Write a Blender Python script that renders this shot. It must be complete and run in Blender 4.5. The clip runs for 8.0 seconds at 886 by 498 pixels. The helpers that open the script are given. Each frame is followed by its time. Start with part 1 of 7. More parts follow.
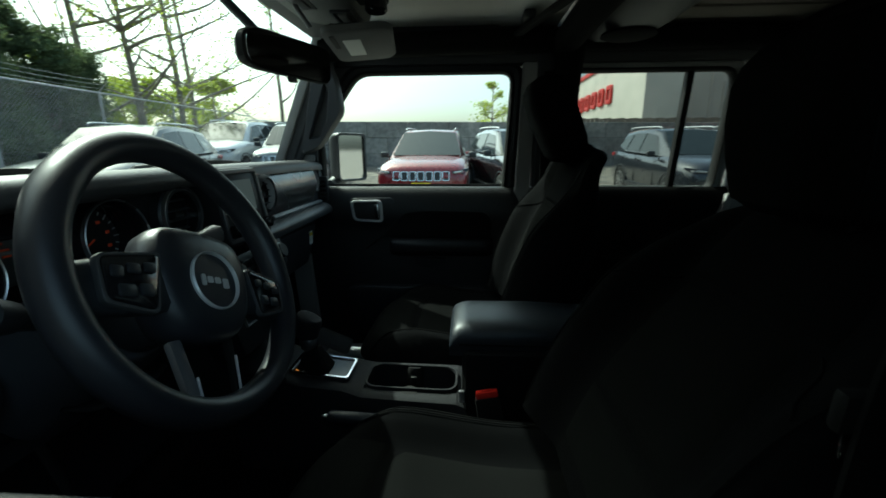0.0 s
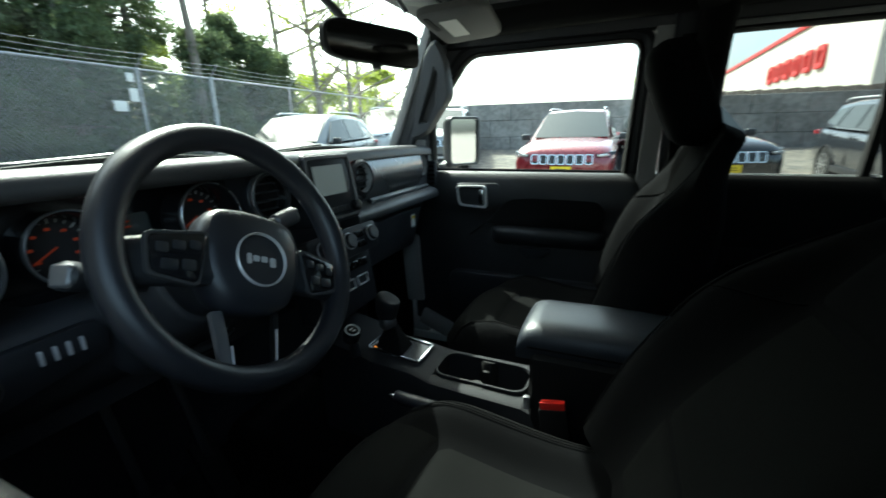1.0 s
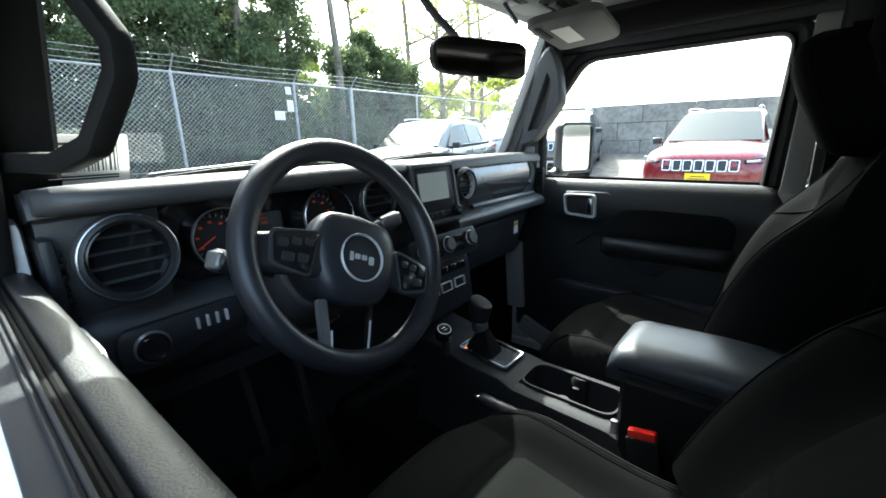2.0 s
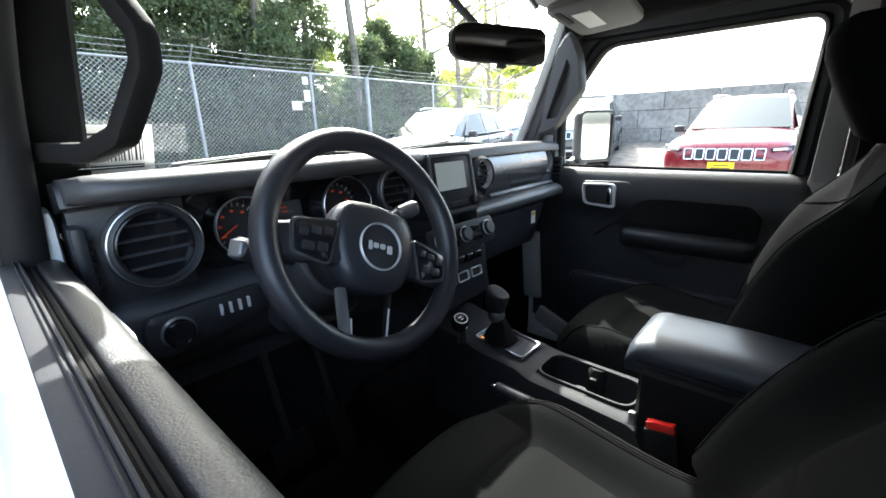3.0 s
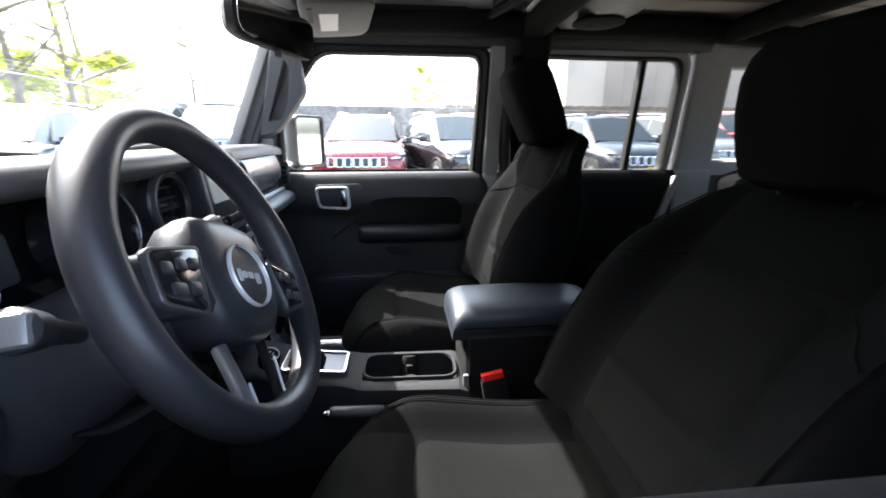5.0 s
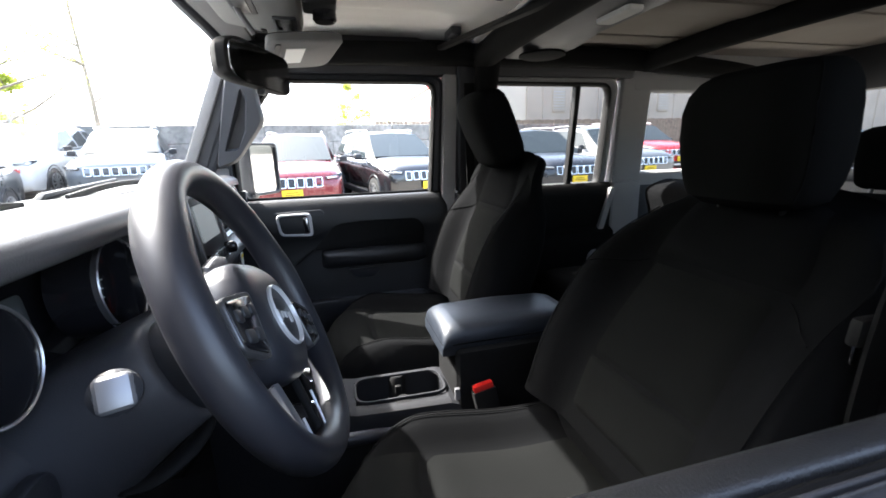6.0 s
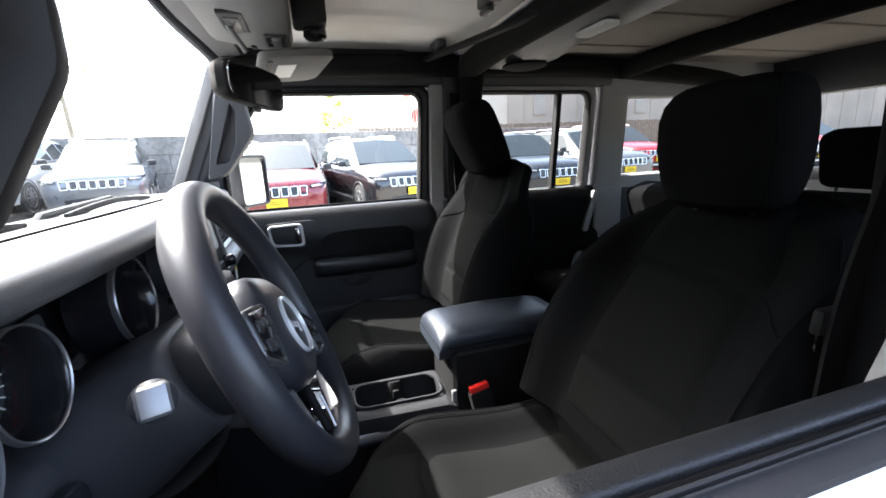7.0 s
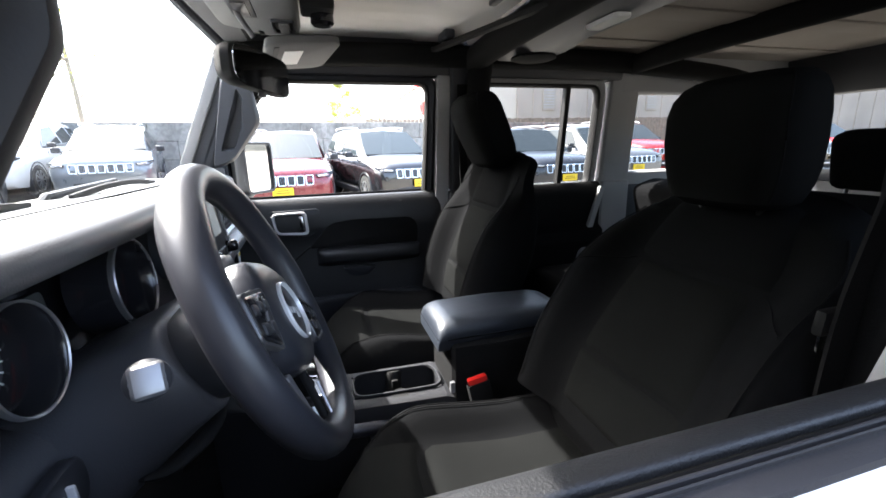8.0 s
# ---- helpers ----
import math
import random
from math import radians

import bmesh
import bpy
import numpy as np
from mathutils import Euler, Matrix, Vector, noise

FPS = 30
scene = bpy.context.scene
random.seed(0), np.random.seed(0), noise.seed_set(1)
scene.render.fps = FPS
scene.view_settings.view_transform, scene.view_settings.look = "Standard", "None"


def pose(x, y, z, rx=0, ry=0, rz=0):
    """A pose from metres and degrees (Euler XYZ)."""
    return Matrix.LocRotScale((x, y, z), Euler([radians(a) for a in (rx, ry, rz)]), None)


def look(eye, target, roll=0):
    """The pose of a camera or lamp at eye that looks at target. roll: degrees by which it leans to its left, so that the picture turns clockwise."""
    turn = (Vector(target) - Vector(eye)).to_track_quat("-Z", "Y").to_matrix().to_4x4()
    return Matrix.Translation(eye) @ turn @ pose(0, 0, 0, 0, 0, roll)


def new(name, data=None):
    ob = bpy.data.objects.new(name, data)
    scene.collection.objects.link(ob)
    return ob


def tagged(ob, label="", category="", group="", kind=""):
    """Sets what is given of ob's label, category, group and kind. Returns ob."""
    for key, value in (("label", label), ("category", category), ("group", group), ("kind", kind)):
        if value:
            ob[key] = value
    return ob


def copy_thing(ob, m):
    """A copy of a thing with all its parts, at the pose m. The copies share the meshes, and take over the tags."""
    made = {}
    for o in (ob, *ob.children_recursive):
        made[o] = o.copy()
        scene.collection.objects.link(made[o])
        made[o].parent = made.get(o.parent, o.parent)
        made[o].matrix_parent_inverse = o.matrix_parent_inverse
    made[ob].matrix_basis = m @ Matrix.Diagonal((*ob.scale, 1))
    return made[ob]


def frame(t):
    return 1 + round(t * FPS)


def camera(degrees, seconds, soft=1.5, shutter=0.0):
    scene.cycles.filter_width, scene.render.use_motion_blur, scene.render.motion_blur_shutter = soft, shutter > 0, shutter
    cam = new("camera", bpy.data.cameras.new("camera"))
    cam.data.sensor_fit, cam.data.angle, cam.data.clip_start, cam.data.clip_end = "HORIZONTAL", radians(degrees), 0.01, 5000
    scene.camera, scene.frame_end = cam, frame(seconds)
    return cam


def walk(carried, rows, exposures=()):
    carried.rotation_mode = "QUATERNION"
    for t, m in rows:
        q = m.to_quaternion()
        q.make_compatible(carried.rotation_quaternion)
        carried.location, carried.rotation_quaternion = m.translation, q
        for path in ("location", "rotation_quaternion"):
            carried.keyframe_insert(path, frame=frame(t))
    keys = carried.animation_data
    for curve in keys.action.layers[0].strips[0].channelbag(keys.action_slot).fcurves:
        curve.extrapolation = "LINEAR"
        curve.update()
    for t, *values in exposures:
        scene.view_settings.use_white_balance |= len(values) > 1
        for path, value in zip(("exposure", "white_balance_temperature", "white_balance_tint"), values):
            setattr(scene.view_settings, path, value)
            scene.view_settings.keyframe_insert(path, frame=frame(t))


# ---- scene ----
# ---------------- camera and walk ----------------
cam = camera(93.9, 8.0, soft=1.6, shutter=0.5)
PATH = [
    (0, (-0.838, -0.316, 1.368), (1.104, -0.194, 0.903), -0.2),
    (0.5, (-0.786, -0.383, 1.372), (1.106, 0.015, 0.86), -0.1),
    (1, (-0.763, -0.44, 1.37), (1.006, 0.325, 0.836), -1.2),
    (1.5, (-0.758, -0.469, 1.374), (0.866, 0.579, 0.859), -1.8),
    (2, (-0.761, -0.485, 1.382), (0.734, 0.743, 0.875), -1.5),
    (3.5, (-0.764, -0.475, 1.379), (0.671, 0.798, 0.815), -1.7),
    (4, (-0.764, -0.429, 1.358), (0.847, 0.59, 0.754), -3.3),
    (4.5, (-0.796, -0.291, 1.354), (1.094, 0.006, 0.773), -1.2),
    (6, (-0.849, -0.071, 1.392), (1.031, -0.568, 0.926), -1.7),
    (6.5, (-0.866, -0.058, 1.396), (0.993, -0.615, 0.914), -3.9),
    (7, (-0.874, -0.047, 1.405), (0.992, -0.611, 0.958), -2.9),
    (7.5, (-0.878, -0.044, 1.401), (0.992, -0.59, 0.95), -2.3),
    (8, (-0.874, -0.053, 1.4), (0.992, -0.592, 0.923), -1.5),
]
EXPOSURES = [(0, 0.15, 5850, -20), (1.0, 1.38, 5950, -12), (2.0, 2.22, 6000, -3), (3.5, 2.66, 6200, 6), (8, 2.73, 6200, 11)]
walk(cam, [(t, look(eye, target, roll)) for t, eye, target, roll in PATH], EXPOSURES)

# ---------------- world and sun ----------------
SUN_EL, SUN_AZ = radians(47), radians(38)   # azimuth: clockwise from +y
world = bpy.data.worlds.new("sky")
scene.world = world
world.use_nodes = True
wn = world.node_tree
sky = wn.nodes.new("ShaderNodeTexSky")
sky.sky_type, sky.sun_disc = "NISHITA", False
sky.sun_elevation, sky.sun_rotation = SUN_EL, SUN_AZ
sky.air_density, sky.dust_density, sky.ozone_density = 1.0, 5.0, 1.0
bg = wn.nodes["Background"]
bg.inputs["Strength"].default_value = 0.27
haze = wn.nodes.new("ShaderNodeHueSaturation")
haze.inputs["Saturation"].default_value = 0.75
wn.links.new(sky.outputs[0], haze.inputs["Color"])
wn.links.new(haze.outputs[0], bg.inputs[0])
sun_data = bpy.data.lights.new("sun", "SUN")
sun_data.energy, sun_data.angle, sun_data.color = 5.0, radians(0.6), (1.0, 0.95, 0.87)
sun = new("sun", sun_data)
to_sun = Vector((math.sin(SUN_AZ) * math.cos(SUN_EL), math.cos(SUN_AZ) * math.cos(SUN_EL), math.sin(SUN_EL)))
sun.matrix_world = look(to_sun * 50, (0, 0, 0))


# ---------------- materials ----------------
def material(name, base, rough=0.5, metal=0.0, grain=0.0, grain_scale=400.0, vary=0.15, vary_scale=6.0, coat=0.0,
             spec=0.5, island=False, piece=0.0, tint=None, stain=0.0):
    """A procedural surface: a base colour that varies at two scales, uneven gloss and a fine relief."""
    m = bpy.data.materials.new(name)
    m.use_nodes = True
    n, l = m.node_tree.nodes, m.node_tree.links
    p = n["Principled BSDF"]
    p.inputs["Metallic"].default_value = metal
    p.inputs["Specular IOR Level"].default_value = spec
    p.inputs["Coat Weight"].default_value = coat
    p.inputs["Coat Roughness"].default_value = 0.06
    co = n.new("ShaderNodeTexCoord")
    big = n.new("ShaderNodeTexNoise")
    big.inputs["Scale"].default_value, big.inputs["Detail"].default_value = vary_scale, 5.0
    l.new(co.outputs["Object"], big.inputs["Vector"])
    ramp = n.new("ShaderNodeMapRange")
    ramp.inputs["From Min"].default_value, ramp.inputs["From Max"].default_value = 0.3, 0.7
    ramp.inputs["To Min"].default_value, ramp.inputs["To Max"].default_value = 1 - vary, 1 + vary
    l.new(big.outputs[0], ramp.inputs["Value"])
    mul = n.new("ShaderNodeVectorMath")
    mul.operation = "SCALE"
    rgb = n.new("ShaderNodeRGB")
    rgb.outputs[0].default_value = (*base, 1)
    source = rgb.outputs[0]
    if tint:
        mix = n.new("ShaderNodeMix")
        mix.data_type = "RGBA"
        fine = n.new("ShaderNodeTexNoise")
        fine.inputs["Scale"].default_value, fine.inputs["Detail"].default_value = vary_scale * 7, 6.0
        l.new(co.outputs["Object"], fine.inputs["Vector"])
        spread = n.new("ShaderNodeMapRange")
        spread.inputs["From Min"].default_value, spread.inputs["From Max"].default_value = 0.42, 0.62
        l.new(fine.outputs[0], spread.inputs["Value"])
        l.new(spread.outputs[0], mix.inputs[0])
        l.new(source, mix.inputs[6])
        mix.inputs[7].default_value = (*tint, 1)
        source = mix.outputs[2]
    l.new(source, mul.inputs[0])
    value = ramp.outputs[0]
    if piece:
        info = n.new("ShaderNodeNewGeometry") if island else n.new("ShaderNodeObjectInfo")
        rand = info.outputs["Random Per Island"] if island else info.outputs["Random"]
        span = n.new("ShaderNodeMapRange")
        span.inputs["To Min"].default_value, span.inputs["To Max"].default_value = 1 - piece, 1 + piece
        l.new(rand, span.inputs["Value"])
        both = n.new("ShaderNodeMath")
        both.operation = "MULTIPLY"
        l.new(value, both.inputs[0])
        l.new(span.outputs[0], both.inputs[1])
        value = both.outputs[0]
    l.new(value, mul.inputs["Scale"])
    l.new(mul.outputs[0], p.inputs["Base Color"])
    gloss = n.new("ShaderNodeMapRange")
    gloss.inputs["To Min"].default_value, gloss.inputs["To Max"].default_value = max(rough - 0.08, 0.02), min(rough + 0.08, 1)
    l.new(big.outputs[0], gloss.inputs["Value"])
    l.new(gloss.outputs[0], p.inputs["Roughness"])
    if grain:
        tex = n.new("ShaderNodeTexNoise")
        tex.inputs["Scale"].default_value, tex.inputs["Detail"].default_value = grain_scale, 3.0
        l.new(co.outputs["Object"], tex.inputs["Vector"])
        bump = n.new("ShaderNodeBump")
        bump.inputs["Strength"].default_value, bump.inputs["Distance"].default_value = grain, 0.0006
        l.new(tex.outputs[0], bump.inputs["Height"])
        l.new(bump.outputs[0], p.inputs["Normal"])
    return m


def glass(name, tint, through_share, rough=0.0):
    """A thin pane: part clear, part mirror, by the angle at which it is met."""
    m = bpy.data.materials.new(name)
    m.use_nodes = True
    n, l = m.node_tree.nodes, m.node_tree.links
    n.remove(n["Principled BSDF"])
    clear, shiny, mix, edge = (n.new("ShaderNodeBsdfTransparent"), n.new("ShaderNodeBsdfGlossy"), n.new("ShaderNodeMixShader"), n.new("ShaderNodeLayerWeight"))
    clear.inputs[0].default_value = (*[c * through_share for c in tint], 1)
    shiny.inputs["Roughness"].default_value = rough
    edge.inputs[0].default_value = 0.5
    steep, span = n.new("ShaderNodeMath"), n.new("ShaderNodeMapRange")
    steep.operation = "POWER"
    steep.inputs[1].default_value = 4.0
    span.inputs["To Min"].default_value, span.inputs["To Max"].default_value = 0.035, 0.6
    l.new(edge.outputs["Facing"], steep.inputs[0])
    l.new(steep.outputs[0], span.inputs["Value"])
    l.new(span.outputs[0], mix.inputs[0])
    l.new(clear.outputs[0], mix.inputs[1])
    l.new(shiny.outputs[0], mix.inputs[2])
    l.new(mix.outputs[0], n["Material Output"].inputs[0])
    return m


def glow(name, colour, strength):
    m = bpy.data.materials.new(name)
    m.use_nodes = True
    p = m.node_tree.nodes["Principled BSDF"]
    p.inputs["Base Color"].default_value = (*[c * 0.3 for c in colour], 1)
    p.inputs["Emission Color"].default_value = (*colour, 1)
    p.inputs["Emission Strength"].default_value = strength
    return m


M_DASH = material("soft black dash skin", (0.052, 0.053, 0.060), 0.44, grain=0.5, grain_scale=700, vary=0.12)
M_DASHTOP = material("grained dash top", (0.052, 0.053, 0.057), 0.42, grain=0.6, grain_scale=600, vary=0.12)
M_PLASTIC = material("black moulded plastic", (0.024, 0.0255, 0.030), 0.42, grain=0.35, grain_scale=900, vary=0.15)
M_PILLAR = material("slate grey pillar trim", (0.085, 0.09, 0.10), 0.5, grain=0.6, grain_scale=650, vary=0.1)
M_MODULE = material("warm grey overhead moulding", (0.13, 0.13, 0.125), 0.65, grain=0.6, grain_scale=600, vary=0.08)
M_GLOSSBLACK = material("gloss black plastic", (0.012, 0.012, 0.014), 0.14, vary=0.1)
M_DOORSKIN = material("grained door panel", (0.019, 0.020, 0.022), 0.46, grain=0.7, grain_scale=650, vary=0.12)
M_RUBBER = material("black rubber seal", (0.010, 0.010, 0.010), 0.6, grain=0.2, vary=0.2, spec=0.2)
M_CONSOLE = material("matt black console plastic", (0.018, 0.0185, 0.021), 0.68, grain=0.5, grain_scale=800, vary=0.15, spec=0.25)
M_LEATHER = material("black grained leather", (0.024, 0.025, 0.031), 0.36, grain=0.25, grain_scale=1300, vary=0.1)
M_LID = material("smooth black vinyl", (0.015, 0.019, 0.026), 0.40, grain=0.2, grain_scale=1300, vary=0.1)
M_SEAL = material("dull black seal", (0.006, 0.006, 0.006), 0.8, vary=0.2, spec=0.08)
M_BELT = material("dark weathered belt trim", (0.026, 0.026, 0.029), 0.75, grain=0.4, vary=0.2, spec=0.2)
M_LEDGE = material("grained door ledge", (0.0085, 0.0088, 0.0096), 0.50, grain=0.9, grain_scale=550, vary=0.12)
M_SHADEWALL = material("dark shade wall", (0.03, 0.031, 0.033), 0.9, grain=0.6, grain_scale=40, vary=0.25, vary_scale=1.0)
M_FABRIC = material("black seat cloth", (0.0064, 0.0066, 0.0070), 0.9, grain=1.0, grain_scale=1100, vary=0.15, spec=0.02)
M_INSERT = material("charcoal mesh seat cloth", (0.0078, 0.0081, 0.0079), 0.9, grain=1.0, grain_scale=900, vary=0.15, spec=0.02)
M_THREAD = material("dark stitching", (0.007, 0.007, 0.0072), 0.9, vary=0.1, spec=0.05)
M_CARPET = material("black carpet", (0.006, 0.006, 0.006), 0.95, grain=1.0, grain_scale=500, vary=0.3, spec=0.1)
M_SILVER = material("satin silver paint", (0.70, 0.70, 0.71), 0.25, metal=0.2, vary=0.05)
M_DARKSILVER = material("dark satin trim", (0.12, 0.12, 0.125), 0.32, metal=0.6, vary=0.08)
M_PANEL = material("brushed gunmetal dash panel", (0.20, 0.205, 0.215), 0.27, metal=0.75, grain=0.2, grain_scale=900, vary=0.1)
M_SATIN = material("satin grey trim", (0.21, 0.21, 0.22), 0.30, metal=0.5, vary=0.08)
M_LCD = glow("lit screen", (0.55, 0.6, 0.6), 0.045)
M_CHROME = material("chrome", (0.8, 0.8, 0.82), 0.08, metal=1.0, vary=0.03)
M_WHITE = material("white car paint", (0.78, 0.79, 0.8), 0.3, vary=0.03, coat=0.8)
M_GREYTRIM = material("light grey pillar trim", (0.36, 0.36, 0.355), 0.6, grain=0.5, grain_scale=700, vary=0.06)
# one lining twice: light in front and shade behind put into the colour
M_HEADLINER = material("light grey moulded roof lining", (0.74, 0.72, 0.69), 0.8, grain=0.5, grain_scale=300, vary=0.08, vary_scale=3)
M_SHADEDLINER = material("rear roof lining in a shaded grey", (0.25, 0.22, 0.19), 0.85, grain=0.5, grain_scale=300, vary=0.15, vary_scale=3)
M_VISOR = material("grey vinyl visor", (0.10, 0.10, 0.10), 0.7, grain=0.5, grain_scale=600, vary=0.08)
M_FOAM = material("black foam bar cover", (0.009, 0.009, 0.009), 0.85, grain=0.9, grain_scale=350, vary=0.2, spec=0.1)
M_RED = material("red buckle button", (0.6, 0.02, 0.015), 0.35, vary=0.05)
M_PAPER = material("white printed label", (0.75, 0.75, 0.72), 0.7, vary=0.05)
M_INK = material("black ink", (0.02, 0.02, 0.02), 0.7)
M_GLASS = glass("clear window glass", (0.97, 1.0, 0.98), 0.93)
M_TINT = glass("tinted window glass", (0.95, 0.98, 0.96), 0.42)
M_MIRROR = material("mirror glass", (0.9, 0.9, 0.9), 0.01, metal=1.0, vary=0.0)
M_SCREEN = material("matt screen glass", (0.10, 0.11, 0.11), 0.12, vary=0.02)
M_REDGLOW = glow("red gauge lighting", (1.0, 0.12, 0.04), 0.022)
M_AMBER = glow("amber indicator", (1.0, 0.3, 0.05), 0.4)
M_DIAL = material("black gauge face", (0.022, 0.022, 0.025), 0.5, vary=0.1)
M_ASPHALT = material("worn grey asphalt", (0.22, 0.195, 0.16), 0.9, grain=1.0, grain_scale=60, vary=0.25, vary_scale=0.6, tint=(0.12, 0.11, 0.1))
M_CONCRETE = material("weathered concrete block", (0.30, 0.29, 0.27), 0.9, grain=1.0, grain_scale=30, vary=0.30, vary_scale=1.2, piece=0.10, tint=(0.21, 0.205, 0.19))
M_GALV = material("galvanised steel", (0.42, 0.43, 0.44), 0.45, metal=0.6, vary=0.15)
M_SLAT = material("dark privacy mesh", (0.035, 0.045, 0.04), 0.8, vary=0.3, vary_scale=2)
M_BARK = material("grey bark", (0.20, 0.175, 0.145), 0.9, grain=1.0, grain_scale=25, vary=0.3, vary_scale=3)
M_LEAF = material("dark evergreen foliage", (0.088, 0.122, 0.060), 0.7, vary=0.4, vary_scale=1.0, piece=0.5, island=True)
def leaf_light(m, colour, share):
    """Lets light shine through a leaf."""
    n, l = m.node_tree.nodes, m.node_tree.links
    mix, thin = n.new("ShaderNodeMixShader"), n.new("ShaderNodeBsdfTranslucent")
    thin.inputs[0].default_value = (*colour, 1)
    mix.inputs[0].default_value = share
    l.new(n["Principled BSDF"].outputs[0], mix.inputs[1])
    l.new(thin.outputs[0], mix.inputs[2])
    l.new(mix.outputs[0], n["Material Output"].inputs[0])


leaf_light(M_LEAF, (0.16, 0.20, 0.085), 0.42)
M_SPRING = material("yellow green spring foliage", (0.24, 0.30, 0.05), 0.7, vary=0.3, vary_scale=1.0, piece=0.4, island=True)
leaf_light(M_SPRING, (0.42, 0.48, 0.08), 0.45)
M_TYRE = material("tyre rubber", (0.016, 0.016, 0.016), 0.8, grain=0.6, grain_scale=80, vary=0.2)
M_RIM = material("alloy rim", (0.55, 0.55, 0.56), 0.3, metal=0.9, vary=0.08)
M_CARGLASS = material("dark car glass", (0.02, 0.027, 0.028), 0.05, vary=0.1, spec=0.5)
M_LAMP = material("headlamp lens", (0.45, 0.47, 0.5), 0.08, metal=0.5, vary=0.2)
M_YELLOW = material("yellow plate", (0.75, 0.55, 0.02), 0.5, vary=0.08)
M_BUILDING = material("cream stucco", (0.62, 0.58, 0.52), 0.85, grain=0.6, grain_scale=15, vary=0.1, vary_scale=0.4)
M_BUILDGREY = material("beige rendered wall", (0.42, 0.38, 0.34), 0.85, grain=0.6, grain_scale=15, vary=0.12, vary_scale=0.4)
M_SIGNRED = material("red sign letters", (0.55, 0.02, 0.02), 0.5, vary=0.05)
M_WOOD = material("grey weathered timber", (0.2, 0.16, 0.13), 0.85, grain=0.8, grain_scale=30, vary=0.3)
PAINTS = {
    "red": material("dark red car paint", (0.16, 0.006, 0.014), 0.28, metal=0.2, vary=0.05, coat=1.0),
    "bright": material("bright red car paint", (0.5, 0.015, 0.02), 0.28, vary=0.05, coat=1.0),
    "black": material("black car paint", (0.012, 0.012, 0.014), 0.2, vary=0.05, coat=1.0),
    "navy": material("dark graphite car paint", (0.03, 0.034, 0.042), 0.25, metal=0.3, vary=0.05, coat=1.0),
    "steel": material("dark blue-grey car paint", (0.045, 0.055, 0.065), 0.3, metal=0.3, vary=0.05, coat=0.6),
    "silver": material("silver car paint", (0.22, 0.225, 0.23), 0.3, metal=0.5, vary=0.05, coat=1.0),
    "grey": material("grey car paint", (0.16, 0.18, 0.2), 0.3, metal=0.4, vary=0.05, coat=1.0),
    "white": material("pearl white car paint", (0.7, 0.7, 0.7), 0.3, vary=0.04, coat=1.0),
}


# ---------------- mesh helpers ----------------
def finish(bm, name, mat, angle=35):
    bmesh.ops.recalc_face_normals(bm, faces=bm.faces)
    me = bpy.data.meshes.new(name)
    bm.to_mesh(me)
    bm.free()
    me.materials.append(mat)
    me.shade_smooth()
    me.set_sharp_from_angle(angle=radians(angle))
    return me


def part(name, bm, mat, parent=None, label="", angle=35):
    ob = new(name, finish(bm, name, mat, angle))
    if parent is not None:
        ob.parent = parent
        ob.matrix_parent_inverse = parent.matrix_world.inverted() if parent.parent is None else (parent.parent.matrix_world @ parent.matrix_parent_inverse @ parent.matrix_basis).inverted()
    return tagged(ob, label)


def thing(name, label, category, at=(0, 0, 0), group="", kind=""):
    ob = new(name)
    ob.empty_display_size = 0.05
    ob.location = at
    bpy.context.view_layer.update()
    return tagged(ob, label, category, group, kind)


def box(bm, c, s, bev=0.004, seg=2, rot=None):
    """A bevelled box: centre, sizes, and a turn in degrees."""
    m = pose(*c, *(rot or (0, 0, 0)))
    g = bmesh.ops.create_cube(bm, size=1.0, matrix=m @ Matrix.Diagonal((*s, 1)))
    if bev > 0:
        es = list({e for v in g["verts"] for e in v.link_edges})
        bmesh.ops.bevel(bm, geom=es, offset=min(bev, min(s) * 0.48), segments=seg, profile=0.6, affect="EDGES")


def bar(bm, p0, p1, w, h, bev=0.006, seg=2, up=(0, 0, 1)):
    """A bevelled bar from p0 to p1, w across and h along up."""
    p0, p1 = Vector(p0), Vector(p1)
    d = p1 - p0
    y = d.normalized()
    x = y.cross(Vector(up)).normalized()
    z = x.cross(y)
    m = Matrix((x, y, z)).transposed().to_4x4()
    m.translation = (p0 + p1) / 2
    g = bmesh.ops.create_cube(bm, size=1.0, matrix=m @ Matrix.Diagonal((w, d.length, h, 1)))
    if bev > 0:
        es = list({e for v in g["verts"] for e in v.link_edges})
        bmesh.ops.bevel(bm, geom=es, offset=min(bev, w * 0.48, h * 0.48), segments=seg, profile=0.6, affect="EDGES")


def loft(bm, rings, cap=True, closed=True, wrap=False):
    vs = [[bm.verts.new(p) for p in r] for r in rings]
    n = len(rings[0])
    pairs = list(zip(vs, vs[1:])) + ([(vs[-1], vs[0])] if wrap else [])
    for a, b in pairs:
        for i in range(n if closed else n - 1):
            j = (i + 1) % n
            bm.faces.new((a[i], a[j], b[j], b[i]))
    if cap and closed and not wrap:
        bm.faces.new(list(reversed(vs[0])))
        bm.faces.new(vs[-1])
    return vs


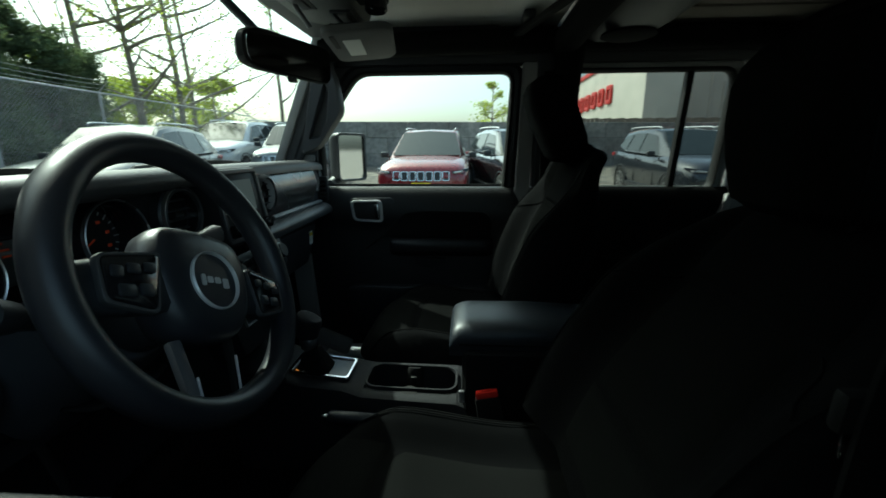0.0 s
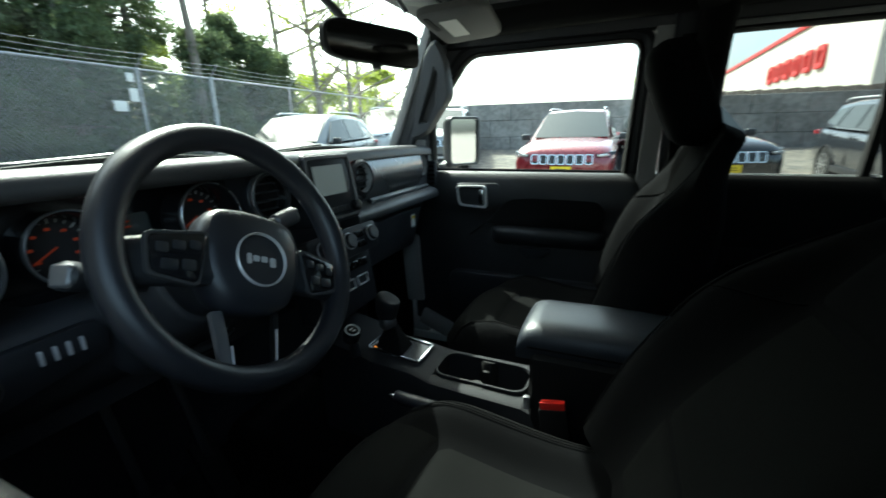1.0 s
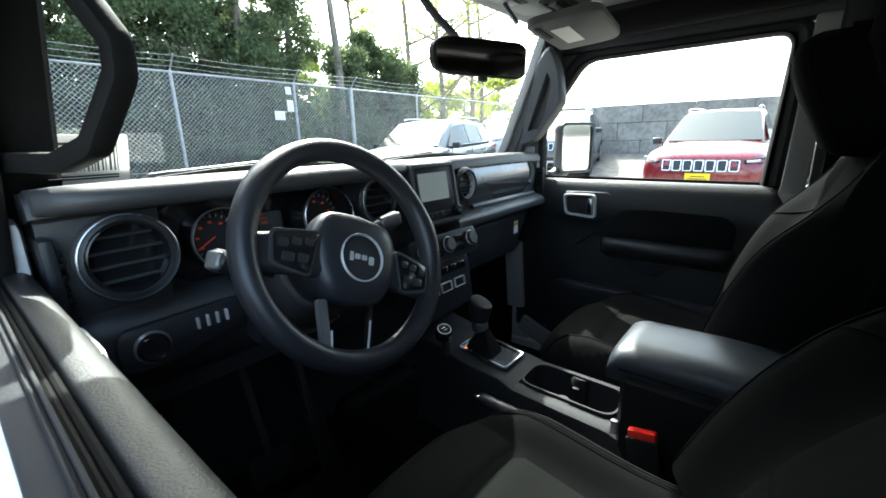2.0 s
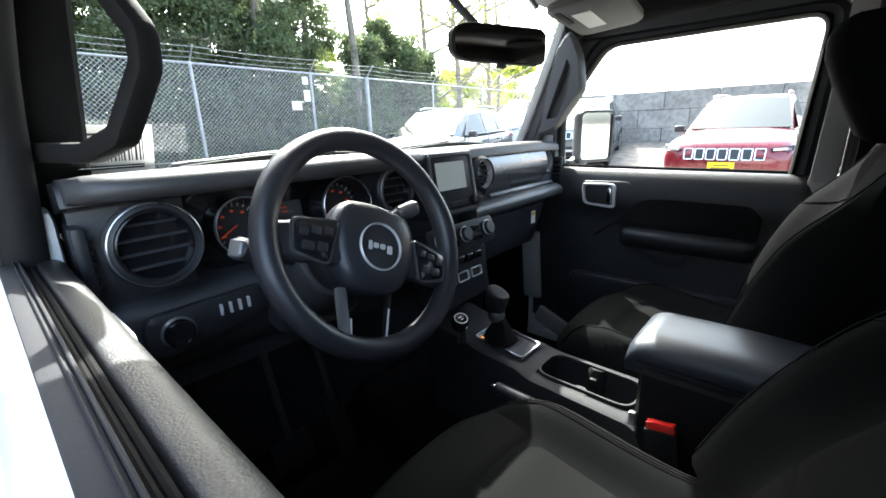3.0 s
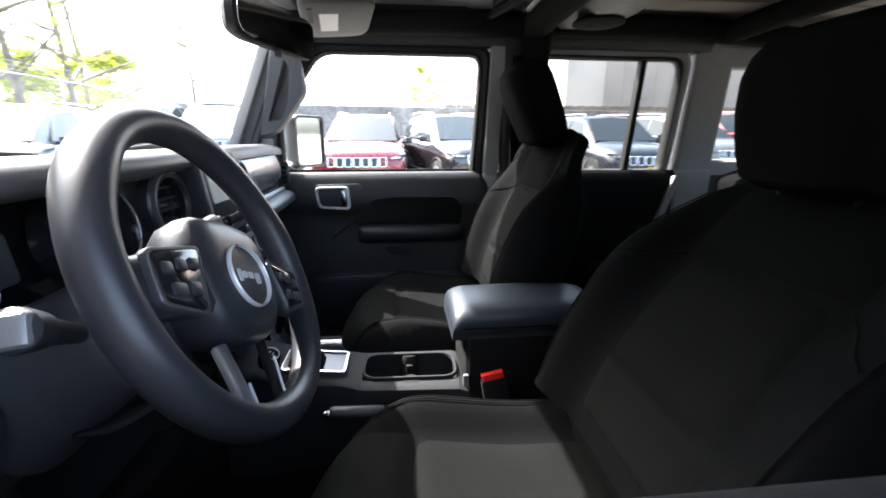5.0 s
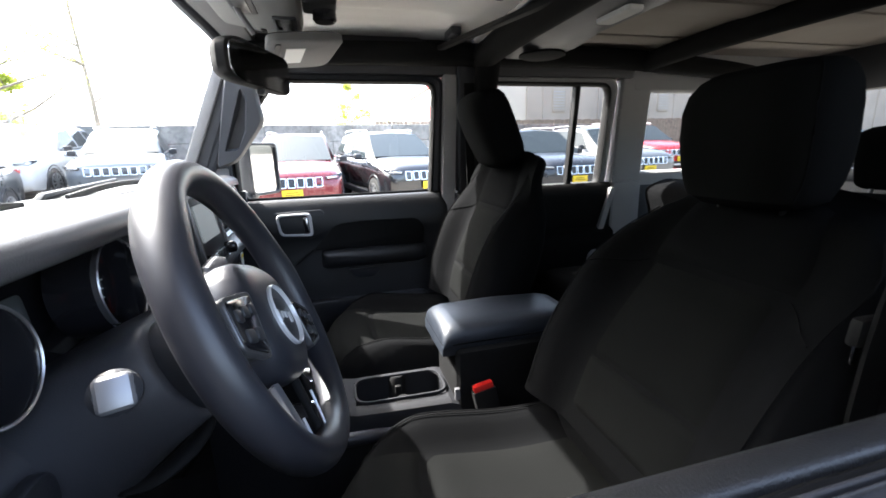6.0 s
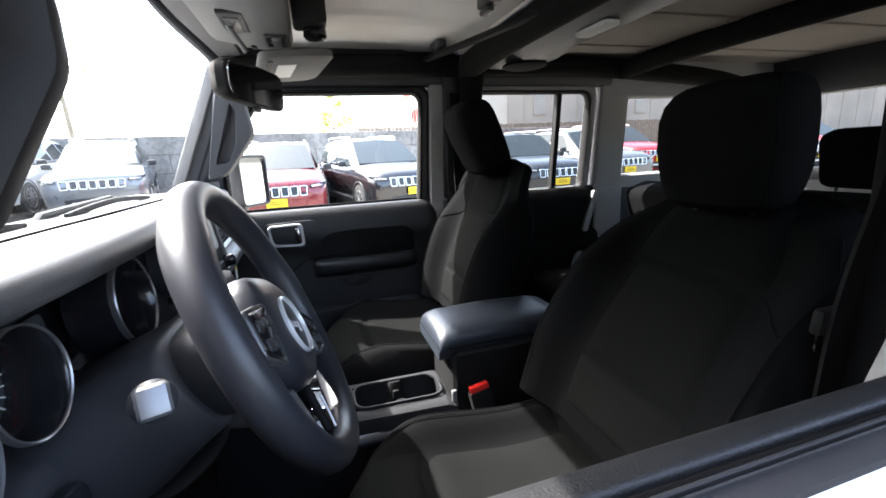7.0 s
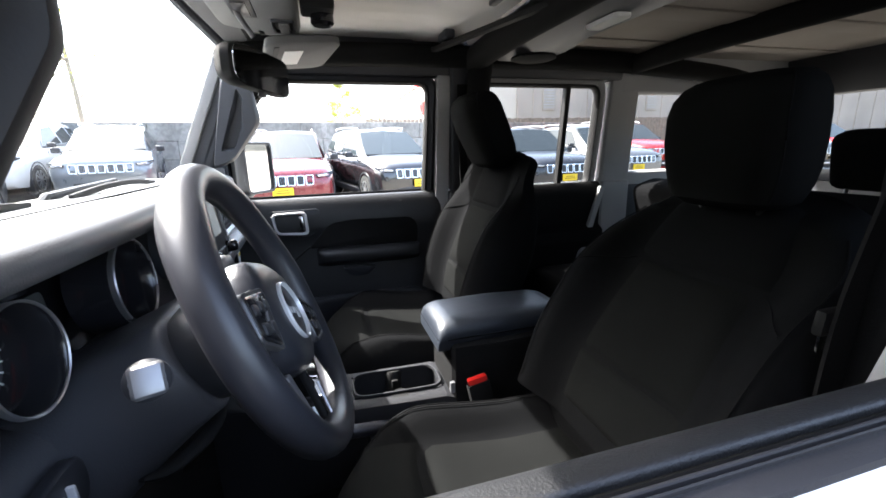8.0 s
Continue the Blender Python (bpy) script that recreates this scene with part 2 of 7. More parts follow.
def spline(pts, steps=6, closed=False):
    """A Catmull-Rom curve through the points."""
    p = [Vector(q) for q in pts]
    n = len(p)
    out = []
    for i in range(n if closed else n - 1):
        a, b, c, d = (p[(i + k) % n] if closed else p[min(max(i + k, 0), n - 1)] for k in (-1, 0, 1, 2))
        for s in range(steps):
            u = s / steps
            out.append(0.5 * (2 * b + (c - a) * u + (2 * a - 5 * b + 4 * c - d) * u * u + (3 * b - a - 3 * c + d) * u ** 3))
    return out if closed else out + [p[-1]]


def tube(bm, pts, r, n=12, closed=False, flat=1.0, up=(0, 0, 1), cap=True):
    """A round (or flattened) tube along the points; r: a radius, or one for each point."""
    pts = [Vector(q) for q in pts]
    rs = r if isinstance(r, (list, tuple)) else [r] * len(pts)
    rings, last = [], None
    for i, q in enumerate(pts):
        a = pts[i - 1] if (i or closed) else pts[0]
        b = pts[(i + 1) % len(pts)] if (i < len(pts) - 1 or closed) else pts[-1]
        t = (b - a).normalized()
        x = t.cross(Vector(up))
        x = x.normalized() if x.length > 1e-4 else (last or t.orthogonal().normalized())
        last = x
        z = x.cross(t)
        rings.append([q + (x * math.cos(k * math.tau / n) + z * math.sin(k * math.tau / n) * flat) * rs[i] for k in range(n)])
    loft(bm, rings, cap=cap, wrap=closed)


def lathe(bm, profile, m, n=32, closed=False):
    """Turns a profile of (radius, height) round the z axis of m."""
    rings = [[m @ Vector((max(r, 1e-5) * math.cos(k * math.tau / n), max(r, 1e-5) * math.sin(k * math.tau / n), h)) for k in range(n)] for r, h in profile]
    loft(bm, rings, cap=not closed, wrap=closed)


def rounded(pts, r, seg=4):
    """A 2D polygon with rounded corners; r: one radius or one for each corner."""
    out, n = [], len(pts)
    for i in range(n):
        a, b, c = (Vector(pts[(i + k) % n]) for k in (-1, 0, 1))
        rad = r[i] if isinstance(r, (list, tuple)) else r
        u, v = (a - b), (c - b)
        cut = min(rad, u.length * 0.48, v.length * 0.48)
        p, q = b + u.normalized() * cut, b + v.normalized() * cut
        if cut < 1e-5:
            out.append(tuple(b))
            continue
        for s in range(seg + 1):
            w = s / seg
            out.append(tuple((1 - w) ** 2 * p + 2 * w * (1 - w) * b + w * w * q))
    return out


def plate(bm, outline, m, thick, edge=0.0):
    """A flat plate: a 2D outline in the xy plane of m, from z = 0 up to thick, with a softened upper edge."""
    c = Vector((sum(p[0] for p in outline) / len(outline), sum(p[1] for p in outline) / len(outline)))
    def ring(z, inset):
        out = []
        for p in outline:
            d = Vector(p) - c
            k = max(0.0, 1 - inset / max(d.length, 1e-6))
            out.append(m @ Vector((*(c + d * k), z)))
        return out
    rings = [ring(0, 0), ring(thick - edge, 0)] + ([ring(thick - edge * 0.3, edge * 0.35), ring(thick, edge)] if edge else [])
    loft(bm, rings)


def frame_plate(bm, outer, inner, m, thick, edge=0.0):
    """A ring-shaped plate between two outlines of the same count."""
    rings = [[m @ Vector((*p, 0)) for p in outer], [m @ Vector((*p, thick - edge)) for p in outer],
             [m @ Vector((*(Vector(p) * 0.85 + Vector(q) * 0.15), thick)) for p, q in zip(outer, inner)],
             [m @ Vector((*(Vector(p) * 0.15 + Vector(q) * 0.85), thick)) for p, q in zip(outer, inner)],
             [m @ Vector((*p, thick - edge)) for p in inner], [m @ Vector((*p, 0)) for p in inner]]
    loft(bm, rings, wrap=True)


def sweep_x(bm, profile, x0, x1, steps=1, bend=None):
    """A yz profile carried along x; bend(x) gives a shift (dy, dz)."""
    rings = []
    for k in range(steps + 1):
        x = x0 + (x1 - x0) * k / steps
        dy, dz = bend(x) if bend else (0, 0)
        rings.append([(x, y + dy, z + dz) for y, z in profile])
    loft(bm, rings)


def strap(bm, pts, w, h, up):
    """A bar of soft-edged oblong section along the points; h lies along up."""
    rings = []
    for i, q in enumerate(pts):
        t = (pts[min(i + 1, len(pts) - 1)] - pts[max(i - 1, 0)]).normalized()
        x = t.cross(Vector(up)).normalized()
        z = x.cross(t)
        rings.append([q + x * (a * w / 2) + z * (b * h / 2) for a, b in ((1, 0.62), (0.9, 0.9), (0.62, 1), (-0.62, 1), (-0.9, 0.9), (-1, 0.62), (-1, -0.62), (-0.9, -0.9), (-0.62, -1), (0.62, -1), (0.9, -0.9), (1, -0.62))])
    loft(bm, rings)


def facing(at, normal, up=(0, 0, 1)):
    """A pose whose z axis is normal, and y axis as near to up as can be."""
    z = Vector(normal).normalized()
    x = Vector(up).cross(z).normalized()
    m = Matrix((x, z.cross(x), z)).transposed().to_4x4()
    m.translation = at
    return m


def lerp(a, b, u):
    return a + (b - a) * u


def smooth(a, b, v):
    u = min(max((v - a) / (b - a), 0), 1)
    return u * u * (3 - 2 * u)


# ---------------- ground ----------------
def ground_height(x, y):
    rise = 0.0062 * max(0.0, min(x, 15.0) - 3.8) ** 2
    bank = 0.03 * min(max(y - 1.0, 0.0), 7.5) * min(max((x - 1.0) / 4.0, 0.0), 1.0)
    return rise + bank - 0.02


def make_ground():
    bm = bmesh.new()
    xs = [-3000, -600, -150, -40, -15, -6, -3, 0] + [0.7 * k for k in range(1, 24)] + [20, 26, 40, 90, 300, 900, 3000]
    ys = [-3000, -600, -150, -60, -35] + [-24 + 2 * k for k in range(26)] + [40, 90, 300, 900, 3000]
    grid = [[bm.verts.new((x, y, ground_height(x, y))) for y in ys] for x in xs]
    for i in range(len(xs) - 1):
        for j in range(len(ys) - 1):
            bm.faces.new((grid[i][j], grid[i + 1][j], grid[i + 1][j + 1], grid[i][j + 1]))
    ob = part("ground", bm, M_ASPHALT)
    tagged(ob, "worn sandy grey asphalt of a car lot", "ground", kind="structure")


make_ground()

# ---------------- vehicle shell ----------------
SILL = 1.235                       # height of the window ledge
BELT, TOP = 0.735, 0.70            # half widths at the ledge and at the top of the windows
WIN_TOP = 1.625


def shield_y(z):
    """Where the windscreen stands at that height."""
    return 0.375 - (z - 1.345) * 0.45


def side(x, z):
    """Half width of the cabin side at a height, times the sign of x."""
    u = (z - SILL) / (WIN_TOP - SILL)
    return math.copysign(lerp(BELT, TOP, max(u, 0)), x)


def structure(name, label, category):
    return thing(name, label, category, kind="structure")


def make_floor():
    ob = structure("floor", "black carpeted cabin floor with a raised tunnel", "floor")
    bm = bmesh.new()
    box(bm, (0, -0.9, 0.50), (1.5, 3.2, 0.04), 0.01)
    part("carpet", bm, M_CARPET, ob)
    bm = bmesh.new()
    box(bm, (0, -0.45, 0.58), (0.30, 1.9, 0.14), 0.05, 3)
    part("tunnel", bm, M_CARPET, ob)
    bm = bmesh.new()
    box(bm, (0, 0.52, 0.85), (1.5, 0.05, 0.75), 0.02)
    box(bm, (0, 0.47, 0.56), (1.5, 0.16, 0.1), 0.03, rot=(35, 0, 0))
    part("firewall", bm, M_CARPET, ob)
    bm = bmesh.new()
    for sx in (-1, 1):
        box(bm, (sx * 0.745, -0.9, 0.50), (0.09, 3.2, 0.10), 0.01)
    part("door_sill", bm, M_WHITE, ob)


make_floor()


def window_ring(bm, pts, sx, w, d, off=0.0):
    """A rounded frame of bars round a window of the cabin side; pts: (y, z) corners."""
    path = rounded(pts, 0.045, 5)
    out = [(side(sx, z) + sx * off, y, z) for y, z in path]
    tube(bm, out, w, 8, closed=True, up=(sx, 0, 0.01), flat=d / w)


FRONT_WIN = [(0.234, SILL), (0.226, 1.43), (0.075, WIN_TOP), (-0.460, WIN_TOP), (-0.437, SILL)]
REAR_WIN = [(-0.640, SILL), (-0.655, WIN_TOP), (-1.196, WIN_TOP), (-1.185, SILL)]


def make_front_door(sx, name, label):
    """A front door: outer skin, inner panel, window frame, seals; the passenger's has handle, pocket and armrest."""
    ob = structure(name, label, "car door")
    bm = bmesh.new()      # painted outer skin
    y0, y1 = -0.515, 0.34
    prof = [(0.742, SILL - 0.014), (0.757, SILL - 0.004), (0.761, SILL + 0.001), (0.775, SILL - 0.003), (0.788, SILL - 0.020), (0.796, SILL - 0.07), (0.803, 0.98), (0.795, 0.70), (0.780, 0.56), (0.742, 0.56)]
    loft(bm, [[(sx * x, y, z) for x, z in prof] for y in (y0, y0 + 0.01, y1 - 0.01, y1)])
    part("outer_skin", bm, M_WHITE, ob, "white painted outer door skin")
    bm = bmesh.new()      # inner panel with a soft rolled top
    lip = [(0.728, SILL - 0.004, 0), (0.719, SILL + 0.001, 0), (0.704, SILL - 0.007, 0), (0.688, SILL - 0.032, 0), (0.677, SILL - 0.075, 0)]
    if sx < 0:            # the driver's is flatter on top and falls off more steeply
        lip = [(0.7325, SILL - 0.006, 0), (0.7305, SILL + 0.001, 0), (0.724, SILL + 0.002, 0), (0.711, SILL - 0.001, 0), (0.701, SILL - 0.014, 0), (0.695, SILL - 0.055, 0), (0.693, SILL - 0.090, 0)]
    roll = spline(lip + [(0.678 if sx > 0 else 0.692, 1.12, 0), (0.690, 1.08, 0), (0.693, 1.02, 0), (0.690, 0.92, 0), (0.694, 0.62, 0)], 3)
    prof = [(q.x, q.y) for q in roll] + [(0.735, 0.58), (0.735, SILL - 0.020)]
    ys = [y0 + 0.015, y0 + 0.03] + [lerp(y0 + 0.05, y1 - 0.05, k / 10) for k in range(11)] + [y1 - 0.02]
    loft(bm, [[(sx * (x + (0.01 if y in (ys[0], ys[-1]) and x < 0.72 else 0)), y, z) for x, z in prof] for y in ys])
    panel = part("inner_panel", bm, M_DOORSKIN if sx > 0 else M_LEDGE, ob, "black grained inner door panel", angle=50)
    bm = bmesh.new()      # belt seal, two lips
    tube(bm, [(sx * 0.7360, lerp(-0.50, 0.25, k / 8), SILL - 0.003) for k in range(9)], 0.0030, 8)
    tube(bm, [(sx * 0.7413, lerp(-0.50, 0.25, k / 8), SILL - 0.003) for k in range(9)], 0.0026, 8)
    bar(bm, (sx * 0.7390, -0.50, SILL - 0.010), (sx * 0.7390, 0.25, SILL - 0.010), 0.0125, 0.008, 0.001, 1)
    part("belt_seal", bm, M_SEAL, ob, "black rubber window seal")
    bm = bmesh.new()
    bar(bm, (sx * 0.7555, -0.51, SILL - 0.001), (sx * 0.7555, 0.26, SILL - 0.001), 0.0180, 0.012, 0.003)
    for x, w in ((0.7455, 0.0026), (0.7500, 0.0016)):     # raised lip and rib
        bar(bm, (sx * x, -0.51, SILL + 0.001), (sx * x, 0.26, SILL + 0.001), w, 0.014, 0.0007, 1)
    part("belt_trim", bm, M_BELT, ob, "dark satin outer belt trim")
    bm = bmesh.new()      # window frame
    back = 0.0 if sx > 0 else 0.062     # the driver's opening, with its glass down, is clear up to the pillar
    window_ring(bm, [(0.256, SILL - 0.045), (0.249, 1.436), (0.096, WIN_TOP + 0.02), (-0.485 - back, WIN_TOP + 0.02), (-0.468 - back, SILL - 0.045)], sx, 0.022, 0.03, 0.012)
    part("window_frame", bm, M_PLASTIC, ob, "black window frame")
    bm = bmesh.new()
    window_ring(bm, [(y + (0.004 if y > 0 else -0.004 - back), z + (0.004 if z > 1.4 else -0.05)) for y, z in FRONT_WIN], sx, 0.008, 0.022, 0.004)
    part("window_seal", bm, M_RUBBER, ob, "black rubber frame seal")
    # body-coloured edge, greyed so that the colour carries its shade
    bm = bmesh.new()
    bar(bm, (sx * 0.716, -0.508 - back * 0.7, 0.60), (sx * 0.716, -0.508 - back * 0.7, SILL), 0.056, 0.05, 0.008, up=(sx, 0, 0))
    bar(bm, (sx * 0.716, -0.508 - back * 0.7, SILL - 0.02), (sx * 0.690, -0.520 - back * 0.6, WIN_TOP + 0.03), 0.052, 0.05, 0.008, up=(sx, 0, 0))
    part("rear_edge", bm, M_GREYTRIM, ob, "white door edge coloured light grey for shade")
    bm = bmesh.new()      # filler between the window frame and the windscreen pillar
    plate(bm, rounded([(0.40, 1.22), (0.248, 1.22), (0.241, 1.440), (0.090, 1.648), (0.085, 1.71), (0.20, 1.71), (0.36, 1.42)], 0.01, 2), Matrix(((0, 0, sx, sx * 0.694), (1, 0, 0, 0), (0, 1, 0, 0), (0, 0, 0, 1))), 0.012, 0.003)
    if sx > 0:
        part("pillar_trim", bm, M_PILLAR, ob, "slate grey pillar trim panel")
        bm = bmesh.new()
        plate(bm, rounded([(0.36, 1.20), (0.254, 1.20), (0.252, 1.352), (0.36, 1.352)], 0.006, 2), Matrix(((0, 0, sx, sx * 0.686), (1, 0, 0, 0), (0, 1, 0, 0), (0, 0, 0, 1))), 0.012, 0.003)
        part("pillar_foot", bm, M_GREYTRIM, ob, "light grey painted pillar foot")
    else:
        bm.free()
    # handle recess, handle and pocket
    face = Matrix(((0, 0, -sx, sx * (0.690 if sx > 0 else 0.708)), (1, 0, 0, 0), (0, 1, 0, 0), (0, 0, 0, 1)))
    bm = bmesh.new()
    outer = rounded([(0.135, 1.195), (0.125, 1.105), (-0.005, 1.095), (-0.045, 1.125), (-0.045, 1.185), (-0.03, 1.198)], 0.022, 4)
    plate(bm, outer, face, 0.010, 0.006)
    bez = part("handle_bezel", bm, M_PLASTIC, ob)
    bm = bmesh.new()
    o = rounded([(0.125, 1.188), (0.115, 1.112), (0.000, 1.104), (0.005, 1.190)], 0.02, 4)
    i = rounded([(0.115, 1.180), (0.106, 1.119), (0.012, 1.113), (0.017, 1.182)], 0.014, 4)
    frame_plate(bm, o, i, face @ Matrix.Translation((0, 0, 0.008)), 0.014, 0.004)
    part("door_handle", bm, M_SILVER, ob, "satin silver inner door handle frame")
    bm = bmesh.new()
    plate(bm, rounded([(0.034, 1.174), (0.032, 1.122), (0.016, 1.120), (0.018, 1.176)], 0.005, 3), face @ Matrix.Translation((0, 0, 0.012)), 0.012, 0.003)
    part("lock_lever", bm, M_CHROME, ob, "chrome lock lever")
    # dark proud plate painting the shaded recess above the armrest, with slanting front edge
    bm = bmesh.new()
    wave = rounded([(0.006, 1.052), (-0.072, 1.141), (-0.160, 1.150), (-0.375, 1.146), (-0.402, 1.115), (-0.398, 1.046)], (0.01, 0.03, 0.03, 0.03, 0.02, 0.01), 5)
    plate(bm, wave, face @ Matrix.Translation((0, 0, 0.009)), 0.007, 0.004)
    part("cloth_field", bm, M_FOAM, ob, "dark plate standing in for the shaded recess")
    bm = bmesh.new()      # moulded crease running forward from it
    bar(bm, (sx * 0.688, 0.004, 1.056), (sx * 0.690, 0.075, 1.000), 0.006, 0.010, 0.002, up=(sx, 0, 0))
    part("panel_crease", bm, M_RUBBER, ob)
    bm = bmesh.new()      # armrest with pull cup
    arm = [(q.x, q.y) for q in spline([(0.695, 1.050, 0), (0.672, 1.047, 0), (0.652, 1.036, 0), (0.648, 1.016, 0), (0.660, 0.992, 0), (0.695, 0.972, 0)], 4)]
    ys = [-0.018, -0.026, -0.045, -0.2, -0.37, -0.395, -0.408]
    ks = [0.35, 0.7, 1, 1, 1, 0.7, 0.3]
    loft(bm, [[(sx * lerp(0.69, x, k), y, lerp(1.015, z, 0.6 + 0.4 * k)) for x, z in arm] for y, k in zip(ys, ks)])
    part("armrest", bm, M_DOORSKIN, ob, "black padded door armrest", angle=50)
    bm = bmesh.new()
    plate(bm, rounded([(-0.105, 0.968), (-0.235, 0.968), (-0.205, 0.932), (-0.135, 0.932)], 0.014), face @ Matrix.Translation((0, 0, 0.0)), 0.012, 0.004)
    part("pull_cup", bm, M_PLASTIC, ob)
    bm = bmesh.new()
    plate(bm, rounded([(0.16, 0.86), (-0.42, 0.86), (-0.40, 0.66), (0.14, 0.66)], 0.05), face, 0.03, 0.012)
    part("map_pocket", bm, M_PLASTIC, ob)
    return ob


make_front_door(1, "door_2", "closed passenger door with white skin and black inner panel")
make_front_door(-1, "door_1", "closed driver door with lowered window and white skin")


def make_rear_door(sx, name):
    ob = structure(name, "closed rear door with a divided window and black panel", "car door")
    bm = bmesh.new()
    prof = [(0.742, SILL + 0.004), (0.772, SILL + 0.002), (0.790, SILL - 0.012), (0.802, 0.98), (0.795, 0.70), (0.742, 0.56)]
    loft(bm, [[(sx * x, y, z) for x, z in prof] for y in (-1.27, -0.60)])
    part("outer_skin", bm, M_WHITE, ob)
    bm = bmesh.new()
    prof = [(0.733, SILL), (0.712, SILL + 0.002), (0.700, SILL - 0.01), (0.688, SILL - 0.05), (0.692, 1.05), (0.66, 1.03), (0.655, 0.98), (0.69, 0.93), (0.694, 0.60), (0.735, 0.58)]
    loft(bm, [[(sx * x, y, z) for x, z in prof] for y in (-1.235, -1.22, -0.66, -0.645)])
    part("inner_panel", bm, M_FOAM, ob)
    # white paint on the real frame; its shade is put into the grey
    bm = bmesh.new()
    window_ring(bm, [(-0.620, SILL - 0.02), (-0.632, WIN_TOP + 0.02), (-1.220, WIN_TOP + 0.02), (-1.208, SILL - 0.02)], sx, 0.022, 0.03, 0.012)
    part("window_frame", bm, M_GREYTRIM, ob, "white window frame coloured grey for shade")
    bm = bmesh.new()
    window_ring(bm, [(y + (0.004 if y > -0.9 else -0.004), z + (0.004 if z > 1.4 else -0.012)) for y, z in REAR_WIN], sx, 0.009, 0.022, 0.002)
    part("window_seal", bm, M_RUBBER, ob)
    bm = bmesh.new()
    bar(bm, (side(sx, SILL) + sx * 0.006, -1.046, SILL - 0.01), (side(sx, WIN_TOP) + sx * 0.006, -1.056, WIN_TOP + 0.01), 0.022, 0.03, 0.004, up=(sx, 0, 0))
    part("divider_bar", bm, M_RUBBER, ob, "black window divider bar")
    bm = bmesh.new()
    bar(bm, (sx * 0.69, -1.235, SILL - 0.02), (sx * 0.69, -1.13, 0.86), 0.028, 0.03, 0.008, up=(sx, 0, 0))
    part("check_edge", bm, M_GREYTRIM, ob, "grey painted door edge")
    return ob


make_rear_door(1, "door_4")
make_rear_door(-1, "door_3")


def pane(name, corners, mat, label):
    bm = bmesh.new()
    vs = [Vector(c) for c in corners]
    bm.faces.new([bm.verts.new(v) for v in vs])
    ob = part(name, bm, mat)
    ob.visible_shadow = False
    return tagged(ob, label, "window", kind="structure")


def side_pane(sx, pts, off):
    return [(side(sx, z) + sx * off, y, z) for y, z in pts]


pane("window_1", side_pane(1, [(y, z) for y, z in FRONT_WIN], 0.012), M_GLASS, "clear closed passenger window glass")
pane("window_2", side_pane(1, REAR_WIN, 0.012), M_TINT, "tinted rear door window glass")
pane("window_3", side_pane(-1, REAR_WIN, 0.012), M_TINT, "tinted rear door window glass")
zb, zt = 1.312, 1.735
pane("window_4", [(-0.66, shield_y(zb), zb), (0.66, shield_y(zb), zb), (0.64, shield_y(zt), zt), (-0.64, shield_y(zt), zt)], M_GLASS, "clear upright flat windscreen glass")


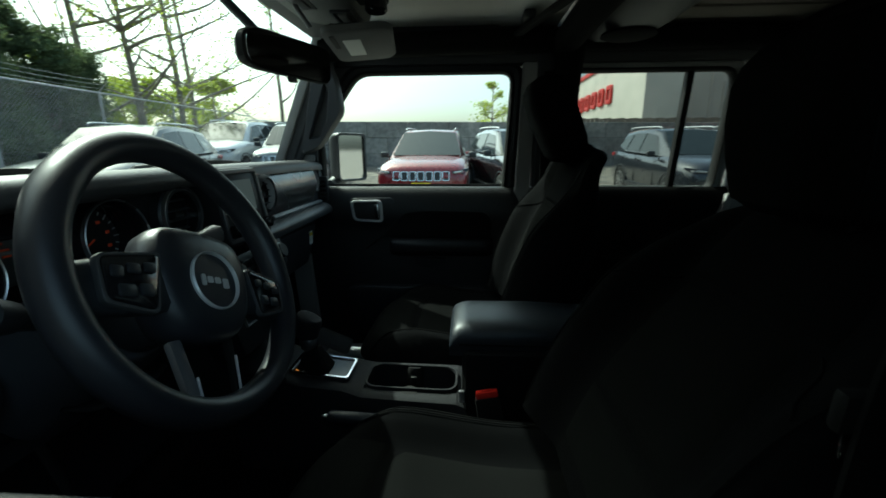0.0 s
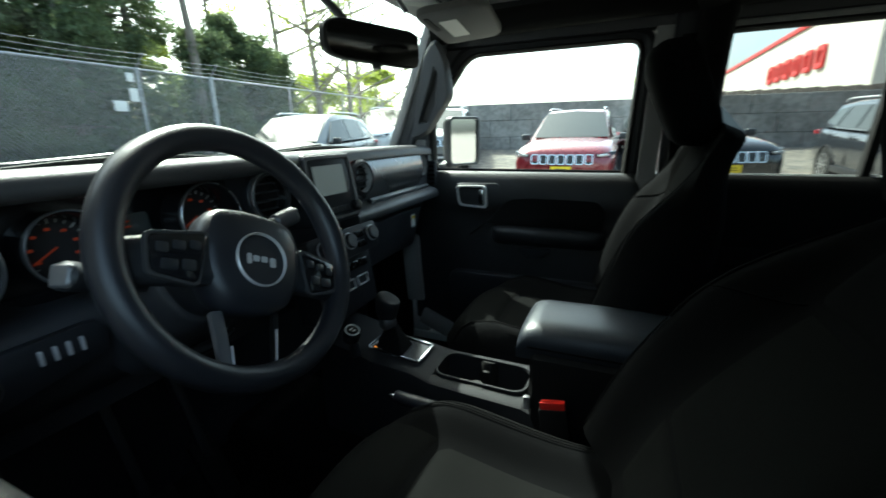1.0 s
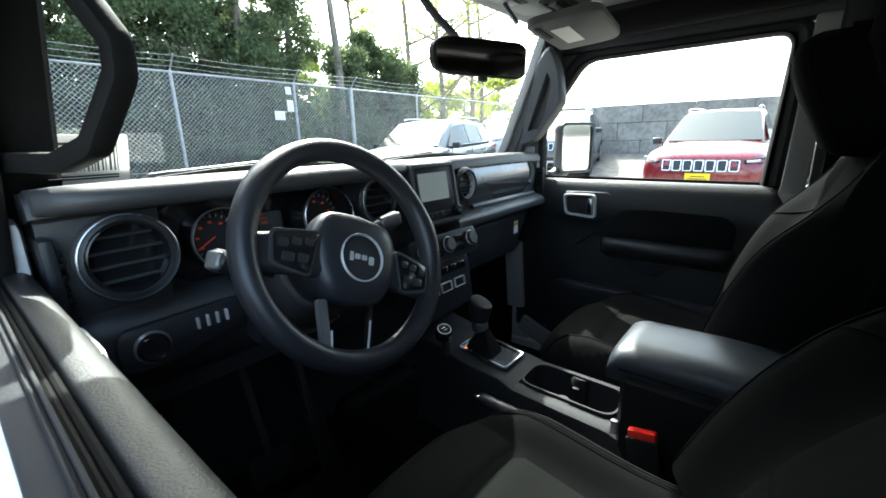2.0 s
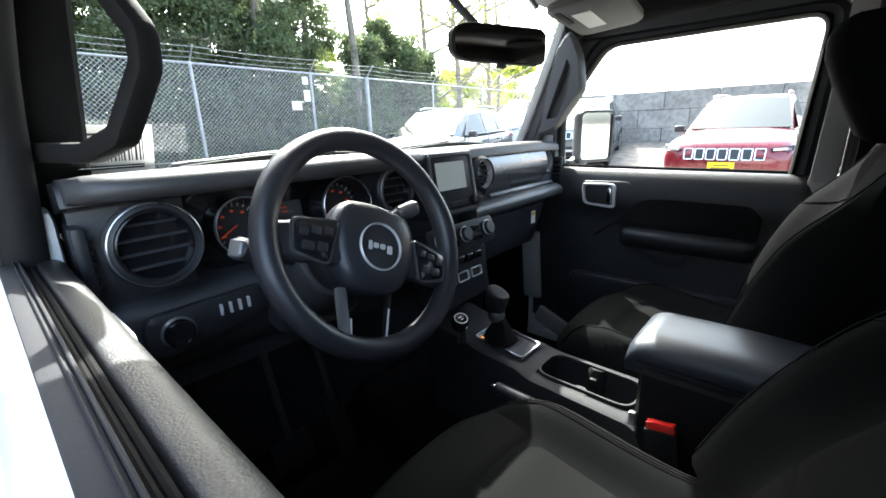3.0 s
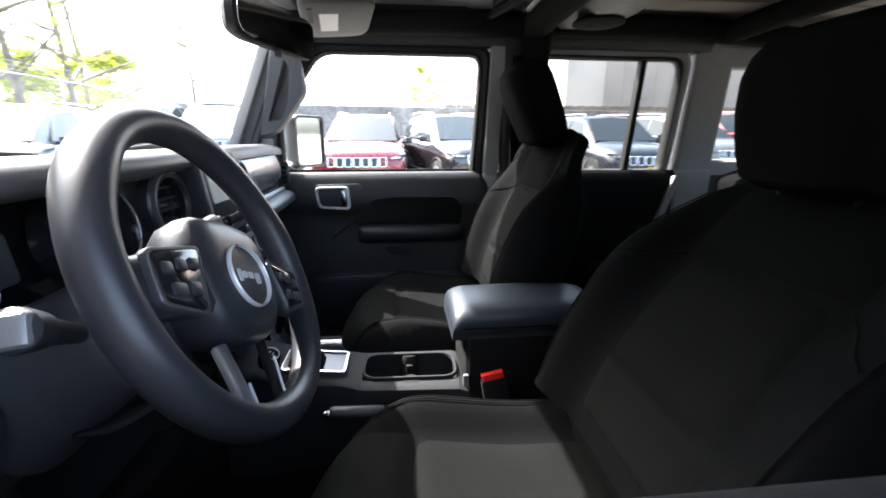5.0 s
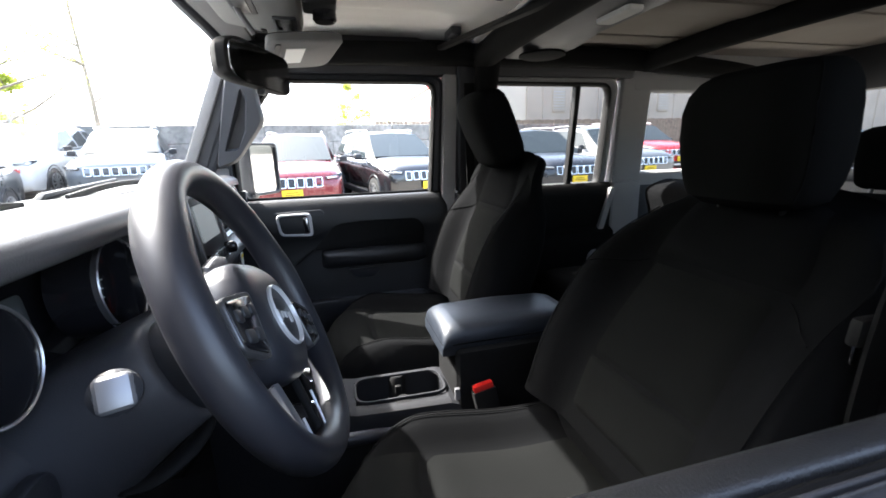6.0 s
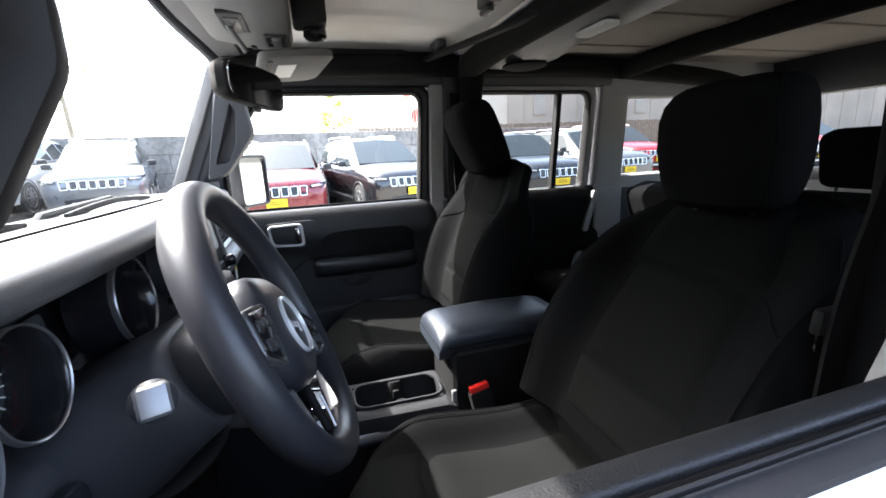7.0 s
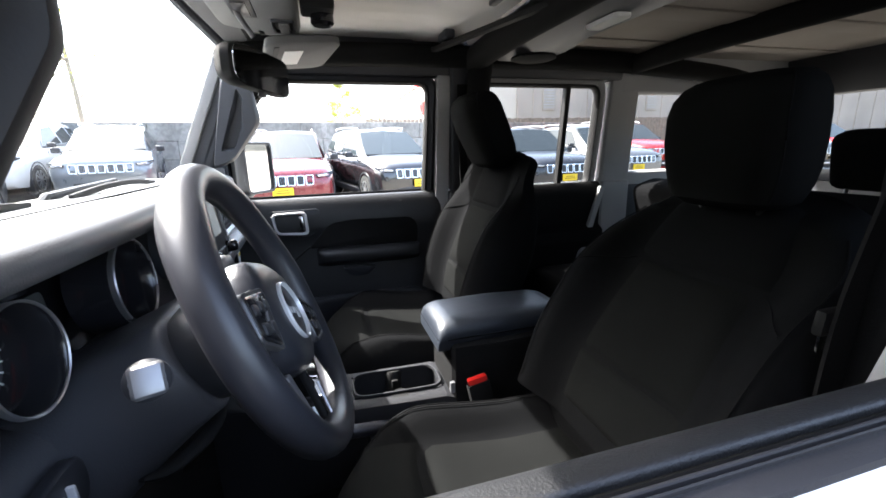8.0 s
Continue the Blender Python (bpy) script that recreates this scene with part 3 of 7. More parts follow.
def make_pillars():
    ob = structure("wall_cabin", "cabin pillars in black and light grey trim with white body", "cabin wall")
    for sx in (-1, 1):
        # front pillar: painted outside, trimmed inside
        bm = bmesh.new()
        bar(bm, (sx * 0.712, shield_y(1.28) - 0.02, 1.26), (sx * 0.682, shield_y(1.74) - 0.03, 1.75), 0.095, 0.075, 0.02, 3, up=(0, 1, 0.4))
        part("front_pillar", bm, M_PILLAR, ob, "slate grey trimmed windscreen pillar")
        bm = bmesh.new()
        bar(bm, (sx * 0.658, shield_y(1.30) - 0.012, 1.30), (sx * 0.630, shield_y(1.735) - 0.012, 1.735), 0.020, 0.03, 0.005, 2, up=(0, 1, 0.4))
        part("screen_edge", bm, M_GREYTRIM, ob, "light grey painted screen edge")
        bm = bmesh.new()
        bar(bm, (sx * 0.750, 0.30, 0.55), (sx * 0.745, 0.275, 1.30), 0.09, 0.07, 0.015, up=(0, 1, 0))
        box(bm, (sx * 0.76, 0.43, 0.93), (0.10, 0.28, 0.78), 0.02)
        part("cowl_side", bm, M_WHITE, ob, "white painted cowl side")
        bm = bmesh.new()
        box(bm, (sx * 0.695, 0.435, 0.88), (0.03, 0.19, 0.72), 0.01)
        part("kick_panel", bm, M_CARPET, ob, "black footwell side trim")
        # middle pillar
        bm = bmesh.new()
        bar(bm, (sx * 0.722, -0.575, 0.52), (sx * 0.722, -0.575, 1.24), 0.09, 0.11, 0.02, 3, up=(sx, 0, 0))
        bar(bm, (sx * 0.722, -0.575, 1.22), (sx * 0.695, -0.575, 1.74), 0.07, 0.10, 0.02, 3, up=(sx, 0, 0))
        part("middle_pillar", bm, M_PLASTIC, ob, "black trimmed middle pillar")
        bm = bmesh.new()
        tube(bm, spline([(sx * 0.630, -0.625, 0.70), (sx * 0.630, -0.625, 1.2), (sx * 0.620, -0.630, 1.55), (sx * 0.600, -0.64, 1.70)]), 0.042, 12, up=(0, 1, 0))
        part("roll_bar_upright", bm, M_FOAM, ob, "black padded roll bar upright")
        # rear pillar and quarter wall
        bm = bmesh.new()
        bar(bm, (sx * 0.735, -1.315, 0.52), (sx * 0.735, -1.315, 1.24), 0.15, 0.085, 0.02, 3, up=(sx, 0, 0))
        bar(bm, (sx * 0.735, -1.315, 1.22), (sx * 0.705, -1.325, 1.74), 0.15, 0.06, 0.02, 3, up=(sx, 0, 0))
        bar(bm, (sx * 0.735, -2.20, 1.20), (sx * 0.705, -2.20, 1.74), 0.14, 0.06, 0.02, 3, up=(sx, 0, 0))
        bar(bm, (sx * 0.737, -1.3, 1.225), (sx * 0.737, -2.26, 1.225), 0.06, 0.10, 0.02, 3)
        bar(bm, (sx * 0.709, -1.3, 1.685), (sx * 0.709, -2.26, 1.685), 0.06, 0.17, 0.02, 3)
        part("rear_quarter", bm, M_GREYTRIM, ob, "light grey hardtop quarter lining")
        bm = bmesh.new()
        box(bm, (sx * 0.745, -1.8, 0.86), (0.09, 1.0, 0.72), 0.02)
        part("rear_side", bm, M_PLASTIC, ob, "black cargo side trim")
        # side rails of the roll cage
        bm = bmesh.new()
        tube(bm, spline([(sx * 0.645, shield_y(1.70) - 0.03, 1.695), (sx * 0.635, -0.05, 1.705), (sx * 0.625, -0.6, 1.710), (sx * 0.62, -1.3, 1.705), (sx * 0.62, -2.0, 1.62), (sx * 0.64, -2.2, 1.35)]), 0.038, 12)
        part("roof_rail", bm, M_FOAM, ob, "black padded roof rail")
        bm = bmesh.new()
        bar(bm, (sx * 0.715, shield_y(1.70) - 0.02, 1.713), (sx * 0.715, -1.3, 1.713), 0.09, 0.13, 0.02, 2)
        part("side_header", bm, M_PLASTIC, ob)
    bm = bmesh.new()
    bar(bm, (-0.654, -0.545, 1.10), (-0.684, -0.545, 1.26), 0.040, 0.030, 0.008, 2, up=(0, 1, 0))
    part("pillar_edge", bm, M_GREYTRIM, ob, "light grey painted edge of the middle pillar")
    # jamb in grey instead of white: the shade there is painted in
    bm = bmesh.new()
    bar(bm, (0.692, 0.330, 0.98), (0.692, 0.312, 0.70), 0.040, 0.075, 0.012, 2, up=(0, 1, 0))
    bar(bm, (0.692, 0.290, 0.64), (0.692, 0.160, 0.585), 0.040, 0.070, 0.014, 2, up=(0, 0, 1))
    part("door_jamb", bm, M_GREYTRIM, ob, "white passenger door jamb and sill, greyed for shade")
    bm = bmesh.new()
    tube(bm, spline([(-0.63, -0.62, 1.700), (-0.3, -0.63, 1.722), (0.3, -0.63, 1.722), (0.63, -0.62, 1.700)]), 0.044, 12, up=(0, 0, 1))
    part("cross_bar", bm, M_FOAM, ob, "black padded cross bar")
    bm = bmesh.new()
    tube(bm, spline([(-0.62, -1.30, 1.70), (-0.3, -1.31, 1.715), (0.3, -1.31, 1.715), (0.62, -1.30, 1.70)]), 0.036, 12)
    part("rear_cross_bar", bm, M_FOAM, ob)
    # tailgate wall with its window
    bm = bmesh.new()
    box(bm, (0, -2.28, 0.87), (1.5, 0.06, 0.70), 0.02)
    bar(bm, (-0.75, -2.27, 1.235), (0.75, -2.27, 1.235), 0.06, 0.06, 0.02)
    bar(bm, (-0.73, -2.25, 1.69), (0.73, -2.25, 1.69), 0.06, 0.22, 0.02)
    part("tailgate", bm, M_PLASTIC, ob, "black tailgate lining")
    bm = bmesh.new()
    bar(bm, (-0.72, shield_y(1.74) - 0.03, 1.755), (0.72, shield_y(1.74) - 0.03, 1.755), 0.10, 0.05, 0.015)
    part("screen_header", bm, M_VISOR, ob, "grey windscreen header rail")
    bm = bmesh.new()
    bar(bm, (-0.70, shield_y(1.32) + 0.03, 1.30), (0.70, shield_y(1.32) + 0.03, 1.30), 0.12, 0.05, 0.015)
    part("cowl", bm, M_PLASTIC, ob, "black cowl below the windscreen")


make_pillars()


def make_wiper(x0, x1):
    """A wiper at rest along the foot of the windscreen."""
    ob = thing("windscreen_wiper", "black wiper resting along the windscreen foot", "wiper", (x0, shield_y(1.31) + 0.02, 1.31), group="windscreen wipers")
    bm = bmesh.new()
    pts = [(lerp(x0, x1, k / 8), shield_y(1.335) + 0.014, 1.326 + 0.012 * math.sin(math.pi * k / 8)) for k in range(9)]
    strap(bm, [Vector(q) for q in pts], 0.007, 0.012, (0, 0, 1))
    part("blade", bm, M_RUBBER, ob)
    bm = bmesh.new()
    mid = Vector(pts[4]) + Vector((0, 0.008, 0.008))
    tube(bm, [(x0 - 0.03, shield_y(1.30) + 0.045, 1.300), (x0, shield_y(1.31) + 0.040, 1.330), mid], [0.010, 0.008, 0.005], 8)
    part("arm", bm, M_PLASTIC, ob)


make_wiper(-0.50, -0.06)
make_wiper(0.06, 0.48)
for sx, nm in ((1, "window_5"), (-1, "window_6")):
    pane(nm, side_pane(sx, [(-1.39, 1.27), (-1.405, 1.60), (-2.13, 1.60), (-2.13, 1.27)], 0.008), M_TINT, "tinted fixed rear quarter glass")
pane("window_7", [(-0.66, -2.275, 1.26), (0.66, -2.275, 1.26), (0.64, -2.26, 1.62), (-0.64, -2.26, 1.62)], M_TINT, "tinted tailgate window glass")


def make_roof():
    ob = structure("ceiling", "light grey moulded hardtop lining", "ceiling")
    bm = bmesh.new()
    for x0, x1 in ((-0.715, -0.004), (0.004, 0.715)):
        rings = []
        for k in range(49):
            u = k / 48
            dz = 0.007 * smooth(-0.25, 0.25, math.sin(u * math.tau * 3.5 + 0.6)) * smooth(0, 0.08, min(u, 1 - u))
            x = lerp(x0, x1, u)
            rings.append([(x, 0.16, 1.765), (x, 0.08, 1.765), (x, 0.06, 1.765 + dz), (x, -0.40, 1.765 + dz), (x, -0.42, 1.765), (x, -0.60, 1.765), (x, -0.60, 1.80), (x, 0.16, 1.80)])
        loft(bm, rings)
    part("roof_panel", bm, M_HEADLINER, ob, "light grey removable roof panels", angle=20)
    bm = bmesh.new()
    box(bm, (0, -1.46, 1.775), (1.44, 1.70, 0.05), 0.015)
    part("rear_roof", bm, M_SHADEDLINER, ob, "rear hardtop lining coloured darker for shade")
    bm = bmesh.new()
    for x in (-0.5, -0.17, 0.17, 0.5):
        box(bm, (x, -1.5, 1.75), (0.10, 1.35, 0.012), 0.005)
    part("roof_rib", bm, M_SHADEDLINER, ob)


make_roof()


def make_engine_deck():
    ob = structure("bonnet", "white bonnet and front wings of the vehicle", "bonnet")
    bm = bmesh.new()
    prof = [(-0.62, 1.00), (-0.60, 1.08), (-0.35, 1.122), (0, 1.135), (0.35, 1.122), (0.60, 1.08), (0.62, 1.00)]
    loft(bm, [[(x * k, y, z + d) for x, z in prof] for y, k, d in ((0.47, 1.08, 0.0), (0.9, 1.02, -0.008), (1.5, 0.95, -0.03), (1.62, 0.92, -0.08))])
    part("hood", bm, M_WHITE, ob)
    for sx in (-1, 1):
        bm = bmesh.new()
        box(bm, (sx * 0.78, 1.05, 1.0), (0.28, 1.1, 0.06), 0.025, 3)
        part("wing", bm, M_PLASTIC, ob)
    bm = bmesh.new()
    box(bm, (0, 1.05, 0.70), (1.1, 1.2, 0.55), 0.05)
    part("engine_bay", bm, M_PLASTIC, ob)


make_engine_deck()


def make_road_wheels():
    """Four wheels under the body."""
    for sx in (-1, 1):
        for y in (1.15, -1.85):
            w = thing("road_wheel", "black off-road tyre on a dark alloy rim", "wheel", (sx * 0.80, y, 0.0), group="road wheels")
            m = facing((sx * 0.80, y, 0.39), (sx, 0, 0))
            bm = bmesh.new()
            lathe(bm, [(0.23, -0.12), (0.37, -0.125), (0.40, -0.10), (0.405, 0.0), (0.40, 0.10), (0.37, 0.125), (0.24, 0.12)], m, 36)
            part("tyre", bm, M_TYRE, w)
            bm = bmesh.new()
            lathe(bm, [(0.245, 0.115), (0.25, 0.128), (0.22, 0.130), (0.20, 0.118)], m, 32, closed=True)
            for k in range(5):
                a = k * math.tau / 5
                bar(bm, m @ Vector((0.03 * math.cos(a), 0.03 * math.sin(a), 0.124)), m @ Vector((0.225 * math.cos(a), 0.225 * math.sin(a), 0.121)), 0.06, 0.02, 0.004, up=(sx, 0, 0))
            part("rim", bm, M_DARKSILVER, w)


make_road_wheels()


# ---------------- dashboard ----------------
def vent_ring(name, c, r, normal, parent, ring_mat, slats=True):
    """A round air vent: dished ring, black well and slats. Three parts."""
    m = facing(c, normal)
    bm = bmesh.new()
    lathe(bm, [(r, -0.012), (r + 0.002, 0.004), (r - 0.003, 0.012), (r * 0.86, 0.014), (r * 0.80, 0.008), (r * 0.78, -0.012)], m, 40, closed=True)
    ring = part(name, bm, M_PLASTIC, parent)
    bm = bmesh.new()
    lathe(bm, [(r * 0.79, -0.012), (r * 0.79, -0.01), (0.001, -0.01)], m, 32)
    part("vent_well", bm, M_GLOSSBLACK, ring)
    if slats:
        for k in (-1.5, -0.5, 0.5, 1.5):
            h = k * r * 0.34
            w = 2 * math.sqrt(max((r * 0.76) ** 2 - h * h, 0))
            bm = bmesh.new()
            cm = m @ Matrix.Translation((0, h, -0.003)) @ pose(0, 0, 0, 20, 0, 0)
            bmesh.ops.create_cube(bm, size=1.0, matrix=cm @ Matrix.Diagonal((w, 0.0013, 0.007, 1)))
            part("slat", bm, M_DASH, ring)
    bm = bmesh.new()
    lathe(bm, [(r * 0.80, -0.006), (r * 0.815, 0.0095), (r * 0.775, 0.0105), (r * 0.76, -0.006)], m, 40, closed=True)
    part("inner_ring", bm, M_GLOSSBLACK if ring_mat is M_SATIN else M_SILVER, ring)
    if ring_mat is M_SATIN:
        bm = bmesh.new()
        lathe(bm, [(r * 0.995, 0.0060), (r * 0.992, 0.0140), (r * 0.968, 0.0148), (r * 0.960, 0.0100)], m, 48, closed=True)
        part("edge_ring", bm, M_RIM, ring, "bright thin edge ring")
    return ring


def make_dashboard():
    ob = thing("dashboard", "black moulded dashboard with round vents and gunmetal panel", "dashboard", (0, 0.3, 0.95))
    # upper pad, from the screen to the brow
    bm = bmesh.new()
    prof = [(0.41, 1.308), (0.36, 1.316), (0.30, 1.329), (0.25, 1.338), (0.225, 1.340), (0.206, 1.335), (0.196, 1.325), (0.194, 1.309), (0.24, 1.298), (0.41, 1.28)]
    def bow(x):
        return (0.035 * (abs(x) / 0.7) ** 3, -0.010 * (abs(x) / 0.7) ** 4)
    sweep_x(bm, prof, -0.695, 0.695, 40, bow)
    part("upper_pad", bm, M_DASHTOP, ob, "grained black dash top pad", angle=60)
    bm = bmesh.new()
    sweep_x(bm, [(0.350, 1.314), (0.350, 1.3225), (0.334, 1.3260), (0.334, 1.314)], -0.58, 0.58, 20)
    part("defroster_slot", bm, M_SEAL, ob, "black defroster slot")
    # main face
    bm = bmesh.new()
    prof = [(0.40, 1.315), (0.23, 1.314), (0.215, 1.30), (0.212, 1.255), (0.213, 1.20), (0.212, 1.18), (0.220, 1.15), (0.245, 1.10), (0.27, 1.03), (0.30, 0.95), (0.42, 0.93)]
    deep = [(y + (0.045 if 1.16 < z < 1.31 and y < 0.3 else 0), z) for y, z in prof]
    sweep_x(bm, prof, -0.69, -0.556, 8, bow)
    sweep_x(bm, deep, -0.556, -0.228, 12, bow)
    sweep_x(bm, prof, -0.228, 0.69, 30, bow)
    part("face", bm, M_DASH, ob)
    # instrument hood in front of the driver, and centre hump
    bm = bmesh.new()
    rings = []
    for k in range(25):
        x = lerp(-0.690, -0.050, k / 24)
        u = 1 - abs((x + 0.37) / 0.32) ** 2.6
        s = max(u, 0) ** 0.5
        rings.append([(x, 0.34, 1.318), (x, 0.26, 1.334 + 0.005 * s), (x, 0.207 - 0.043 * s, 1.337 + 0.005 * s), (x, 0.196 - 0.047 * s, 1.331 + 0.005 * s), (x, 0.191 - 0.049 * s, 1.321 + 0.004 * s), (x, 0.193 - 0.048 * s, 1.311 + 0.002 * s), (x, 0.206 - 0.042 * s, 1.305), (x, 0.30, 1.300)])
    loft(bm, rings)
    part("instrument_hood", bm, M_DASHTOP, ob, "black brow over the instruments", angle=60)
    # instrument pod below the brow
    bm = bmesh.new()
    o = rounded([(-0.566, 1.305), (-0.205, 1.305), (-0.22, 1.165), (-0.552, 1.165)], 0.05, 5)
    plate(bm, [(x, z) for x, z in o], Matrix(((1, 0, 0, 0), (0, 0, -1, 0.252), (0, 1, 0, 0), (0, 0, 0, 1))), 0.004, 0.002)
    part("instrument_back", bm, M_GLOSSBLACK, ob)
    for gx, gy, gz, size in ((-0.484, 0.224, 1.238, 0.77), (-0.290, 0.216, 1.244, 0.88)):
        m = facing((gx, gy, gz), (0, -1, 0.10)) @ Matrix.Diagonal((size, size, 1, 1))
        bm = bmesh.new()
        lathe(bm, [(0.0635, -0.012), (0.0625, 0.030), (0.0615, 0.0365), (0.0590, 0.0375), (0.0570, 0.035), (0.0525, -0.006), (0.052, -0.012)], m, 48, closed=True)
        g = part("gauge_cup", bm, M_GLOSSBLACK, ob, "deep black gauge cup")
        bm = bmesh.new()
        lathe(bm, [(0.0630, 0.0325), (0.0632, 0.0385), (0.0618, 0.0398), (0.0603, 0.0385), (0.0603, 0.0330)], m, 48, closed=True)
        part("gauge_ring", bm, M_RIM, g, "bright gauge surround")
        bm = bmesh.new()
        lathe(bm, [(0.0525, -0.012), (0.0525, -0.008), (0.001, -0.008)], m, 40)
        part("gauge_face", bm, M_DIAL, g)
        bm = bmesh.new()
        for k in range(19):
            a = radians(225 - k * 15)
            long = 0.010 if k % 3 == 0 else 0.006
            cm = m @ Matrix.Translation((0.047 * math.cos(a), 0.047 * math.sin(a), -0.0065)) @ Matrix.Rotation(a, 4, "Z")
            bmesh.ops.create_cube(bm, size=1.0, matrix=cm @ Matrix.Diagonal((long, 0.0018, 0.001, 1)))
        part("gauge_mark", bm, M_PAPER, g)
        bm = bmesh.new()
        for k in range(7):
            a = radians(215 - k * 40)
            cm = m @ Matrix.Translation((0.033 * math.cos(a), 0.033 * math.sin(a), -0.0065))
            bmesh.ops.create_cube(bm, size=1.0, matrix=cm @ Matrix.Diagonal((0.007, 0.005, 0.001, 1)))
        cm = m @ Matrix.Rotation(radians(210), 4, "Z") @ Matrix.Translation((0.02, 0, -0.004))
        bmesh.ops.create_cube(bm, size=1.0, matrix=cm @ Matrix.Diagonal((0.045, 0.0025, 0.001, 1)))
        part("gauge_figure", bm, M_REDGLOW, g, "red lit gauge figures and pointer")
    bm = bmesh.new()
    plate(bm, rounded([(-0.042, 0.028), (0.042, 0.028), (0.042, -0.028), (-0.042, -0.028)], 0.008), facing((-0.397, 0.242, 1.236), (0, -1, 0.1)), 0.004, 0.001)
    s = part("info_screen", bm, M_SCREEN, ob)
    bm = bmesh.new()
    for k, w in ((0, 0.022), (1, 0.03), (2, 0.018)):
        box(bm, (-0.40 + 0.004 * k, 0.2345, 1.262 - 0.008 * k), (w * 0.5, 0.002, 0.0022), 0)
    part("warning_light", bm, M_REDGLOW, s, "red warning lights")
    # vents
    vent_ring("end_vent", (-0.614, 0.180, 1.243), 0.058, (0.05, -1, 0.06), ob, M_SATIN)
    vent_ring("centre_vent", (-0.180, 0.170, 1.264), 0.047, (0, -1, 0.06), ob, M_SATIN)
    vent_ring("centre_vent", (0.161, 0.190, 1.264), 0.046, (0, -1, 0.06), ob, M_PLASTIC)
    vent_ring("end_vent", (0.605, 0.235, 1.266), 0.046, (0, -1, 0.06), ob, M_PLASTIC)
    # gunmetal panel on the passenger's side
    bm = bmesh.new()
    rings = []
    for k in range(21):
        x = lerp(0.20, 0.565, k / 20)
        dy = 0.035 * (abs(x) / 0.7) ** 3
        rings.append([(x, 0.225 + dy, z) for z in (1.195,)] + [(x, 0.206 + dy - 0.020 * math.sin(math.pi * u), lerp(1.203, 1.316, u)) for u in (0, 0.1, 0.2, 0.35, 0.5, 0.65, 0.8, 0.9, 1)] + [(x, 0.225 + dy, 1.32)])
    loft(bm, rings)
    part("trim_panel", bm, M_PANEL, ob, "brushed gunmetal trim panel")
    # ledge with grab bar below it
    bm = bmesh.new()
    sweep_x(bm, [(q.x, q.y) for q in spline([(0.25, 1.196, 0), (0.195, 1.192, 0), (0.166, 1.182, 0), (0.158, 1.166, 0), (0.170, 1.150, 0), (0.25, 1.138, 0)], 4)], 0.095, 0.655, 20, bow)
    part("ledge", bm, M_DASHTOP, ob, "black dash ledge", angle=60)
    bm = bmesh.new()
    sweep_x(bm, [(0.190, 1.186), (0.184, 1.198), (0.192, 1.204), (0.204, 1.198)], 0.20, 0.62, 14, bow)
    part("grab_bar", bm, M_DARKSILVER, ob, "satin grab bar")
    bm = bmesh.new()
    plate(bm, rounded([(-0.17, 0.075), (0.17, 0.075), (0.16, -0.075), (-0.16, -0.075)], 0.02), facing((0.42, 0.255, 1.05), (0, -1, -0.25)), 0.012, 0.006)
    part("glove_box", bm, M_DASH, ob, "black glove box lid")
    bm = bmesh.new()
    box(bm, (0.476, 0.205, 1.088), (0.026, 0.002, 0.042), 0)
    tag = part("hang_tag", bm, M_PAPER, ob, "white hanging paper tag")
    bm = bmesh.new()
    box(bm, (0.476, 0.2035, 1.100), (0.022, 0.001, 0.010), 0)
    part("tag_band", bm, M_YELLOW, tag)
    # centre screen block
    m = facing((-0.004, 0.168, 1.258), (-0.02, -1, 0.16)) @ Matrix.Diagonal((0.78, 0.95, 1, 1))
    bm = bmesh.new()
    plate(bm, rounded([(-0.100, 0.080), (0.100, 0.080), (0.108, -0.082), (-0.108, -0.082)], 0.014), m @ Matrix.Translation((0, 0, -0.06)), 0.075, 0.006)
    c = part("screen_housing", bm, M_PLASTIC, ob)
    bm = bmesh.new()
    frame_plate(bm, rounded([(-0.098, 0.076), (0.098, 0.076), (0.104, -0.076), (-0.104, -0.076)], 0.012), rounded([(-0.088, 0.066), (0.088, 0.066), (0.092, -0.066), (-0.092, -0.066)], 0.009), m @ Matrix.Translation((0, 0, 0.013)), 0.006, 0.002)
    part("screen_bezel", bm, M_DARKSILVER, c)
    bm = bmesh.new()
    plate(bm, rounded([(-0.072, 0.052), (0.056, 0.052), (0.056, -0.016), (-0.072, -0.016)], 0.004), m @ Matrix.Translation((0, 0, 0.015)), 0.003)
    part("screen", bm, M_LCD, c, "pale grey lit touch screen")
    for dx in (-0.078, 0.078):
        bm = bmesh.new()
        lathe(bm, [(0.013, 0), (0.0125, 0.016), (0.010, 0.019), (0.001, 0.019)], m @ Matrix.Translation((dx, -0.052, 0.015)), 20)
        part("screen_knob", bm, M_GLOSSBLACK, c, "round black knob")
    for k in range(4):
        bm = bmesh.new()
        cm = m @ Matrix.Translation((-0.042 + k * 0.028, -0.052, 0.015))
        plate(bm, rounded([(-0.012, 0.006), (0.012, 0.006), (0.012, -0.006), (-0.012, -0.006)], 0.002), cm, 0.004, 0.001)
        part("screen_button", bm, M_DARKSILVER, c)
    # climate panel
    m = facing((0.030, 0.158, 1.122), (0, -1, 0.35))
    bm = bmesh.new()
    plate(bm, rounded([(-0.135, 0.034), (0.135, 0.034), (0.125, -0.036), (-0.125, -0.036)], 0.018), m @ Matrix.Translation((0, 0, -0.07)), 0.078, 0.005)
    h = part("climate_panel", bm, M_PLASTIC, ob)
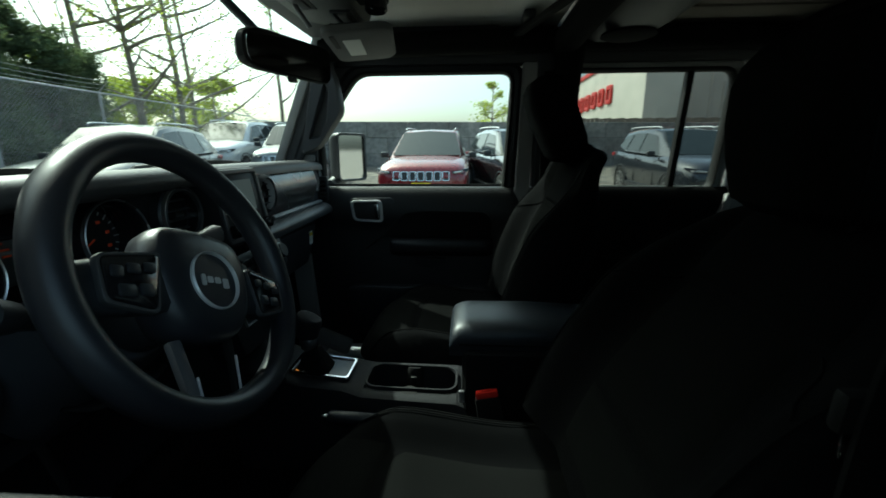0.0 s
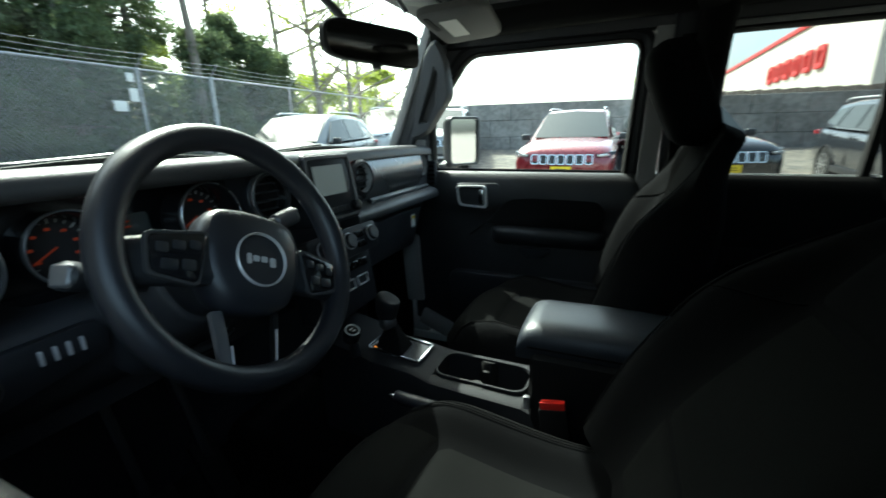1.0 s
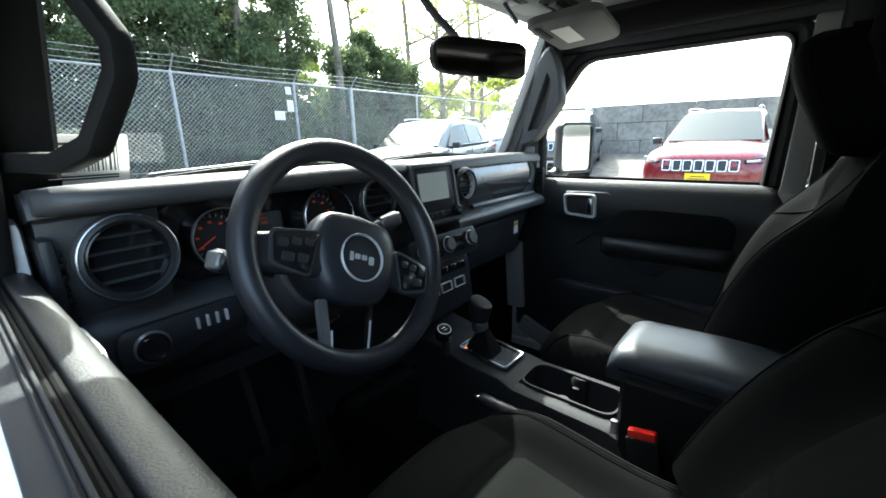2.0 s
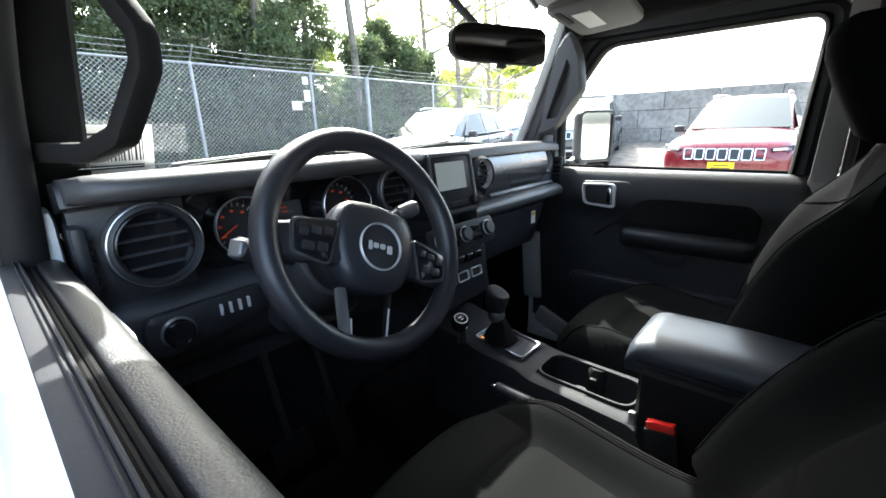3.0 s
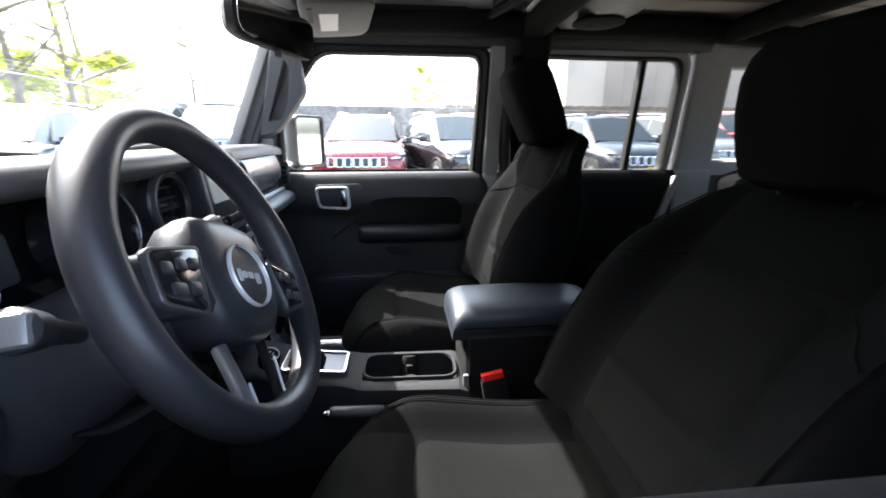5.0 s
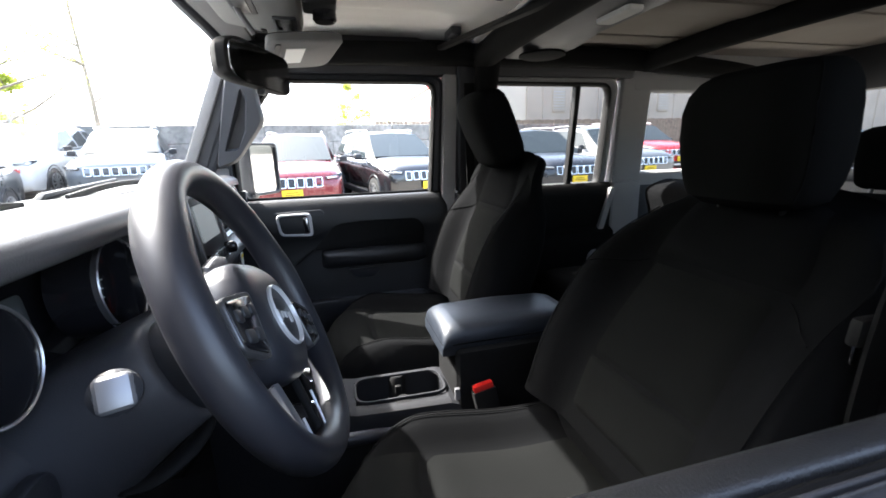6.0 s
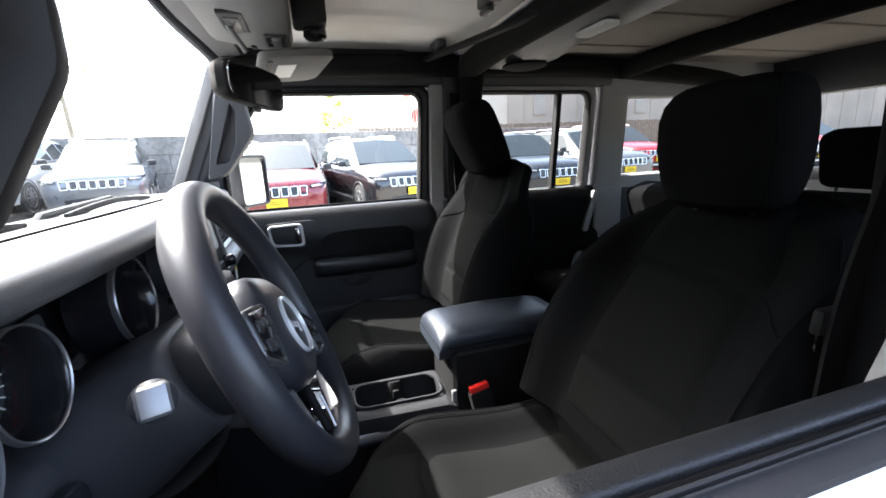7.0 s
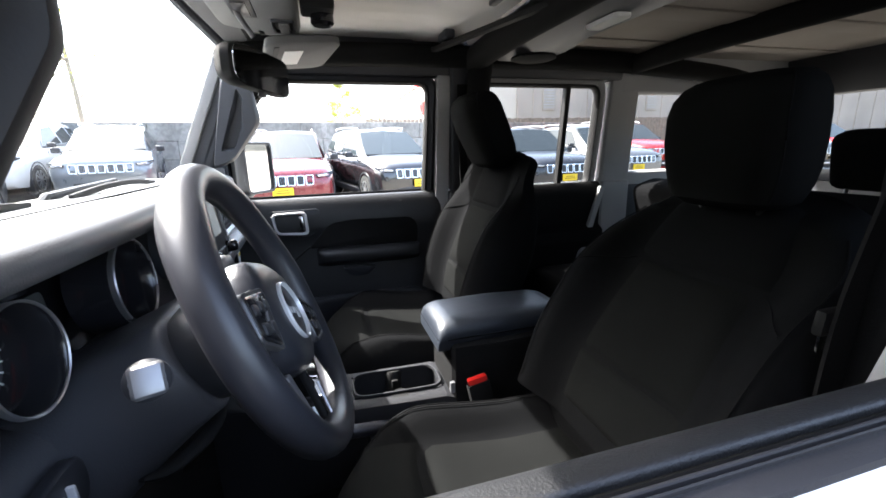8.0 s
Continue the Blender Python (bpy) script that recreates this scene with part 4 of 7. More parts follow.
    for dx in (-0.095, 0.0, 0.095):
        bm = bmesh.new()
        lathe(bm, [(0.019, 0), (0.0185, 0.014), (0.016, 0.018), (0.001, 0.018)], m @ Matrix.Translation((dx, 0.002, 0.007)), 24)
        k2 = part("climate_knob", bm, M_PLASTIC, h)
        bm = bmesh.new()
        lathe(bm, [(0.0205, 0.006), (0.0205, 0.009), (0.0175, 0.010), (0.0175, 0.006)], m @ Matrix.Translation((dx, 0.002, 0.007)), 24, closed=True)
        part("knob_ring", bm, M_SILVER, k2)
    for dx in (-0.048, 0.048):
        for dy in (-0.014, 0.010):
            bm = bmesh.new()
            plate(bm, rounded([(-0.018, 0.008), (0.018, 0.008), (0.018, -0.008), (-0.018, -0.008)], 0.003), m @ Matrix.Translation((dx, dy, 0.007)), 0.005, 0.0015)
            part("climate_button", bm, M_GLOSSBLACK, h)
    # switch bank and sockets below
    m = facing((0.030, 0.165, 1.030), (0, -1, 0.2))
    bm = bmesh.new()
    plate(bm, rounded([(-0.115, 0.05), (0.115, 0.05), (0.105, -0.085), (-0.105, -0.085)], 0.016), m @ Matrix.Translation((0, 0, -0.07)), 0.075, 0.005)
    w = part("switch_panel", bm, M_PLASTIC, ob)
    for k in range(5):
        bm = bmesh.new()
        plate(bm, rounded([(-0.015, 0.010), (0.015, 0.010), (0.015, -0.010), (-0.015, -0.010)], 0.003), m @ Matrix.Translation((-0.072 + k * 0.036, 0.025, 0.005)), 0.006, 0.002)
        part("rocker_switch", bm, M_GLOSSBLACK, w)
    for k in range(3):
        bm = bmesh.new()
        frame_plate(bm, rounded([(-0.022, 0.013), (0.022, 0.013), (0.022, -0.013), (-0.022, -0.013)], 0.004), rounded([(-0.019, 0.010), (0.019, 0.010), (0.019, -0.010), (-0.019, -0.010)], 0.003), m @ Matrix.Translation((-0.055 + k * 0.055, -0.018, 0.005)), 0.005, 0.001)
        part("socket_frame", bm, M_SILVER, w, "bright socket surround")
    # driver's switch pod and knee panel
    bm = bmesh.new()
    sweep_x(bm, [(q.x, q.y) for q in spline([(0.24, 1.168, 0), (0.200, 1.160, 0), (0.182, 1.135, 0), (0.186, 1.085, 0), (0.215, 1.040, 0), (0.27, 1.00, 0)], 4)], -0.672, -0.16, 20, bow)
    k3 = part("knee_panel", bm, M_DASH, ob, angle=60)
    m = facing((-0.590, 0.178, 1.112), (0.0, -1, 0.05))
    bm = bmesh.new()
    plate(bm, rounded([(-0.062, 0.030), (0.115, 0.036), (0.115, -0.010), (0.0, -0.034), (-0.062, -0.034)], 0.022), m @ Matrix.Translation((0, 0, -0.006)), 0.012, 0.004)
    part("switch_pod", bm, M_PLASTIC, k3)
    bm = bmesh.new()
    lathe(bm, [(0.021, 0), (0.020, 0.012), (0.017, 0.016), (0.016, 0.014), (0.001, 0.015)], m @ Matrix.Translation((-0.022, 0, 0.005)), 28)
    part("headlamp_knob", bm, M_GLOSSBLACK, k3, "black rotary lamp switch")
    bm = bmesh.new()
    lathe(bm, [(0.0225, 0.003), (0.0235, 0.007), (0.0205, 0.009), (0.0195, 0.003)], m @ Matrix.Translation((-0.022, 0, 0.005)), 28, closed=True)
    part("knob_ring", bm, M_SATIN, k3)
    for k in range(4):
        bm = bmesh.new()
        plate(bm, rounded([(-0.0019, 0.009), (0.0019, 0.009), (0.0019, -0.009), (-0.0019, -0.009)], 0.0009), m @ Matrix.Translation((0.040 + k * 0.014, 0.012, 0.005)), 0.007, 0.0015)
        part("lamp_slider", bm, M_SILVER, k3)
    # end cap vents beside the doors
    for sx in (-1, 1):
        bm = bmesh.new()
        box(bm, (sx * 0.687, 0.245, 1.225), (0.016, 0.075, 0.10), 0.006)
        e = part("end_cap", bm, M_PLASTIC, ob)
        for k in range(5):
            bm = bmesh.new()
            box(bm, (sx * 0.677, 0.225, 1.255 - k * 0.016), (0.006, 0.022, 0.007), 0.001)
            part("demister_slat", bm, M_GLOSSBLACK, e)


make_dashboard()


# ---------------- steering wheel ----------------
def make_steering_wheel():
    C = (-0.372, 0.014, 1.220)
    ob = thing("steering_wheel", "black leather steering wheel with silver-ringed hub", "steering wheel", C)
    # wheel plane: x across, y up the rim, z towards the driver; turned a little to the right
    m = facing(C, (0, -math.cos(radians(22.5)), math.sin(radians(22.5)))) @ Matrix.Rotation(radians(-25), 4, "Z")
    bm = bmesh.new()
    R, r = 0.1650, 0.0182
    rings = []
    for k in range(96):
        a = k * math.tau / 96
        grip = 1 + 0.10 * math.exp(-((abs(math.atan2(math.sin(a - math.pi / 2), math.cos(a - math.pi / 2))) - 1.15) / 0.22) ** 2)
        ring = []
        for j in range(16):
            b = j * math.tau / 16
            rr = R + r * 0.95 * grip * math.cos(b)
            ring.append(m @ Vector((rr * math.cos(a), rr * math.sin(a), r * 1.08 * grip * math.sin(b))))
        rings.append(ring)
    loft(bm, rings, wrap=True)
    part("rim", bm, M_LEATHER, ob, "black leather rim", angle=80)
    # hub pad: domed, wider at the top, a little below the rim's middle
    m = Matrix.Translation(Vector((0, -math.sin(radians(22.5)), -math.cos(radians(22.5)))) * 0.014) @ m
    bm = bmesh.new()
    out = rounded([(-0.078, 0.030), (-0.062, 0.068), (0.0, 0.076), (0.062, 0.068), (0.078, 0.030), (0.070, -0.030), (0.046, -0.066), (0.0, -0.074), (-0.046, -0.066), (-0.070, -0.030)], 0.028, 4)
    rings = []
    for h, k in ((-0.055, 0.80), (-0.030, 0.98), (-0.012, 1.0), (0.000, 0.975), (0.009, 0.90), (0.014, 0.76), (0.0165, 0.55), (0.017, 0.3)):
        rings.append([m @ Vector((x * k, y * k, h)) for x, y in out])
    loft(bm, rings)
    hub = part("hub_pad", bm, M_LEATHER, ob, "black moulded airbag pad", angle=60)
    bm = bmesh.new()
    lathe(bm, [(0.0372, 0.012), (0.0377, 0.0195), (0.0362, 0.0215), (0.0347, 0.0185), (0.0345, 0.012)], m, 48, closed=True)
    part("badge_ring", bm, M_SILVER, hub, "bright round badge ring")
    bm = bmesh.new()
    lathe(bm, [(0.0346, 0.012), (0.0346, 0.0165), (0.001, 0.0178)], m, 40)
    part("badge_disc", bm, M_PLASTIC, hub)
    bm = bmesh.new()
    for x, w, h, dy in ((-0.019, 0.006, 0.014, -0.001), (-0.009, 0.009, 0.008, 0), (0.003, 0.009, 0.008, 0), (0.016, 0.009, 0.013, -0.003)):
        plate(bm, rounded([(-w / 2, h / 2), (w / 2, h / 2), (w / 2, -h / 2), (-w / 2, -h / 2)], 0.002), m @ Matrix.Translation((x, dy, 0.0172)), 0.0015)
    part("badge_mark", bm, M_SILVER, hub, "small bright raised mark")
    # side spokes with switch pads
    for sx in (-1, 1):
        bm = bmesh.new()
        rings = []
        for u, w, h in ((0.052, 0.036, 0.0), (0.08, 0.032, 0.002), (0.115, 0.029, 0.000), (0.150, 0.026, -0.004), (0.166, 0.024, -0.004)):
            rings.append([m @ Vector((sx * u, 0.008 - u * 0.16 + y * w, h + z)) for y, z in ((1, -0.014), (1, 0.002), (0.75, 0.008), (-0.75, 0.008), (-1, 0.002), (-1, -0.014))])
        loft(bm, rings)
        spoke = part("spoke", bm, M_PLASTIC, ob, angle=50)
        bm = bmesh.new()
        pad = rounded([(0.070, 0.024), (0.136, 0.012), (0.132, -0.030), (0.082, -0.040)], 0.008, 4)
        plate(bm, [(sx * x, y) for x, y in pad], m @ Matrix.Translation((0, 0, 0.006)), 0.008, 0.003)
        sw = part("switch_pad", bm, M_GLOSSBLACK, spoke)
        bm = bmesh.new()
        o = rounded([(0.067, 0.028), (0.140, 0.015), (0.136, -0.034), (0.080, -0.044)], 0.009, 4)
        i = rounded([(0.070, 0.024), (0.136, 0.012), (0.132, -0.030), (0.082, -0.040)], 0.008, 4)
        frame_plate(bm, [(sx * x, y) for x, y in o], [(sx * x, y) for x, y in i], m @ Matrix.Translation((0, 0, 0.006)), 0.007, 0.001)
        part("pad_frame", bm, M_DARKSILVER, spoke)
        for bx, by, bw, bh in ((0.086, 0.006, 0.013, 0.011), (0.104, 0.003, 0.014, 0.011), (0.122, -0.002, 0.013, 0.012), (0.093, -0.019, 0.015, 0.013), (0.114, -0.021, 0.018, 0.013)):
            bm = bmesh.new()
            plate(bm, rounded([(sx * bx - bw / 2, by + bh / 2), (sx * bx + bw / 2, by + bh / 2), (sx * bx + bw / 2, by - bh / 2), (sx * bx - bw / 2, by - bh / 2)], 0.003, 3), m @ Matrix.Translation((0, 0, 0.013)), 0.003, 0.001)
            part("wheel_button", bm, M_PLASTIC, spoke)
    # forked lower spoke: a broad satin blade and a thin outline
    up = m.to_3x3() @ Vector((0, 0, 1))
    bm = bmesh.new()
    bar(bm, m @ Vector((-0.050, -0.066, -0.010)), m @ Vector((-0.036, -0.156, -0.004)), 0.017, 0.010, 0.004, up=up)
    part("lower_spoke", bm, M_SATIN, ob, "satin lower spoke blade")
    bm = bmesh.new()
    bar(bm, m @ Vector((0.040, -0.050, -0.016)), m @ Vector((0.032, -0.150, -0.010)), 0.010, 0.010, 0.004, up=up)
    bar(bm, m @ Vector((-0.03, -0.145, -0.010)), m @ Vector((0.03, -0.145, -0.010)), 0.014, 0.012, 0.004, up=up)
    part("spoke_fork", bm, M_RUBBER, ob)
    bm = bmesh.new()
    path = [(-0.034, -0.110), (-0.030, -0.140), (-0.022, -0.148), (0.018, -0.148), (0.027, -0.140), (0.031, -0.090)]
    tube(bm, [m @ Vector((p[0], p[1], -0.001)) for p in spline([(*q, 0) for q in path], 5)], 0.0016, 8, up=up)
    part("spoke_trim", bm, M_SILVER, ob, "satin silver lower spoke outline")
    bm = bmesh.new()
    lathe(bm, [(0.020, -0.09), (0.020, -0.045), (0.06, -0.04), (0.06, -0.03)], m, 24)
    part("hub_back", bm, M_PLASTIC, ob)


make_steering_wheel()


def make_column():
    ob = thing("steering_column", "black plastic steering column shroud with stalks", "steering column", (-0.371, 0.08, 1.15))
    n = Vector((0, -math.cos(radians(24)), math.sin(radians(24))))
    c = Vector((-0.371, 0.014, 1.225))
    bm = bmesh.new()
    sec = rounded([(-0.060, 0.050), (0.060, 0.050), (0.082, 0.0), (0.060, -0.066), (-0.060, -0.066), (-0.082, 0.0)], 0.040, 5)
    m = facing(c, n)
    loft(bm, [[m @ Vector((x * k, y * k - d, z)) for x, y in sec] for z, k, d in ((-0.088, 0.98, 0), (-0.092, 1.04, 0), (-0.13, 1.10, 0.004), (-0.18, 1.22, 0.01), (-0.24, 1.38, 0.02))])
    part("shroud", bm, M_DASH, ob, angle=50)
    bm = bmesh.new()
    loft(bm, [[m @ Vector((x * k, y * k, z)) for x, y in sec] for z, k in ((-0.040, 0.86), (-0.044, 0.92), (-0.080, 0.95), (-0.086, 0.93))])
    part("collar", bm, M_PLASTIC, ob, angle=50)
    for sx in (-1, 1):
        bm = bmesh.new()
        a, b, d = Vector((-0.371 + sx * 0.055, 0.10, 1.205)), Vector((-0.371 + sx * 0.135, 0.105, 1.228)), Vector((-0.371 + sx * 0.180, 0.098, 1.236))
        if sx < 0:
            a, b, d = Vector((-0.445, 0.120, 1.186)), Vector((-0.513, 0.097, 1.221)), Vector((-0.548, 0.083, 1.238))
        tube(bm, [a, a.lerp(b, 0.5), b], [0.009, 0.010, 0.012], 12)
        st = part("stalk", bm, M_PLASTIC, ob, "black control stalk")
        bm = bmesh.new()
        tube(bm, [b, b.lerp(d, 0.12), b.lerp(d, 0.70), b.lerp(d, 0.9), d], [0.010, 0.0150, 0.0165, 0.0160, 0.0120], 20)
        part("stalk_end", bm, M_PLASTIC if sx < 0 else M_DARKSILVER, st, "ribbed twist end")
        bm = bmesh.new()
        bar(bm, b.lerp(d, 0.55), d + (d - b) * 0.06, 0.024, 0.026, 0.006, 3)
        part("end_cap", bm, M_SATIN if sx < 0 else M_PLASTIC, st, "satin grey squared end cap")
    bm = bmesh.new()
    tube(bm, spline([(-0.445, 0.150, 1.078), (-0.420, 0.135, 1.066), (-0.385, 0.108, 1.072), (-0.355, 0.090, 1.088)], 4), [0.004, 0.006, 0.008, 0.010, 0.011, 0.012, 0.0125, 0.013, 0.013, 0.012, 0.011, 0.009, 0.005], 12, flat=0.6)
    part("tilt_lever", bm, M_RUBBER, ob)


make_column()


# ---------------- centre console ----------------
def make_console():
    ob = thing("center_console", "black plastic centre console with cup holders", "console", (0, -0.2, 0.52))
    bm = bmesh.new()

    def sec(y, z, w):
        return [(-w, y, 0.55), (-w, y, z - 0.03), (-w + 0.006, y, z - 0.006), (-w + 0.016, y, z), (w - 0.016, y, z), (w - 0.006, y, z - 0.006), (w, y, z - 0.03), (w, y, 0.55)]
    loft(bm, [sec(*s) for s in [(0.20, 0.93, 0.088), (0.12, 0.915, 0.086), (0.06, 0.895, 0.082), (-0.04, 0.885, 0.080), (-0.083, 0.874, 0.085)]])
    part("body", bm, M_CONSOLE, ob)
    bm = bmesh.new()
    loft(bm, [sec(*s) for s in [(-0.083, 0.785, 0.085), (-0.293, 0.785, 0.090)]])
    part("pit_floor", bm, M_CARPET, ob)
    bm = bmesh.new()
    loft(bm, [sec(*s) for s in [(-0.293, 0.868, 0.090), (-0.31, 0.862, 0.092), (-0.33, 0.82, 0.095)]])
    part("rear_body", bm, M_CONSOLE, ob)
    for sx in (-1, 1):
        bm = bmesh.new()
        loft(bm, [[(sx * a, y, z) for a, z in ((w, 0.55), (w, top - 0.03), (w - 0.006, top - 0.006), (w - 0.016, top), (0.050, top), (0.050, 0.55))] for y, top, w in ((-0.083, 0.874, 0.085), (-0.293, 0.868, 0.090))])
        part("side_wall", bm, M_CONSOLE, ob)
    # cup tray: a rim round two wells
    m = pose(0.0, -0.188, 0.8715, 1.2, 0, 0)
    bm = bmesh.new()
    o = rounded([(-0.054, 0.107), (0.054, 0.107), (0.054, -0.107), (-0.054, -0.107)], 0.036, 5)
    i = rounded([(-0.048, 0.101), (0.048, 0.101), (0.048, -0.101), (-0.048, -0.101)], 0.032, 5)
    frame_plate(bm, o, i, m, 0.007, 0.003)
    tray = part("cup_tray", bm, M_CONSOLE, ob, "black edged cup tray")
    for sx in (-1, 1):
        bm = bmesh.new()
        tube(bm, [m @ Vector((sx * 0.056, 0, 0.001)), m @ Vector((sx * 0.055, 0, -0.004)), m @ Vector((sx * 0.055, 0, -0.088))], [0.018, 0.022, 0.022], 20, up=(0, 1, 0))
        part("well_waist", bm, M_RUBBER, tray)
    for dy in (-0.050, 0.050):
        bm = bmesh.new()
        lathe(bm, [(0.044, -0.060), (0.043, -0.078), (0.038, -0.083), (0.001, -0.083), (0.001, -0.085), (0.047, -0.085), (0.047, -0.060)], m @ Matrix.Translation((0, dy, 0.0)), 28, closed=True)
        part("cup_well", bm, M_RUBBER, tray, "deep black cup well")
    for sx in (-1, 1):
        bm = bmesh.new()
        box(bm, m @ Vector((sx * 0.027, 0, -0.022)), (0.010, 0.016, 0.022), 0.004)
        part("cup_clip", bm, M_RUBBER, tray)
    # shifter plate with bright frame
    m = pose(0.0, 0.015, 0.893, 6, 0, 0)
    bm = bmesh.new()
    o = rounded([(-0.046, 0.078), (0.046, 0.078), (0.046, -0.062), (-0.046, -0.062)], 0.010, 4)
    i = rounded([(-0.040, 0.072), (0.040, 0.072), (0.040, -0.056), (-0.040, -0.056)], 0.008, 4)
    frame_plate(bm, o, i, m, 0.008, 0.002)
    part("shifter_frame", bm, M_CHROME, ob, "bright shifter surround")
    bm = bmesh.new()
    plate(bm, i, m, 0.004)
    pl = part("shifter_plate", bm, M_GLOSSBLACK, ob)
    bm = bmesh.new()
    for k in range(4):
        box(bm, m @ Vector((-0.031, 0.045 - k * 0.014, 0.0045)), (0.007, 0.006, 0.001), 0)
    part("gear_letter", bm, M_PAPER, pl)
    bm = bmesh.new()
    box(bm, m @ Vector((-0.031, 0.060, 0.0045)), (0.008, 0.008, 0.001), 0)
    part("gear_light", bm, M_AMBER, pl, "amber selector light")
    # storage box under the armrest
    bm = bmesh.new()
    box(bm, (0.0, -0.465, 0.79), (0.176, 0.32, 0.40), 0.02, 3)
    part("storage_box", bm, M_FOAM, ob)
    bm = bmesh.new()      # padded lid with well-rounded edges
    rings = []
    for y, k, dz in ((-0.278, 0.78, -0.034), (-0.280, 0.90, -0.022), (-0.286, 0.965, -0.011), (-0.298, 0.99, -0.004), (-0.315, 1.0, 0.0), (-0.45, 1.0, 0.002), (-0.58, 1.0, -0.003), (-0.610, 0.97, -0.010), (-0.622, 0.88, -0.024)):
        w = 0.091 * (0.94 + 0.06 * k)
        top = 1.040 + dz
        half = [(w - 0.004, 0.972), (w, 0.990), (w + 0.001, 1.006 + dz * 0.4), (w - 0.003, top - 0.018), (w - 0.011, top - 0.008), (w - 0.024, top - 0.002), (w * 0.5, top + 0.001)]
        rings.append([(-a + 0.014, y, z) for a, z in half] + [(0.014, y, top + 0.002)] + [(a + 0.014, y, z) for a, z in reversed(half)])
    loft(bm, rings)
    part("armrest_lid", bm, M_LID, ob, "grained black padded armrest lid", angle=60)
    for sx in (-1, 1):
        bm = bmesh.new()
        tube(bm, [(0.014 + sx * 0.0925, lerp(-0.30, -0.60, k / 6), 1.000) for k in range(7)], 0.0016, 6)
        part("lid_seam", bm, M_THREAD, ob)
    bm = bmesh.new()
    tube(bm, [(lerp(-0.070, 0.098, k / 6), -0.2790, 1.000) for k in range(7)], 0.0016, 6)
    part("lid_seam", bm, M_THREAD, ob)
    bm = bmesh.new()
    box(bm, (-0.088, -0.305, 0.885), (0.010, 0.012, 0.028), 0.003)
    part("lid_latch", bm, M_SATIN, ob, "small bright latch")
    ob.location += Vector((0.036, 0.0, -0.028))


make_console()


def make_shifter():
    ob = thing("gear_shifter", "black automatic gear lever with gaiter and satin collar", "gear lever", (0.0, 0.035, 0.897))
    bm = bmesh.new()
    loft(bm, [[(0.0 + x * k, 0.030 + y * k, z) for x, y in rounded([(-0.03, 0.04), (0.03, 0.04), (0.03, -0.04), (-0.03, -0.04)], 0.012)] for z, k in ((0.896, 1.0), (0.912, 0.80), (0.922, 0.70), (0.934, 0.52), (0.95, 0.36))])
    part("gaiter", bm, M_FOAM, ob, "pleated black gaiter")
    bm = bmesh.new()
    tube(bm, [(0, 0.036, 0.945), (0, 0.039, 0.952), (0, 0.041, 0.966), (0, 0.042, 0.972)], [0.016, 0.021, 0.021, 0.018], 16, up=(0, 1, 0))
    part("collar", bm, M_DARKSILVER, ob, "satin collar")
    bm = bmesh.new()
    tube(bm, spline([(0, 0.040, 0.968), (0, 0.042, 0.985), (0, 0.040, 1.005), (0, 0.036, 1.022), (0, 0.033, 1.028)], 4), [0.016, 0.018, 0.0195, 0.021, 0.022, 0.023, 0.0235, 0.024, 0.0245, 0.025, 0.025, 0.0245, 0.0235, 0.021, 0.017, 0.012, 0.007], 18, up=(0, 1, 0), flat=1.25)
    part("knob", bm, M_CONSOLE, ob, "black moulded grip")
    ob.location += Vector((0.030, 0.012, -0.026))
    ob = thing("transfer_lever", "short transfer case lever with round black knob", "gear lever", (-0.06, 0.085, 0.90))
    bm = bmesh.new()
    tube(bm, [(-0.058, 0.082, 0.885), (-0.060, 0.084, 0.93)], [0.012, 0.009], 12, up=(0, 1, 0))
    part("stem", bm, M_PLASTIC, ob)
    bm = bmesh.new()
    lathe(bm, [(0.010, -0.022), (0.019, -0.018), (0.021, -0.006), (0.020, 0.004), (0.017, 0.008), (0.001, 0.009)], facing((-0.062, 0.085, 0.942), (-0.2, -0.4, 1), (0, 1, 0)), 24)
    k = part("knob", bm, M_GLOSSBLACK, ob)
    bm = bmesh.new()
    mm = facing((-0.062, 0.085, 0.942), (-0.2, -0.4, 1), (0, 1, 0))
    lathe(bm, [(0.0165, 0.0075), (0.0165, 0.010), (0.0145, 0.010), (0.0145, 0.0075)], mm, 24, closed=True)
    box(bm, mm @ Vector((0, 0.003, 0.0095)), (0.012, 0.002, 0.001), 0)
    box(bm, mm @ Vector((0, -0.004, 0.0095)), (0.009, 0.002, 0.001), 0)
    part("knob_marking", bm, M_PAPER, k, "white shift pattern marking")
    ob.location += Vector((-0.010, 0.0, 0.005))
    ob = thing("parking_brake", "black parking brake lever with bright button", "parking brake", (-0.085, -0.15, 0.77))
    bm = bmesh.new()
    a, b = Vector((-0.102, -0.030, 0.836)), Vector((-0.072, -0.235, 0.806))
    tube(bm, [a, a.lerp(b, 0.03), a.lerp(b, 0.5), a.lerp(b, 0.62)], [0.011, 0.0145, 0.0145, 0.012], 14)
    part("grip", bm, M_LEATHER, ob)
    bm = bmesh.new()
    tube(bm, [a.lerp(b, 0.6), a.lerp(b, 0.8), a.lerp(b, 1.0)], [0.011, 0.018, 0.022], 12)
    box(bm, (-0.085, -0.19, 0.74), (0.05, 0.16, 0.14), 0.02)
    part("lever_boot", bm, M_PLASTIC, ob)
    bm = bmesh.new()
    d = (a - b).normalized()
    tube(bm, [a, a + d * 0.010, a + d * 0.013], [0.006, 0.006, 0.004], 12)
    part("button", bm, M_CHROME, ob, "bright push button")
    ob.location += Vector((0.021, 0.009, -0.019))


make_shifter()


